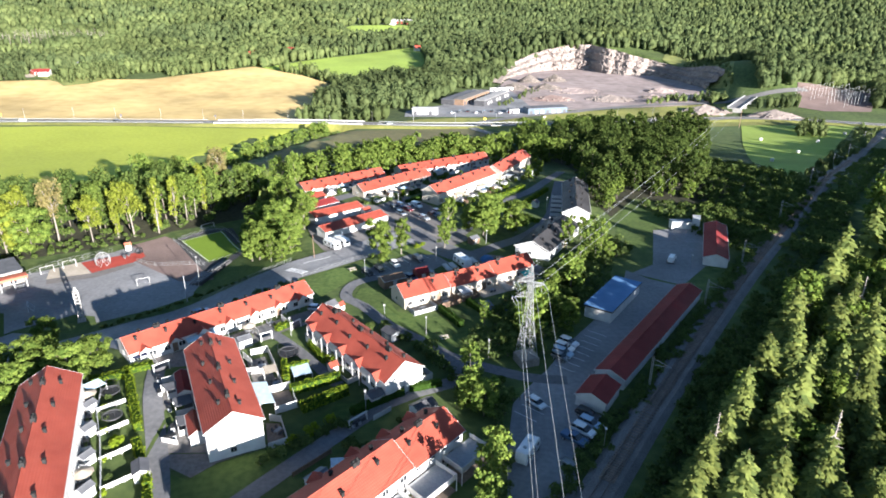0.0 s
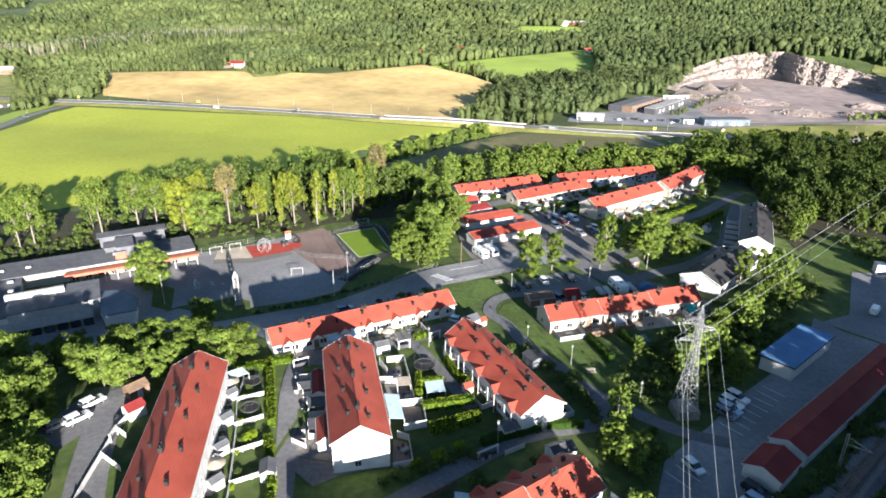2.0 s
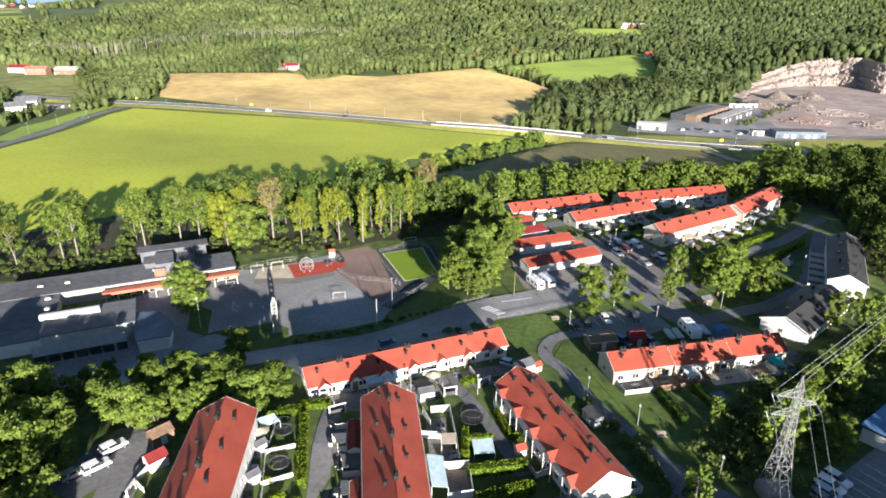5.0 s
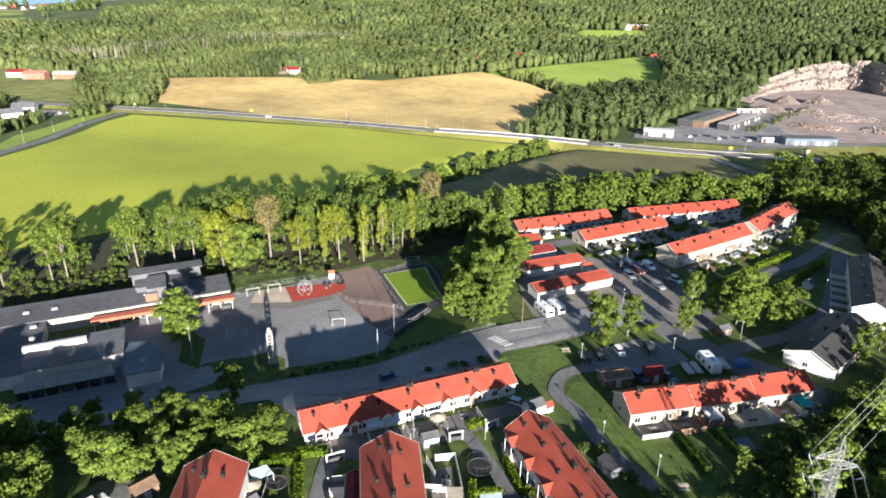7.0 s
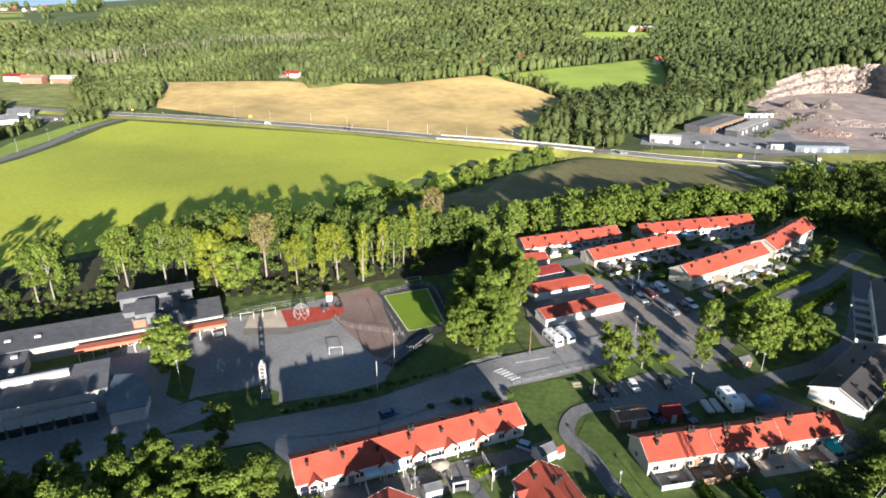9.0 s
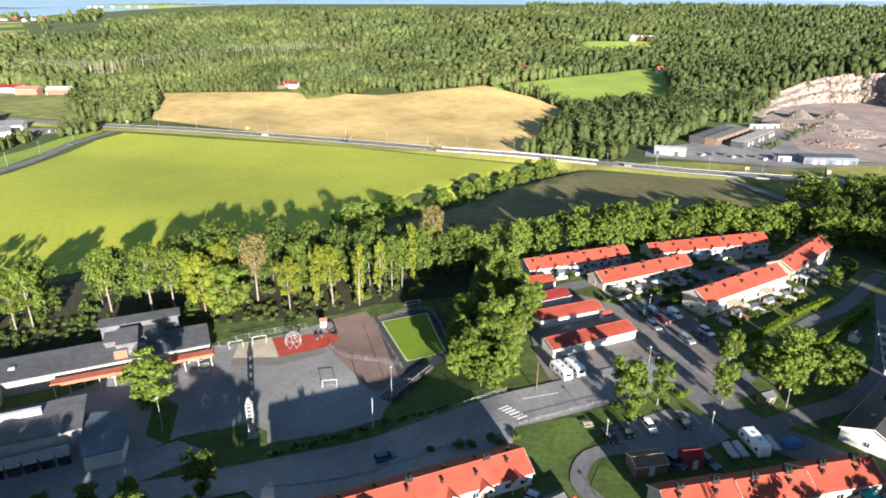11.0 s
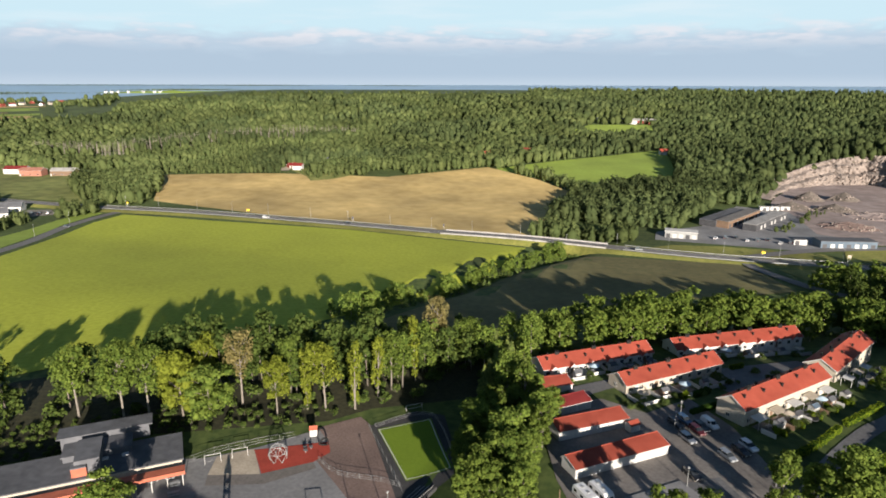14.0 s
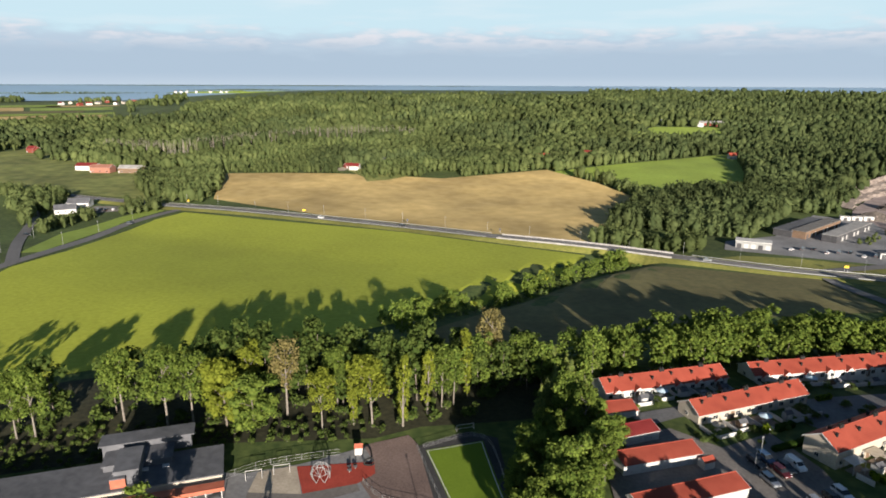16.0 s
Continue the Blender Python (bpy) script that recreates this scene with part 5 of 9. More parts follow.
for x, y in curve([(110, 184), (130, 212), (160, 250), (214, 318), (262, 378)], 2.6):
    for k in range(4):
        q = r.uniform(-3.2, 9.0)
        bank.append(("bush", x + 0.8 * q + r.uniform(-1, 1), y - 0.6 * q + r.uniform(-1, 1), r.uniform(0.4, 0.8) + 0.05 * max(q, 0)))
for x, y in curve([(15, 78), (24, 92), (34, 104), (46, 121), (72, 155), (98, 190), (140, 244)], 1.8):
    for k in range(4):
        q = r.uniform(0.6, 3.8)
        bank.append(("bush", x + 1.0 + 0.8 * q + r.uniform(-0.6, 0.6), y - 0.6 * q + r.uniform(-1.0, 1.0), r.uniform(0.3, 0.75)))
grove("undergrowth", bank, "bushes along the railway bank", 9, True)
wet = []
for i, (x, y) in enumerate(curve(STREAM[:-1], 5)):
    for k in range(3):
        wet.append((("lime", "bush", "birch", "bush", "oak")[(i + k) % 5], x + r.uniform(-8, 8), y + r.uniform(-4, 4), r.uniform(0.45, 0.8) if (i + k) % 5 not in (1, 3) else r.uniform(1.0, 1.8)))
grove("woodland", wet, "trees and bushes along a stream", 10)

# ---- houses ----
SHARED = {}


def shared(key, make, material):
    if key not in SHARED:
        me = bpy.data.meshes.new(key.split("|")[0])
        bm = make()
        bm.to_mesh(me)
        bm.free()
        me.materials.append(material)
        SHARED[key] = me
    return SHARED[key]


def window(parent, m, w, h, frame_mat="wood_white", name="window"):
    """A window that looks along -y of m: frame with a mullion, and its pane."""
    t = 0.07

    def make():
        a = [(-w / 2, w / 2, -0.05, 0.03, -h / 2, -h / 2 + t), (-w / 2, w / 2, -0.05, 0.03, h / 2 - t, h / 2), (-w / 2, -w / 2 + t, -0.05, 0.03, -h / 2 + t, h / 2 - t), (w / 2 - t, w / 2, -0.05, 0.03, -h / 2 + t, h / 2 - t)]
        if w > 0.8:
            a.append((-t / 2, t / 2, -0.045, 0.03, -h / 2 + t, h / 2 - t))
        return boxes(*a)

    f = part(name, shared(f"window|{w}|{h}|{frame_mat}", make, M[frame_mat]), None, parent, "", m)
    part("pane", shared(f"pane|{w}|{h}", lambda: boxes((-w / 2 + t, w / 2 - t, -0.02, 0.0, -h / 2 + t, h / 2 - t)), M["glass"]), None, f)
    return f


def door(parent, m, material="wood_white", w=1.0, h=2.05):
    d = part("door", shared(f"door|{w}|{h}|{material}", lambda: boxes((-w / 2, w / 2, -0.06, 0.02, 0, h), (-w / 2 - 0.08, -w / 2, -0.08, 0.02, 0, h + 0.08), (w / 2, w / 2 + 0.08, -0.08, 0.02, 0, h + 0.08), (-w / 2, w / 2, -0.08, 0.02, h, h + 0.08)), M[material]), None, parent, "", m)
    part("handle", shared("handle", lambda: boxes((0.32, 0.44, -0.11, -0.06, 1.0, 1.04)), M["steel"]), None, d)
    return d


def gable_roof(parent, L, wl, wr, eave, ridge, material, over=0.35, end=0.3, thick=0.16):
    """Two roof slabs, a ridge cap and gutters. wl, wr: half widths to +y and -y."""
    a, b = -L / 2 - end, L / 2 + end
    for side, w in ((1, wl), (-1, wr)):
        s = (ridge - eave) / w
        bm = bmesh.new()
        y1, z1 = side * (w + over), eave - s * over
        pts = [(a, 0, ridge), (b, 0, ridge), (b, y1, z1), (a, y1, z1)]
        top = [bm.verts.new((x, y, z + thick)) for x, y, z in pts]
        low = [bm.verts.new((x, y, z)) for x, y, z in pts]
        bm.faces.new(top if side < 0 else top[::-1])
        bm.faces.new(low[::-1] if side < 0 else low)
        for i in range(4):
            j = (i + 1) % 4
            bm.faces.new((low[i], low[j], top[j], top[i]))
        bmesh.ops.recalc_face_normals(bm, faces=bm.faces[:])
        part("roof", bm, material, parent)
        if L < 5:
            continue
        bm = bmesh.new()
        tube(bm, ((a, y1 + side * 0.06, z1 + 0.02), (b, y1 + side * 0.06, z1 + 0.02)), (0.07, 0.07), 6)
        part("gutter", bm, M["wood_white"], parent)
    bm = bmesh.new()
    tube(bm, ((a, 0, ridge + thick), (b, 0, ridge + thick)), (0.11, 0.11), 6)
    part("ridge_cap", bm, material, parent)
    for x in (a - 0.02, b - 0.03) if L > 5 else ():
        bm = bmesh.new()
        for side, w in ((1, wl), (-1, wr)):
            s = (ridge - eave) / w
            y1, z1 = side * (w + over), eave - s * over
            v = [bm.verts.new(p) for p in ((x, 0, ridge - 0.12), (x, y1, z1 - 0.12), (x, y1, z1 + thick + 0.03), (x, 0, ridge + thick + 0.03), (x + 0.05, 0, ridge - 0.12), (x + 0.05, y1, z1 - 0.12), (x + 0.05, y1, z1 + thick + 0.03), (x + 0.05, 0, ridge + thick + 0.03))]
            for f in ((0, 1, 2, 3), (7, 6, 5, 4), (0, 4, 5, 1), (1, 5, 6, 2), (2, 6, 7, 3), (3, 7, 4, 0)):
                bm.faces.new([v[i] for i in f])
        bmesh.ops.recalc_face_normals(bm, faces=bm.faces[:])
        part("bargeboard", bm, M["wood_white"], parent)


def gable_walls(parent, L, wl, wr, base, eave, ridge, material, name="wall"):
    bm = bmesh.new()
    out = [(-wr, base), (wl, base), (wl, eave), (0, ridge), (-wr, eave)]
    a = [bm.verts.new((-L / 2, y, z)) for y, z in out]
    b = [bm.verts.new((L / 2, y, z)) for y, z in out]
    bm.faces.new(a)
    bm.faces.new(b[::-1])
    for i in range(5):
        j = (i + 1) % 5
        bm.faces.new((a[i], b[i], b[j], a[j]))
    bmesh.ops.recalc_face_normals(bm, faces=bm.faces[:])
    return part(name, bm, material, parent)


def chimney(parent, x, y, z, twin=True):
    """A dark metal-clad chimney with its pots, or a small vent hood."""
    if twin:
        c = part("chimney", shared("chimney", lambda: boxes((-0.72, -0.08, -0.36, 0.36, -0.9, 0.85), (0.08, 0.72, -0.36, 0.36, -0.9, 0.85), (-0.08, 0.08, -0.28, 0.28, -0.9, 0.5)), M["soot"]), None, parent, "", pose(x, y, z))
        for dx in (-0.40, 0.40):
            part("pot", shared("pot", lambda: tube(bmesh.new(), ((0, 0, 0), (0, 0, 0.34)), (0.15, 0.14), 8), M["soot"]), None, c, "", pose(dx, 0, 0.85))
    else:
        c = part("roof_vent", shared("roof_vent", lambda: boxes((-0.24, 0.24, -0.24, 0.24, -0.6, 0.62), (-0.32, 0.32, -0.32, 0.32, 0.62, 0.74)), M["soot"]), None, parent, "", pose(x, y, z))
    return c


def axis(A, B, z):
    """The pose of a thing whose x runs from A to B, at the middle, and its length."""
    return pose((A[0] + B[0]) / 2, (A[1] + B[1]) / 2, z, 0, 0, math.degrees(math.atan2(B[1] - A[1], B[0] - A[0]))), math.dist(A, B)


def terrace(A, B, wl, wr, base, eave, ridge, units, walls, roof, label, storeys=2, porch=0, vents=True, ends=True, skip=(), chimneys=2, roof2=None):
    """A row of terraced houses along A to B. porch: the side, +1 or -1, on which each unit has a small gabled porch."""
    m, L = axis(A, B, base)
    h = thing("terraced_house", m, label, "house")
    gable_walls(h, L, wl, wr, -3.0, eave, ridge, M[walls])
    gable_roof(h, L, wl, wr, eave, ridge, M[roof])
    u = L / units
    for k in range(units):
        x = -L / 2 + (k + 0.5) * u
        for side, w in ((1, wl), (-1, wr)):
            face = pose(0, 0, 0) if side < 0 else pose(0, 0, 0, 0, 0, 180)
            for st in range(storeys):
                zc = 1.5 + 2.55 * st
                if zc + 0.62 > eave:
                    continue
                for q, (dx, ww, hh) in enumerate(((-0.27 * u, 1.3, 1.2), (0.24 * u, 1.5, 1.2))):
                    window(h, pose(x + dx, side * (w + 0.02), zc) @ face, ww, hh)
            door(h, pose(x, side * (w + 0.02), 0.05) @ face, ("wood_white", "wood_brown", "wood_white", "wood_grey")[k % 4])
        if porch:
            w = wl if porch > 0 else wr
            s = (ridge - eave) / w
            for dx in (0.0,):
                ph = 1.5
                zt = eave + 0.75
                bm = bmesh.new()
                y0, y1 = porch * (w - ph / s * 0.45), porch * (w + 1.1)
                zl = zt - 1.15
                for sx in (-1, 1):
                    v = [(x, y0, zt), (x, y1, zt), (x + sx * 1.5, y1, zl), (x + sx * 1.5, porch * (w - 0.2), zl)]
                    t = [bm.verts.new((p[0], p[1], p[2] + 0.1)) for p in v]
                    b = [bm.verts.new(p) for p in v]
                    bm.faces.new(t)
                    bm.faces.new(b[::-1])
                    for i in range(4):
                        j = (i + 1) % 4
                        bm.faces.new((b[i], b[j], t[j], t[i]))
                bmesh.ops.recalc_face_normals(bm, faces=bm.faces[:])
                part("porch_roof", bm, M[roof], h)
                bm = bmesh.new()
                yy = porch * (w + 1.0)
                v = [bm.verts.new(p) for p in ((x, yy, zt - 0.03), (x - 1.35, yy, zl + 0.06), (x + 1.35, yy, zl + 0.06), (x, yy - porch * 0.08, zt - 0.03), (x - 1.35, yy - porch * 0.08, zl + 0.06), (x + 1.35, yy - porch * 0.08, zl + 0.06))]
                bm.faces.new(v[:3])
                bm.faces.new(v[3:][::-1])
                for i in range(3):
                    j = (i + 1) % 3
                    bm.faces.new((v[i], v[3 + i], v[3 + j], v[j]))
                bmesh.ops.recalc_face_normals(bm, faces=bm.faces[:])
                part("porch_gable", bm, M["wood_white"], h)
                for sx in (-1.25, 1.25):
                    part("porch_post", boxes((x + sx - 0.06, x + sx + 0.06, yy - 0.06, yy + 0.06, 0, zl + 0.1)), M["wood_white"], h)
        if vents:
            for side, w in ((1, wl), (-1, wr)):
                f = 0.35 + 0.15 * ((k * 7) % 3) / 2
                chimney(h, x + 0.8 * side, side * w * f, ridge - (ridge - eave) * f + 0.2, False)
    for k in range(chimneys):
        x = -L / 2 + (k + 0.5) * L / chimneys
        chimney(h, x, 0.0, ridge + 0.05)
    for sx in (-1, 1):
        if ends:
            window(h, pose(sx * (L / 2 + 0.02), 0.6, 1.5, 0, 0, 90 * sx), 1.1, 1.1)
    return h


HA = terrace((-53.9, 58.4), (-71.9, 99.7), 4.8, 4.8, 0.3, 7.6, 10.4, 6, "white", "roof_red", "two-storey white terraced house with red tiled roof", 2, 0, chimneys=4)
HB = terrace((-35.1, 88.9), (-48.2, 115.3), 4.7, 4.7, 0.0, 6.3, 9.1, 4, "white", "roof_red", "two-storey white terraced house with bright red roof", 2, 0, chimneys=3)
HC = terrace((-7.3, 107.3), (-27.3, 131.4), 4.5, 4.5, 0.0, 4.6, 7.5, 5, "white", "roof_red", "white terraced house with red tiled roof and gabled porches", 1, 1, chimneys=3)
terrace((-8.0, 83.2), (0.3, 92.9), 4.5, 4.5, 0.0, 4.7, 7.1, 2, "white", "roof_red", "white terraced house end with dark red roof", 2, 1, chimneys=1)
terrace((-28.0, 60.0), (-8.0, 83.2), 4.5, 4.5, 0.0, 5.2, 7.8, 4, "white", "roof_red", "white terraced house with sunlit red roof", 2, 1, chimneys=2)
RA = terrace((-68.9, 119.9), (-35.7, 149.5), 4.0, 4.0, -0.1, 3.05, 5.1, 7, "white", "roof_red", "low white terraced house with orange-red roof and gabled porches", 1, -1, chimneys=3)
for k in range(3):
    ax, ay = -11.2 + 11.84 * k + (0.2 if k == 1 else 0), 146.2 + 7.14 * k - (0.35 if k == 1 else 0)
    terrace((ax, ay), (ax + 11.5, ay + 6.93), 3.7, 3.7, 0.0, 3.35, 5.45 + 0.06 * k, 2, "cream", "roof_red", "cream brick terraced house with orange-red roof", 1, 0, chimneys=2)
terrace((-55.8, 241.9), (-26.7, 265.8), 4.0, 4.0, -1.2, 3.0, 5.2, 6, "white", "roof_red", "white terraced house with red roof and porches", 1, -1, chimneys=3)
terrace((-32.6, 237.1), (-7.4, 261.7), 3.7, 3.7, -0.2, 3.0, 5.2, 5, "cream", "roof_red", "cream terraced house with red roof", 1, 0, chimneys=3)
terrace((-19.3, 273.2), (19.8, 299.4), 4.0, 4.0, -2.4, 3.0, 5.2, 7, "white", "roof_red", "white terraced house with red roof at the wood", 1, -1, chimneys=4)
terrace((-4.6, 229.6), (19.0, 258.2), 3.9, 3.9, -0.1, 4.5, 6.9, 5, "cream", "roof_red", "two-storey cream terraced house with red roof", 2, 0, chimneys=3)
terrace((21.6, 266.2), (37.6, 295.4), 4.2, 4.2, -2.0, 4.7, 7.0, 4, "cream", "roof_red", "two-storey cream house end with red roof", 2, 0, chimneys=2)
terrace((45.5, 205.0), (51.8, 241.0), 4.5, 4.5, 0.0, 4.8, 7.0, 5, "white", "roof_black", "white terraced house with black tiled roof", 2, 0, chimneys=2)
terrace((27.0, 177.0), (40.5, 200.5), 5.4, 5.4, 0.0, 3.1, 5.4, 3, "white", "roof_black", "white terraced house with weathered black roof", 1, 0, chimneys=1)


def garage(A, B, wl, wr, base, eave, ridge, bays, roof, label, front=-1, walls="white"):
    m, L = axis(A, B, base)
    g = thing("garage", m, label, "garage")
    gable_walls(g, L, wl, wr, -1.2, eave, ridge, M[walls])
    gable_roof(g, L, wl, wr, eave, ridge, M[roof], 0.25, 0.2, 0.12)
    w = wl if front > 0 else wr
    for k in range(bays):
        x = -L / 2 + (k + 0.5) * L / bays
        d = part("garage_door", shared(f"garage_door|{bays}|{L:.1f}", lambda: boxes(*[(-L / bays * 0.43, L / bays * 0.43, -0.05, 0.02, 0.02 + 0.42 * q, 0.40 + 0.42 * q) for q in range(5)]), M["wood_white"]), None, g, "", pose(x, front * (w + 0.03), 0) @ pose(0, 0, 0, 0, 0, 0 if front < 0 else 180))
        part("handle", shared("garage_handle", lambda: boxes((-0.1, 0.1, -0.09, -0.05, 0.78, 0.83)), M["black"]), None, d)
    return g


garage((-40.0, 194.4), (-21.6, 211.4), 1.2, 4.1, 0.0, 2.4, 3.4, 7, "roof_red", "white garage row with red roof")
garage((-45.7, 208.4), (-30.8, 220.8), 1.2, 4.1, 0.0, 2.4, 3.4, 5, "roof_red", "white garage row with red roof in the court")
garage((-50.0, 217.5), (-40.5, 226.5), 1.2, 3.6, 0.0, 2.3, 3.2, 3, "roof_wine", "low garage with dark red roof")
garage((-57.5, 229.0), (-46.5, 236.6), 1.2, 4.1, -1.0, 2.4, 3.4, 4, "roof_red", "short white garage with red roof")
garage((34.2, 110.4), (65.0, 151.5), 3.1, 3.1, 0.0, 2.5, 3.7, 16, "roof_wine", "long white garage row with wine-red sheet roof", 1)
garage((28.6, 102.2), (32.9, 108.6), 3.0, 3.0, 0.0, 2.5, 3.7, 2, "roof_wine", "small white garage with rusty red roof", 1)
garage((79.8, 171.0), (91.0, 200.0), 3.3, 3.3, 0.0, 2.6, 3.8, 8, "roof_wine", "long garage with wine-red roof by the lot", 1)


def blue_hall():
    m, L = axis((38.0, 138.2), (49.7, 154.8), 0)
    g = thing("garage", m, "white garage hall with flat blue sheet roof", "garage")
    part("wall", boxes((-L / 2, L / 2, -3.3, 3.3, -1, 3.1)), M["white"], g)
    part("roof", boxes((-L / 2 - 0.3, L / 2 + 0.3, -3.7, 3.7, 3.1, 3.34)), M["roof_blue"], g)
    part("fascia", boxes((-L / 2 - 0.34, -L / 2 - 0.3, -3.7, 3.7, 3.0, 3.36), (-L / 2 - 0.34, L / 2 + 0.34, -3.74, -3.7, 3.0, 3.36)), M["black"], g)
    for k in range(7):
        part("garage_door", boxes((-L / 2 + (k + 0.08) * L / 7, -L / 2 + (k + 0.92) * L / 7, -3.36, -3.3, 0, 2.5)), M["wood_white"], g)
    return g


blue_hall()

# ---- gardens: fences, hedges, sheds ----
def fence(pts, h=1.5, material="wood_white", label="white painted board fence round a patio", thick=0.08, gap=1.8):
    """A board fence along points: posts, boards and a cap, each run a board of its own."""
    x0, y0 = pts[0]
    z0 = gz(x0, y0)
    f = thing("fence", pose(x0, y0, z0), label, "fence", "garden fences")
    for (ax, ay), (bx, by) in zip(pts, pts[1:]):
        L, a = math.dist((ax, ay), (bx, by)), math.degrees(math.atan2(by - ay, bx - ax))
        n = max(1, round(L / gap))
        for k in range(n):
            m = pose(ax - x0 + (bx - ax) * k / n, ay - y0 + (by - ay) * k / n, gz(ax, ay) - z0, 0, 0, a)
            w = L / n
            part("post", shared(f"post|{h}|{material}", lambda: boxes((-0.06, 0.06, -0.06, 0.06, -0.3, h + 0.05)), M[material]), None, f, "", m)
            part("panel", shared(f"panel|{h}|{w:.2f}|{material}", lambda: boxes((0.06, w - 0.06, -thick / 2, thick / 2, 0.06, h)), M[material]), None, f, "", m)
    return f


def hedge(A, B, w=1.1, h=1.7, leaf="hedge", label="clipped bright green garden hedge", seed=0, n=None):
    L = math.dist(A, B)
    z = min(gz(*A), gz(*B))
    m = pose(A[0], A[1], z, 0, 0, math.degrees(math.atan2(B[1] - A[1], B[0] - A[0])))
    t = thing("hedge", m, label, "hedge", "hedges")
    r = np.random.default_rng(seed + int(L * 10))
    n = n or int(L * (w + 2 * h) * 13)
    c, d = [], []
    for _ in range(n):
        x = r.uniform(0, L)
        q = r.uniform(0, w + 2 * h)
        wob = 0.12 * math.sin(x * 1.7 + seed) + 0.08 * math.sin(x * 4.1)
        if q < h:
            c.append((x, -w / 2 - wob, q)), d.append((0, -1, 0.3))
        elif q < h + w:
            c.append((x, q - h - w / 2, h + wob * 0.8)), d.append((0, 0, 1))
        else:
            c.append((x, w / 2 + wob, q - h - w)), d.append((0, 1, 0.3))
    for e, s in ((0, -1), (L, 1)):
        for _ in range(int(w * h * 14)):
            c.append((e, r.uniform(-w / 2, w / 2), r.uniform(0, h))), d.append((s, 0, 0.3))
    v, f = cards(np.array(c) + r.normal(0, 0.05, (len(c), 3)), np.array(d, float), 0.17, 0.45, 0.1, r)
    part("foliage", mesh_of("foliage", v, f, M[leaf]), None, t)
    part("inside", boxes((0.05, L - 0.05, -w / 2 + 0.12, w / 2 - 0.12, -0.2, h - 0.12)), M["hedge_dark"], t)
    return t


def shed(x, y, turn, L, W, eave, ridge, walls, roof, label, name="shed"):
    g = thing(name, pose(x, y, gz(x, y), 0, 0, turn), label, "shed")
    gable_walls(g, L, W / 2, W / 2, -0.4, eave, ridge, M[walls])
    gable_roof(g, L, W / 2, W / 2, eave, ridge, M[roof], 0.2, 0.15, 0.08)
    door(g, pose(0, -W / 2 - 0.02, 0), "wood_white", 0.9, min(1.9, eave - 0.1))
    window(g, pose(L / 2 + 0.02, 0, 1.2, 0, 0, 90), 0.6, 0.6)
    return g


def awning(pts, z, material, label, slope=0.4, name="awning"):
    """A sloping sheet roof on thin posts, its corners in plan in turn, high side first."""
    cx, cy = sum(p[0] for p in pts) / 4, sum(p[1] for p in pts) / 4
    g = thing(name, pose(cx, cy, gz(cx, cy)), label, "awning")
    hs = (z + slope / 2, z + slope / 2, z - slope / 2, z - slope / 2)
    bm = bmesh.new()
    t = [bm.verts.new((p[0] - cx, p[1] - cy, h + 0.06)) for p, h in zip(pts, hs)]
    b = [bm.verts.new((p[0] - cx, p[1] - cy, h)) for p, h in zip(pts, hs)]
    bm.faces.new(t), bm.faces.new(b[::-1])
    for i in range(4):
        j = (i + 1) % 4
        bm.faces.new((b[i], b[j], t[j], t[i]))
    bmesh.ops.recalc_face_normals(bm, faces=bm.faces[:])
    part("canopy", bm, M[material], g)
    for p, h in zip(pts, hs):
        part("post", boxes((p[0] - cx - 0.05, p[0] - cx + 0.05, p[1] - cy - 0.05, p[1] - cy + 0.05, -0.2, h)), M["wood_white"], g)
    return g


def trampoline(x, y, label="round black trampoline with a safety net", r=1.9):
    g = thing("trampoline", pose(x, y, gz(x, y)), label, "trampoline")
    bm = bmesh.new()
    tube(bm, ((0, 0, 0.78), (0, 0, 0.8)), (r - 0.25, r - 0.25), 24)
    part("mat", bm, M["black"], g)
    for z, rr, t in ((0.8, r, 0.10), (2.4, r, 0.03)):
        bm = bmesh.new()
        tube(bm, [(rr * math.cos(k * 0.2618), rr * math.sin(k * 0.2618), z) for k in range(25)], [t] * 25, 5)
        part("ring", bm, M["dark"], g)
    for k in range(8):
        a = k * 0.7854
        part("pole", rod(((r * math.cos(a), r * math.sin(a), 0), (r * math.cos(a), r * math.sin(a), 2.4)), r=0.03), M["black"], g)
    return g


def gate(A, B, h=1.9, label="white wooden garden gate frame with bins behind"):
    m, L = axis(A, B, gz(*A))
    g = thing("gate", m, label, "gate")
    for x in (-L / 2, L / 2):
        part("post", boxes((x - 0.12, x + 0.12, -0.12, 0.12, -0.2, h)), M["wood_white"], g)
    part("lintel", boxes((-L / 2 - 0.2, L / 2 + 0.2, -0.14, 0.14, h, h + 0.22)), M["wood_white"], g)
    part("panel", boxes((-L / 2 + 0.12, L / 2 - 0.12, -0.03, 0.03, 0.1, h * 0.5)), M["dark"], g)
    return g


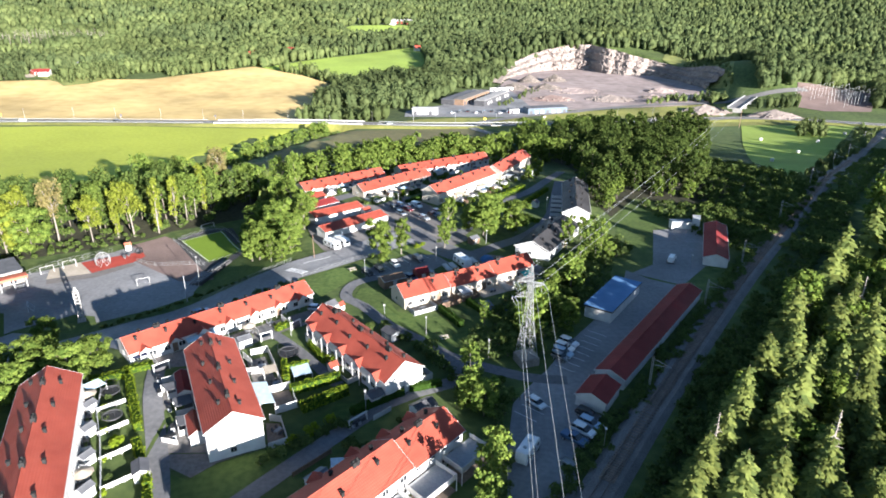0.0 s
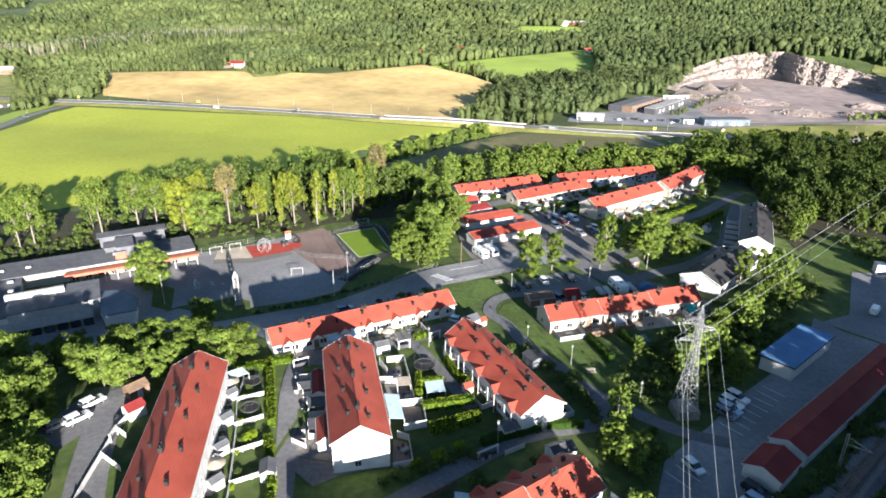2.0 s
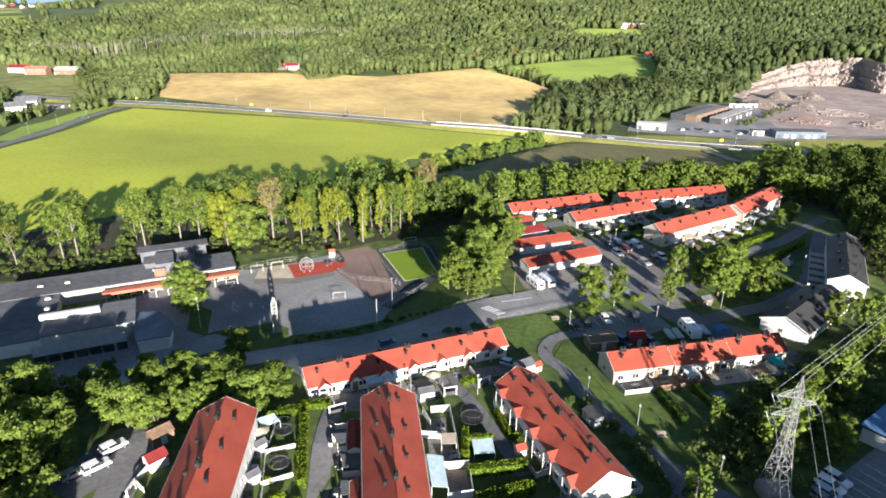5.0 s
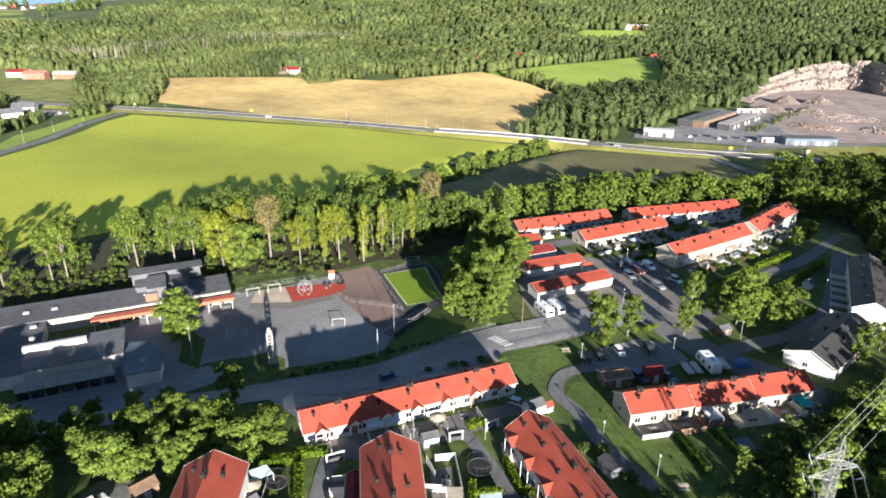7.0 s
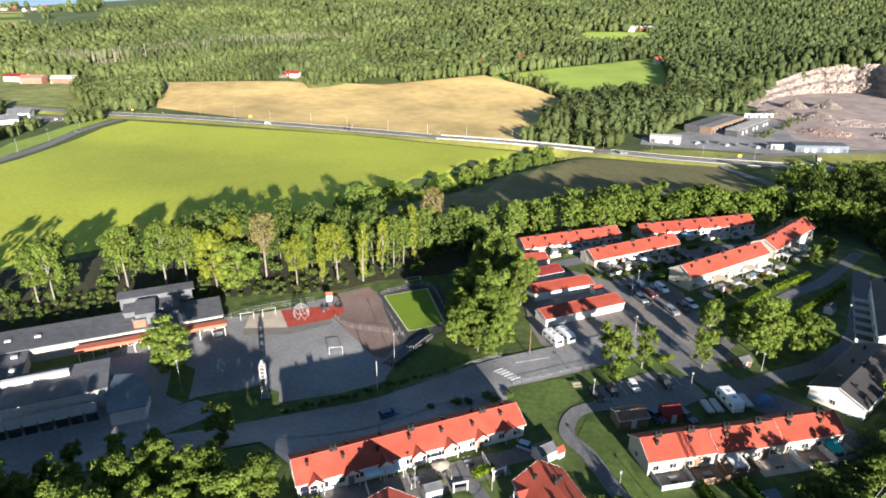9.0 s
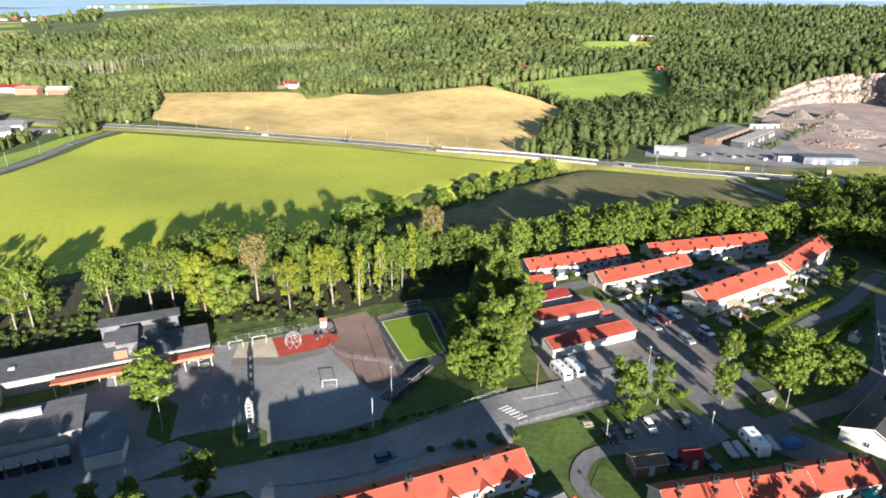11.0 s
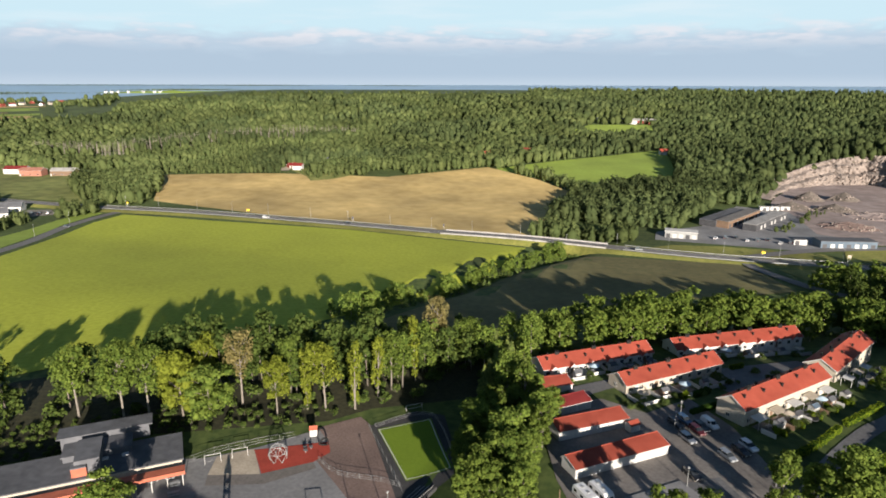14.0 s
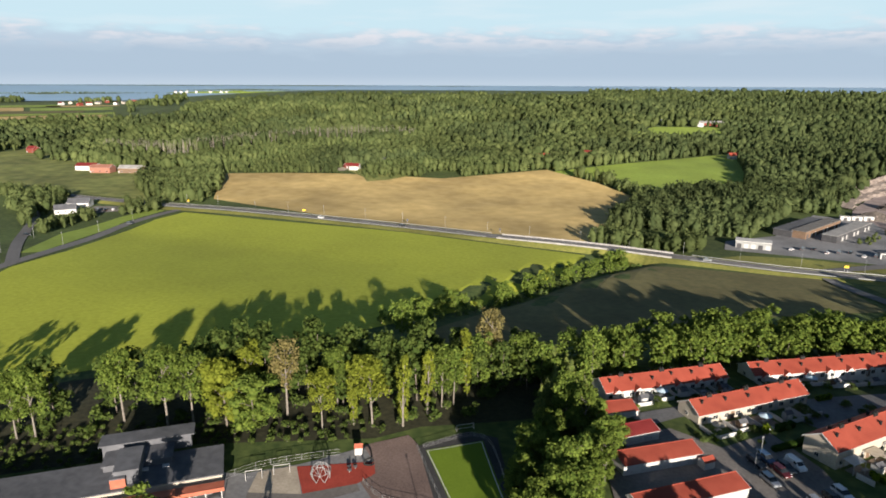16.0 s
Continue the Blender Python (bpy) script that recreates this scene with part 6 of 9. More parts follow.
def table_set(x, y, turn=0, umbrella=None, chairs=4):
    g = thing("garden_table", pose(x, y, gz(x, y), 0, 0, turn), "grey garden table with slatted top", "table")
    part("tabletop", boxes(*[(-0.8, 0.8, -0.42 + 0.17 * k, -0.27 + 0.17 * k, 0.70, 0.74) for k in range(5)]), M["wood_grey"], g)
    for sx in (-0.7, 0.7):
        for sy in (-0.35, 0.35):
            part("leg", boxes((sx - 0.04, sx + 0.04, sy - 0.04, sy + 0.04, 0, 0.7)), M["wood_grey"], g)
    for k in range(chairs):
        sx, sy = (-0.5, 0.5, -0.5, 0.5)[k], (-0.85, -0.85, 0.85, 0.85)[k]
        c = thing("garden_chair", pose(x, y, gz(x, y), 0, 0, turn) @ pose(sx, sy, 0, 0, 0, 180 if sy > 0 else 0), "dark garden chair beside a table", "chair", "garden chairs")
        part("seat", shared("chair_seat", lambda: boxes((-0.24, 0.24, -0.22, 0.24, 0.42, 0.47)), M["dark"]), None, c)
        part("backrest", shared("chair_back", lambda: boxes((-0.24, 0.24, -0.27, -0.22, 0.47, 0.95)), M["dark"]), None, c)
        for lx in (-0.2, 0.2):
            for ly in (-0.2, 0.2):
                part("leg", shared("chair_leg", lambda: boxes((-0.02, 0.02, -0.02, 0.02, 0, 0.42)), M["dark"]), None, c, "", pose(lx, ly, 0))
    if umbrella:
        u = thing("parasol", pose(x, y, gz(x, y)), "open pale parasol over a garden table", "parasol")
        bm = bmesh.new()
        tube(bm, ((0, 0, 2.1), (0, 0, 2.65)), (1.7, 0.05), 10)
        part("canopy", bm, M[umbrella], u)
        part("pole", rod(((0, 0, 0), (0, 0, 2.6)), r=0.03), M["steel"], u)


def bins(x, y, turn=0, n=2):
    for k in range(n):
        m = pose(x, y, gz(x, y), 0, 0, turn) @ pose(0.7 * k, 0, 0)
        g = thing("waste_bin", m, "grey wheeled waste bin by a garden fence", "bin", "waste bins")
        bm = boxes((-0.28, 0.28, -0.32, 0.32, 0.1, 0.95))
        part("body", bm, M["dark"] if k % 2 else M["wood_grey"], g)
        part("lid", boxes((-0.31, 0.31, -0.36, 0.36, 0.95, 1.03)), M["black"], g)
        for sx in (-0.25, 0.25):
            bm = bmesh.new()
            tube(bm, ((sx - 0.03, 0.28, 0.1), (sx + 0.03, 0.28, 0.1)), (0.1, 0.1), 8)
            part("wheel", bm, M["tyre"], g)


# terrace on the drive side
fence([(-64.3, 98.7), (-60.2, 102.0)], 0.95)
fence([(-60.6, 91.9), (-56.8, 95.6)], 0.95)
fence([(-57.4, 85.8), (-53.5, 89.4)], 0.95)
fence([(-54.2, 79.6), (-50.2, 83.2)], 0.95)
fence([(-67.0, 106.0), (-63.8, 98.0), (-60.0, 91.5), (-57.0, 85.6), (-54.0, 79.4), (-50.5, 71.5)], 0.9, "wood_grey", "low grey garden fence")
for k in range(6):
    x, y = -65.3 + 3.0 * k, 97.5 - 6.88 * k
    drape("patio", [(x - 1.9, y - 1.4), (x + 0.9, y - 0.2), (x - 1.4, y + 5.2), (x - 4.2, y + 4.0)], M["paving"], "paved patio beside a terraced house", "patio", 0.10, 4)
hedge((-63.5, 110.3), (-54.8, 94.6), 1.5, 1.8, seed=1)
hedge((-53.8, 91.5), (-47.0, 80.4), 1.4, 1.8, seed=2)
hedge((-46.5, 79.0), (-42.0, 70.0), 1.4, 1.8, seed=22)
hedge((-71.0, 109.2), (-65.0, 112.0), 1.5, 1.8, seed=3)
for k in range(5):
    x, y = -66.6 + 3.3 * k, 101.4 - 6.9 * k
    table_set(x - 0.6, y + 0.3, 24, ("sand", None, None, "sand", None)[k])
    shed(x + 0.9, y - 2.2, 66, 2.2, 1.6, 1.8, 2.2, "wood_grey", "felt", "small grey garden shed against a terrace")
    plant("bush_bright", x + 3.2, y - 1.5, 0.6)
    plant("bush", x + 2.4, y + 1.6, 0.42)
trampoline(-64.6, 105.0, r=1.7)
trampoline(-60.4, 97.0, r=1.7)
plant("bush_bright", -56.3, 90.0, 1.2)
plant("bush_bright", -57.5, 91.5, 0.7)
awning([(-69.5, 104.2), (-67.5, 106.6), (-65.4, 105.4), (-67.4, 102.8)], 2.3, "canvas", "pale blue patio awning", 0.3)
shed(-80.0, 90.2, 66, 3.2, 2.8, 2.1, 2.9, "wood_white", "roof_wine", "small white shed with reddish roof on the drive")
shed(-84.0, 95.8, 66, 3.8, 3.0, 2.1, 2.8, "wood_brown", "wood_brown", "brown shed with flat-pitched roof on the drive")
fence([(-80.7, 90.6), (-80.0, 85.4), (-78.3, 81.0), (-75.2, 72.2), (-71.5, 63.0)], 1.2)
fence([(-80.0, 85.4), (-77.0, 84.2)], 1.3)
fence([(-77.6, 79.0), (-72.0, 76.8)], 1.3)
fence([(-74.0, 68.5), (-68.5, 66.3)], 1.3)
gate((-79.2, 84.6), (-78.6, 82.4), 1.8)
drape("lawn", [(-78, 80), (-73, 78), (-70, 71), (-74.5, 71.5)], M["lawn"], "small front lawn", "lawn", 0.07, 4)

# middle terrace, lane side
for A, B in (((-56.7, 109.9), (-52.4, 112.2)), ((-55.4, 106.5), (-51.2, 108.6)), ((-53.4, 104.6), (-50.2, 106.3)), ((-51.5, 102.3), (-48.4, 103.7)), ((-49.8, 99.5), (-47.0, 100.9)), ((-48.6, 96.6), (-45.9, 97.6)), ((-47.1, 93.8), (-44.7, 94.9))):
    fence([A, B], 1.3, label="white wooden screen between front gardens")
SCREEN = (((-55.4, 106.5), (-51.2, 108.6)), ((-53.4, 104.6), (-50.2, 106.3)), ((-51.5, 102.3), (-48.4, 103.7)), ((-49.8, 99.5), (-47.0, 100.9)), ((-48.6, 96.6), (-45.9, 97.6)), ((-47.1, 93.8), (-44.7, 94.9)))
for k in (0, 2, 4):
    (a, b), (c, d) = SCREEN[k], SCREEN[k + 1]
    awning([a, b, d, c], 2.2, "felt", "flat dark grey carport roof by the lane", 0.1, "carport")
    bins((a[0] + c[0]) / 2 - 1.0, (a[1] + c[1]) / 2, 116, 2)
shed(-51.4, 107.6, 116, 8.0, 2.4, 2.3, 2.9, "wood_white", "roof_wine", "long white lean-to shed with wine-red roof")
shed(-44.2, 94.4, 116, 6.6, 2.6, 2.4, 3.2, "wood_white", "roof_red", "white entrance shed with red roof")
drape("paving", [(-56.8, 110.6), (-51, 113.5), (-40.0, 89.4), (-48.4, 89.2)], M["paving"], "grey concrete paving of front gardens", "paving", 0.10, 5)
drape("paving", [(-48.0, 88.9), (-39.3, 89.2), (-33.0, 92.2), (-30.4, 91.4), (-38.1, 86.8), (-41.3, 83.2), (-45.4, 85.4)], M["paving"], "pale paving by the gable", "paving", 0.13, 3)
drape("lawn", [(-44.0, 79.6), (-45.6, 84.0), (-41.3, 82.8), (-38.1, 86.6), (-28.4, 91.6), (-24.6, 89.6), (-33.4, 79.0), (-38.5, 72.5)], M["lawn"], "garden lawn below the white gable", "lawn", 0.10, 4)
bins(-57.6, 110.2, 116, 2)
bins(-55.2, 105.4, 116, 3)
bins(-49.0, 92.6, 20, 3)
fence([(-49.6, 92.2), (-46.4, 91.4)], 1.1, label="white bin screen beside the lane")
shed(-49.4, 83.6, 116, 3.2, 2.4, 2.1, 2.6, "wood_white", "felt", "small grey-roofed garden shed on the lane")
hedge((-53.0, 107.6), (-51.6, 108.4), 0.8, 1.0, seed=5)

# middle terrace, garden side
fence([(-41.8, 121.0), (-38.6, 122.7), (-35.2, 115.8)], 1.7)
fence([(-43.2, 120.2), (-40.4, 117.0)], 1.7)
fence([(-41.2, 113.4), (-36.8, 114.6)], 1.7)
fence([(-34.9, 115.4), (-32.2, 109.2)], 1.5, "wood_grey", "grey wooden fence beside a patio")
fence([(-34.4, 107.0), (-30.5, 108.9), (-27.8, 102.5), (-31.5, 100.3)], 1.7)
fence([(-32.0, 98.4), (-29.8, 98.0), (-27.2, 92.0), (-30.2, 90.2)], 1.5)
drape("patio", [(-42, 118.5), (-38.8, 120.8), (-34.8, 113), (-31.5, 105), (-35.5, 103.5)], M["paving"], "dark paved patio", "patio", 0.10, 4)
drape("deck", [(-34, 106.5), (-30.6, 108.4), (-28.2, 102.8), (-31.4, 100.6)], M["decking"], "brown wooden deck", "patio", 0.14, 4)
drape("deck", [(-32.6, 97.6), (-30, 97.4), (-27.6, 92.3), (-30.4, 90.8)], M["decking"], "grey wooden deck by the gable", "patio", 0.14, 4)
awning([(-37.4, 106.6), (-33.9, 99.7), (-31.4, 100.6), (-34.7, 107.4)], 2.7, "canvas", "pale blue sheet roof over a patio", 0.25)
awning([(-37.0, 113.2), (-34.6, 114.2), (-33.6, 111.6), (-36.0, 110.6)], 2.3, "sand", "beige garden gazebo on a patio", 0.1, "gazebo")
hedge((-30.0, 107.0), (-21.0, 112.0), 1.6, 1.9, seed=7)
hedge((-26.6, 101.2), (-18.8, 107.3), 1.8, 1.9, seed=8)
hedge((-33.6, 116.8), (-31.4, 109.8), 1.2, 2.1, seed=9)
hedge((-32.6, 114.6), (-28.4, 116.8), 1.0, 1.9, seed=10)
awning([(-31.9, 115.2), (-28.5, 116.7), (-26.8, 112.8), (-30.2, 111.3)], 1.2, "canvas", "low blue-glazed pool cover", 0.15, "pool_cover")
trampoline(-33.6, 121.6, r=2.3)
table_set(-38.2, 116.5, 20)
table_set(-33.6, 110.0, 40)
table_set(-29.6, 95.0, 60)
for k in range(9):
    plant("bush", -30.5 + 1.6 * k, 86.5 + 1.3 * k + (k % 2), 0.75)
plant("bush_bright", -26.5, 92.0, 1.2)
plant("bush_bright", -23.5, 94.5, 1.3)
plant("bush_bright", -20.5, 97.5, 1.1)

# low terrace on the street
hedge((-66.8, 113.4), (-61.3, 116.4), 1.8, 1.5, seed=11)
gate((-59.9, 113.6), (-57.6, 115.8))
gate((-41.2, 127.2), (-39.1, 128.6))
gate((-35.4, 132.4), (-33.7, 134.4))
hedge((-39.0, 132.0), (-36.0, 135.0), 1.5, 1.5, seed=12)
hedge((-46.5, 127.0), (-43.8, 129.0), 1.0, 1.1, seed=13)
awning([(-57.6, 125.2), (-55.0, 127.4), (-53.8, 125.6), (-56.4, 123.5)], 2.3, "canvas", "pale blue awning over a terrace", 0.5)
awning([(-54.6, 127.6), (-52.2, 129.6), (-51.0, 127.9), (-53.4, 125.9)], 2.3, "canvas", "pale blue awning over a terrace", 0.5)
awning([(-66.5, 118.3), (-64.3, 120.0), (-63.0, 118.2), (-65.3, 116.4)], 2.1, "navy", "dark blue party tent in a garden", 0.2, "tent")
table_set(-45.0, 131.0, 35, "sand")
table_set(-48.6, 127.6, 35)
table_set(-41.0, 135.0, 35)
shed(-44.6, 125.6, 38, 3.0, 2.4, 2.0, 2.5, "wood_white", "felt", "small white garden shed")
shed(-28.0, 141.6, 50, 3.6, 3.0, 2.2, 3.0, "wood_white", "felt", "white shed with grey roof beside the path")
shed(-25.4, 143.0, 50, 1.6, 1.4, 1.5, 2.1, "wood_white", "roof_red", "tiny playhouse with red roof")
for k in range(5):
    x, y = -62.5 + 5.9 * k, 119.0 + 4.6 * k
    fence([(x, y), (x + 2.4, y - 3.0)], 1.6, label="white wooden screen between terraces")
drape("paving", [(-66, 117.5), (-32, 143.5), (-29.5, 140.5), (-63.5, 114.5)], M["paving"], "paved front gardens of the low terrace", "paving", 0.10, 5)

# terrace with porches
shed(-29.2, 127.0, -50, 3.2, 2.2, 2.0, 2.6, "wood_white", "felt", "white arbour shed with grey roof")
hedge((-29.8, 125.2), (-25.4, 118.4), 0.9, 1.6, seed=14)
plant("bush_bright", -24.0, 119.0, 0.9)
plant("bush_bright", -28.2, 130.2, 1.5)
shed(-22.9, 115.4, 40, 1.8, 1.5, 1.5, 2.1, "wood_white", "roof_red", "little white playhouse with red roof")
fence([(-24.4, 116.8), (-19.0, 110.3)], 1.0, "wood_grey", "low grey garden wall")
fence([(-19.0, 110.3), (-15.8, 113.2)], 1.2)
shed(-13.0, 104.4, 40, 3.0, 2.6, 2.0, 2.5, "wood_white", "felt", "grey-roofed shed at the terrace end")
hedge((-17.0, 100.3), (-7.6, 107.3), 1.6, 1.5, "hedge_dark", "dark green clipped hedge on the lane", 15)
hedge((-6.4, 108.0), (0.0, 110.2), 1.4, 1.4, "hedge_dark", "dark green clipped hedge on the lane", 16)
for x, y in ((-14, 132.6), (-17, 132.4), (-8, 127.6), (-5, 124.5), (-3, 121.5), (-1.5, 118.5), (-2.5, 124)):
    plant("bush", x, y, 1.0)
shed(-11.6, 129.2, -48, 3.8, 2.8, 1.9, 2.4, "wood_grey", "dark", "dark grey garden shed by the path")
fence([(-21.0, 134.6), (-14.8, 127.4)], 1.2, "wood_grey", "grey patio fence behind the terrace")
fence([(-4.2, 111.0), (-1.9, 112.6), (-5.4, 117.0)], 1.4, label="white balcony fence at the terrace end")

# terrace by the lane, nearest
gate((-16.8, 96.0), (-14.0, 98.9), 1.7, "white frame stand with dark waste bins")
bins(-16.2, 96.4, 46, 3)
fence([(-12.6, 98.6), (-9.6, 101.6)], 1.1)
fence([(-24.5, 83.6), (-19.0, 89.6)], 1.0, "wood_brown", "brown board fence on the lane")
shed(-3.4, 100.6, 40, 4.4, 3.0, 2.2, 2.9, "wood_white", "dark", "white shed with dark roof on the lane")
shed(-19.8, 81.4, 50, 3.4, 2.8, 2.1, 2.7, "wood_white", "felt_blue", "pale shed with blue-grey roof")
awning([(-18.8, 87.2), (-16.6, 87.4), (-16.2, 85.0), (-18.4, 84.6)], 0.8, "canvas", "low pale blue pool cover", 0.1, "pool_cover")
plant("bush", -15.4, 90.4, 1.1)
plant("bush", -13.4, 89.4, 0.9)
plant("bush", -7.0, 98.0, 0.9)
def balcony(A, B, C, D, high=2.55):
    """A raised deck on posts with a boarded rail along its three open sides."""
    g = thing("balcony", pose(A[0], A[1], gz(*A)), "raised wooden balcony with white boarded railing", "balcony", "balconies")
    q = [(p[0] - A[0], p[1] - A[1]) for p in (A, B, C, D)]
    bm = bmesh.new()
    low = [bm.verts.new((x, y, high - 0.2)) for x, y in q]
    top = [bm.verts.new((x, y, high)) for x, y in q]
    bm.faces.new(top), bm.faces.new(low[::-1])
    for k in range(4):
        bm.faces.new((low[k], low[(k + 1) % 4], top[(k + 1) % 4], top[k]))
    bmesh.ops.recalc_face_normals(bm, faces=bm.faces[:])
    part("deck", bm, M["wood_grey"], g)
    for k in range(3):
        (ax, ay), (bx, by) = q[k], q[k + 1]
        L, m = math.dist(q[k], q[k + 1]), pose(ax, ay, high, 0, 0, math.degrees(math.atan2(by - ay, bx - ax)))
        part("railing", boxes((0.05, L - 0.05, -0.03, 0.03, 0.12, 0.92), (0, L, -0.06, 0.06, 0.92, 1.0)), M["wood_white"], g, "", m)
    for x, y in q[1:3]:
        part("post", boxes((x - 0.08, x + 0.08, y - 0.08, y + 0.08, -0.2, high + 1.0)), M["wood_white"], g)


for A in ((4.9, 90.6), (-0.9, 83.8), (-6.6, 77.2), (-12.3, 70.6)):
    B = (A[0] + 3.4, A[1] - 3.2)
    C = (B[0] - 4.9, B[1] - 5.6)
    balcony(A, B, C, (A[0] - 4.7, A[1] - 5.4))
    drape("deck", [A, B, C, (A[0] - 4.7, A[1] - 5.4)], M["decking"], "grey wooden terrace deck", "patio", 0.12, 4)

# cream brick terrace: patios step along the wall, u along it and v out from it
for k, (off, wide, deep, hh, wallm, floor, note) in enumerate(((0.6, 6.6, 4.0, 1.2, "wood_grey", "paving", "grey board patio fence of a cream terrace"), (7.6, 6.2, 4.2, 1.5, "wood_brown", "decking", "brown board screen beside a wooden deck"),
                                                      (14.6, 5.6, 3.6, 1.3, "wood_brown", "decking", "brown board patio fence"), (20.8, 8.0, 4.6, 1.3, "wood_white", "sand", "pale patio wall of a cream terrace"), (29.4, 6.6, 4.6, 1.4, "wood_white", "decking", "white patio wall of a cream terrace"), (36.6, 4.8, 3.6, 1.1, "wood_grey", "paving", "grey patio fence at the terrace end"))):
    x, y = -9.2 + 0.857 * off, 143.0 + 0.515 * off
    q = [(x, y), (x + 0.515 * deep, y - 0.857 * deep), (x + 0.515 * deep + 0.857 * wide, y - 0.857 * deep + 0.515 * wide), (x + 0.857 * wide, y + 0.515 * wide)]
    fence(q if k != 3 else [q[2], q[3]], hh, wallm, note)
    drape("patio", [(q[0][0] + 0.05, q[0][1]), q[1], q[2], q[3]], M[floor], "patio slab below the cream terrace", "patio", 0.12, 4)
    table_set((q[0][0] + q[2][0]) / 2, (q[0][1] + q[2][1]) / 2, 30, None, 2)
awning([(3.8, 150.2), (6.4, 151.8), (8.0, 149.2), (5.4, 147.6)], 2.5, "wood_white", "white sheet roof over a patio", 0.4)
awning([(21.5, 160.4), (24.0, 162.0), (25.4, 159.6), (23.0, 158.0)], 2.6, "teal", "teal canvas awning over a patio", 0.5)
awning([(9.4, 143.4), (11.9, 145.3), (13.6, 141.2), (11.5, 140.0)], 1.7, "felt_blue", "garden greenhouse with glazed roof", 0.3, "greenhouse")
awning([(15.2, 141.8), (16.3, 142.9), (18.0, 140.0), (16.7, 138.8)], 1.2, "felt_blue", "small cold frame with glazed lid", 0.2, "greenhouse")
hedge((-0.4, 143.0), (4.7, 134.4), 1.5, 1.6, "hedge_dark", "dark hedge between gardens", 17)
hedge((6.7, 146.7), (12.0, 139.1), 1.5, 1.6, "hedge_dark", "dark hedge between gardens", 18)
shed(-13.6, 158.0, 30, 6.4, 4.0, 2.3, 3.0, "wood_brown", "wood_brown", "dark brown carport with tiled roof", "carport")
shed(-5.8, 162.2, 28, 3.6, 3.4, 2.3, 3.1, "wood_red", "roof_wine", "red shed with wine-red roof by the car park")

# far terraces: walled patios step along each row, with what stands in them
drape("court_yard", [(-46.5, 232.4), (-24.0, 252.4), (-12.0, 262.5), (-9.6, 260.0), (-35.0, 236.0), (-41.0, 229.0)], M["asphalt"], "asphalt lane between two terraces", "road", 0.12, 3)
drape("court_yard", [(-5.2, 262.0), (18.6, 281.0), (22.4, 275.0), (14.0, 262.6), (-3.0, 245.0), (-9.0, 249.0)], M["asphalt"], "asphalt court before the far terrace", "yard", 0.12, 3)
for row, (A, B, n, deep, floor) in enumerate((((-53.0, 237.6), (-24.2, 261.6), 6, 3.4, "paving"), ((-29.8, 233.0), (-4.6, 257.6), 5, 5.0, "decking"), ((-17.0, 268.6), (22.0, 294.8), 7, 3.6, "paving"))):
    L = math.dist(A, B)
    ux, uy = (B[0] - A[0]) / L, (B[1] - A[1]) / L
    w = L / n
    for k in range(n):
        x, y = A[0] + ux * w * k, A[1] + uy * w * k
        d = deep + 0.8 * ((k * 5 + row) % 3)
        q = [(x + ux * 0.3, y + uy * 0.3), (x + ux * 0.3 + uy * d, y + uy * 0.3 - ux * d), (x + ux * (w - 0.9) + uy * d, y + uy * (w - 0.9) - ux * d), (x + ux * (w - 0.9), y + uy * (w - 0.9))]
        drape("patio", q, M[floor if k % 3 else "lawn"], "small walled patio of a terrace", "patio", 0.15, 3)
        fence(q if k % 2 else q[:3], 1.1, "wood_white", "white patio wall of a far terrace", 0.14, 3.6)
        mx, my = (q[0][0] + q[2][0]) / 2, (q[0][1] + q[2][1]) / 2
        if k % 2 == 0:
            table_set(mx, my, 40, ("sand", None, "canvas")[k % 3], 0)
        else:
            shed(mx + 0.4, my - 0.4, 40, 2.0, 1.6, 1.7, 2.2, ("wood_white", "wood_grey", "wood_brown")[(k + row) % 3], "felt", "small garden shed in a walled patio")
        plant(("bush", "bush_bright", "bush", "cypress")[(k + row) % 4], q[1][0] + 0.8 * uy - 0.6, q[1][1] - 0.8 * ux, 0.5 + 0.15 * (k % 3))
        plant("bush", q[2][0] + 1.4 * uy, q[2][1] - 1.4 * ux, 0.45 + 0.1 * ((k * 3) % 4))
hedge((-13.6, 229.4), (-6.2, 236.8), 1.3, 1.3, "hedge_dark", "dark hedge beside the parked cars", 50)
hedge((-12.6, 239.6), (-8.8, 244.0), 1.6, 1.5, "hedge_dark", "dark hedge at a court", 51)
hedge((-2.0, 262.8), (1.4, 266.0), 1.2, 1.6, seed=52)
for x, y, k in ((-17.4, 236.6, 0.9), (-20.0, 232.6, 0.7), (-16.0, 232.0, 0.6), (-3.8, 251.0, 0.8), (-6.4, 252.2, 1.1), (-26.0, 229.0, 0.6), (-28.0, 226.8, 0.7), (-30.0, 229.6, 0.5), (4.0, 262.0, 0.9), (7.5, 258.6, 0.7), (10.0, 262.0, 0.8)):
    plant("bush", x, y, k)
shed(-27.2, 216.4, 45, 2.8, 2.2, 1.9, 2.5, "wood_white", "roof_red", "little white kiosk with red roof by the garages")
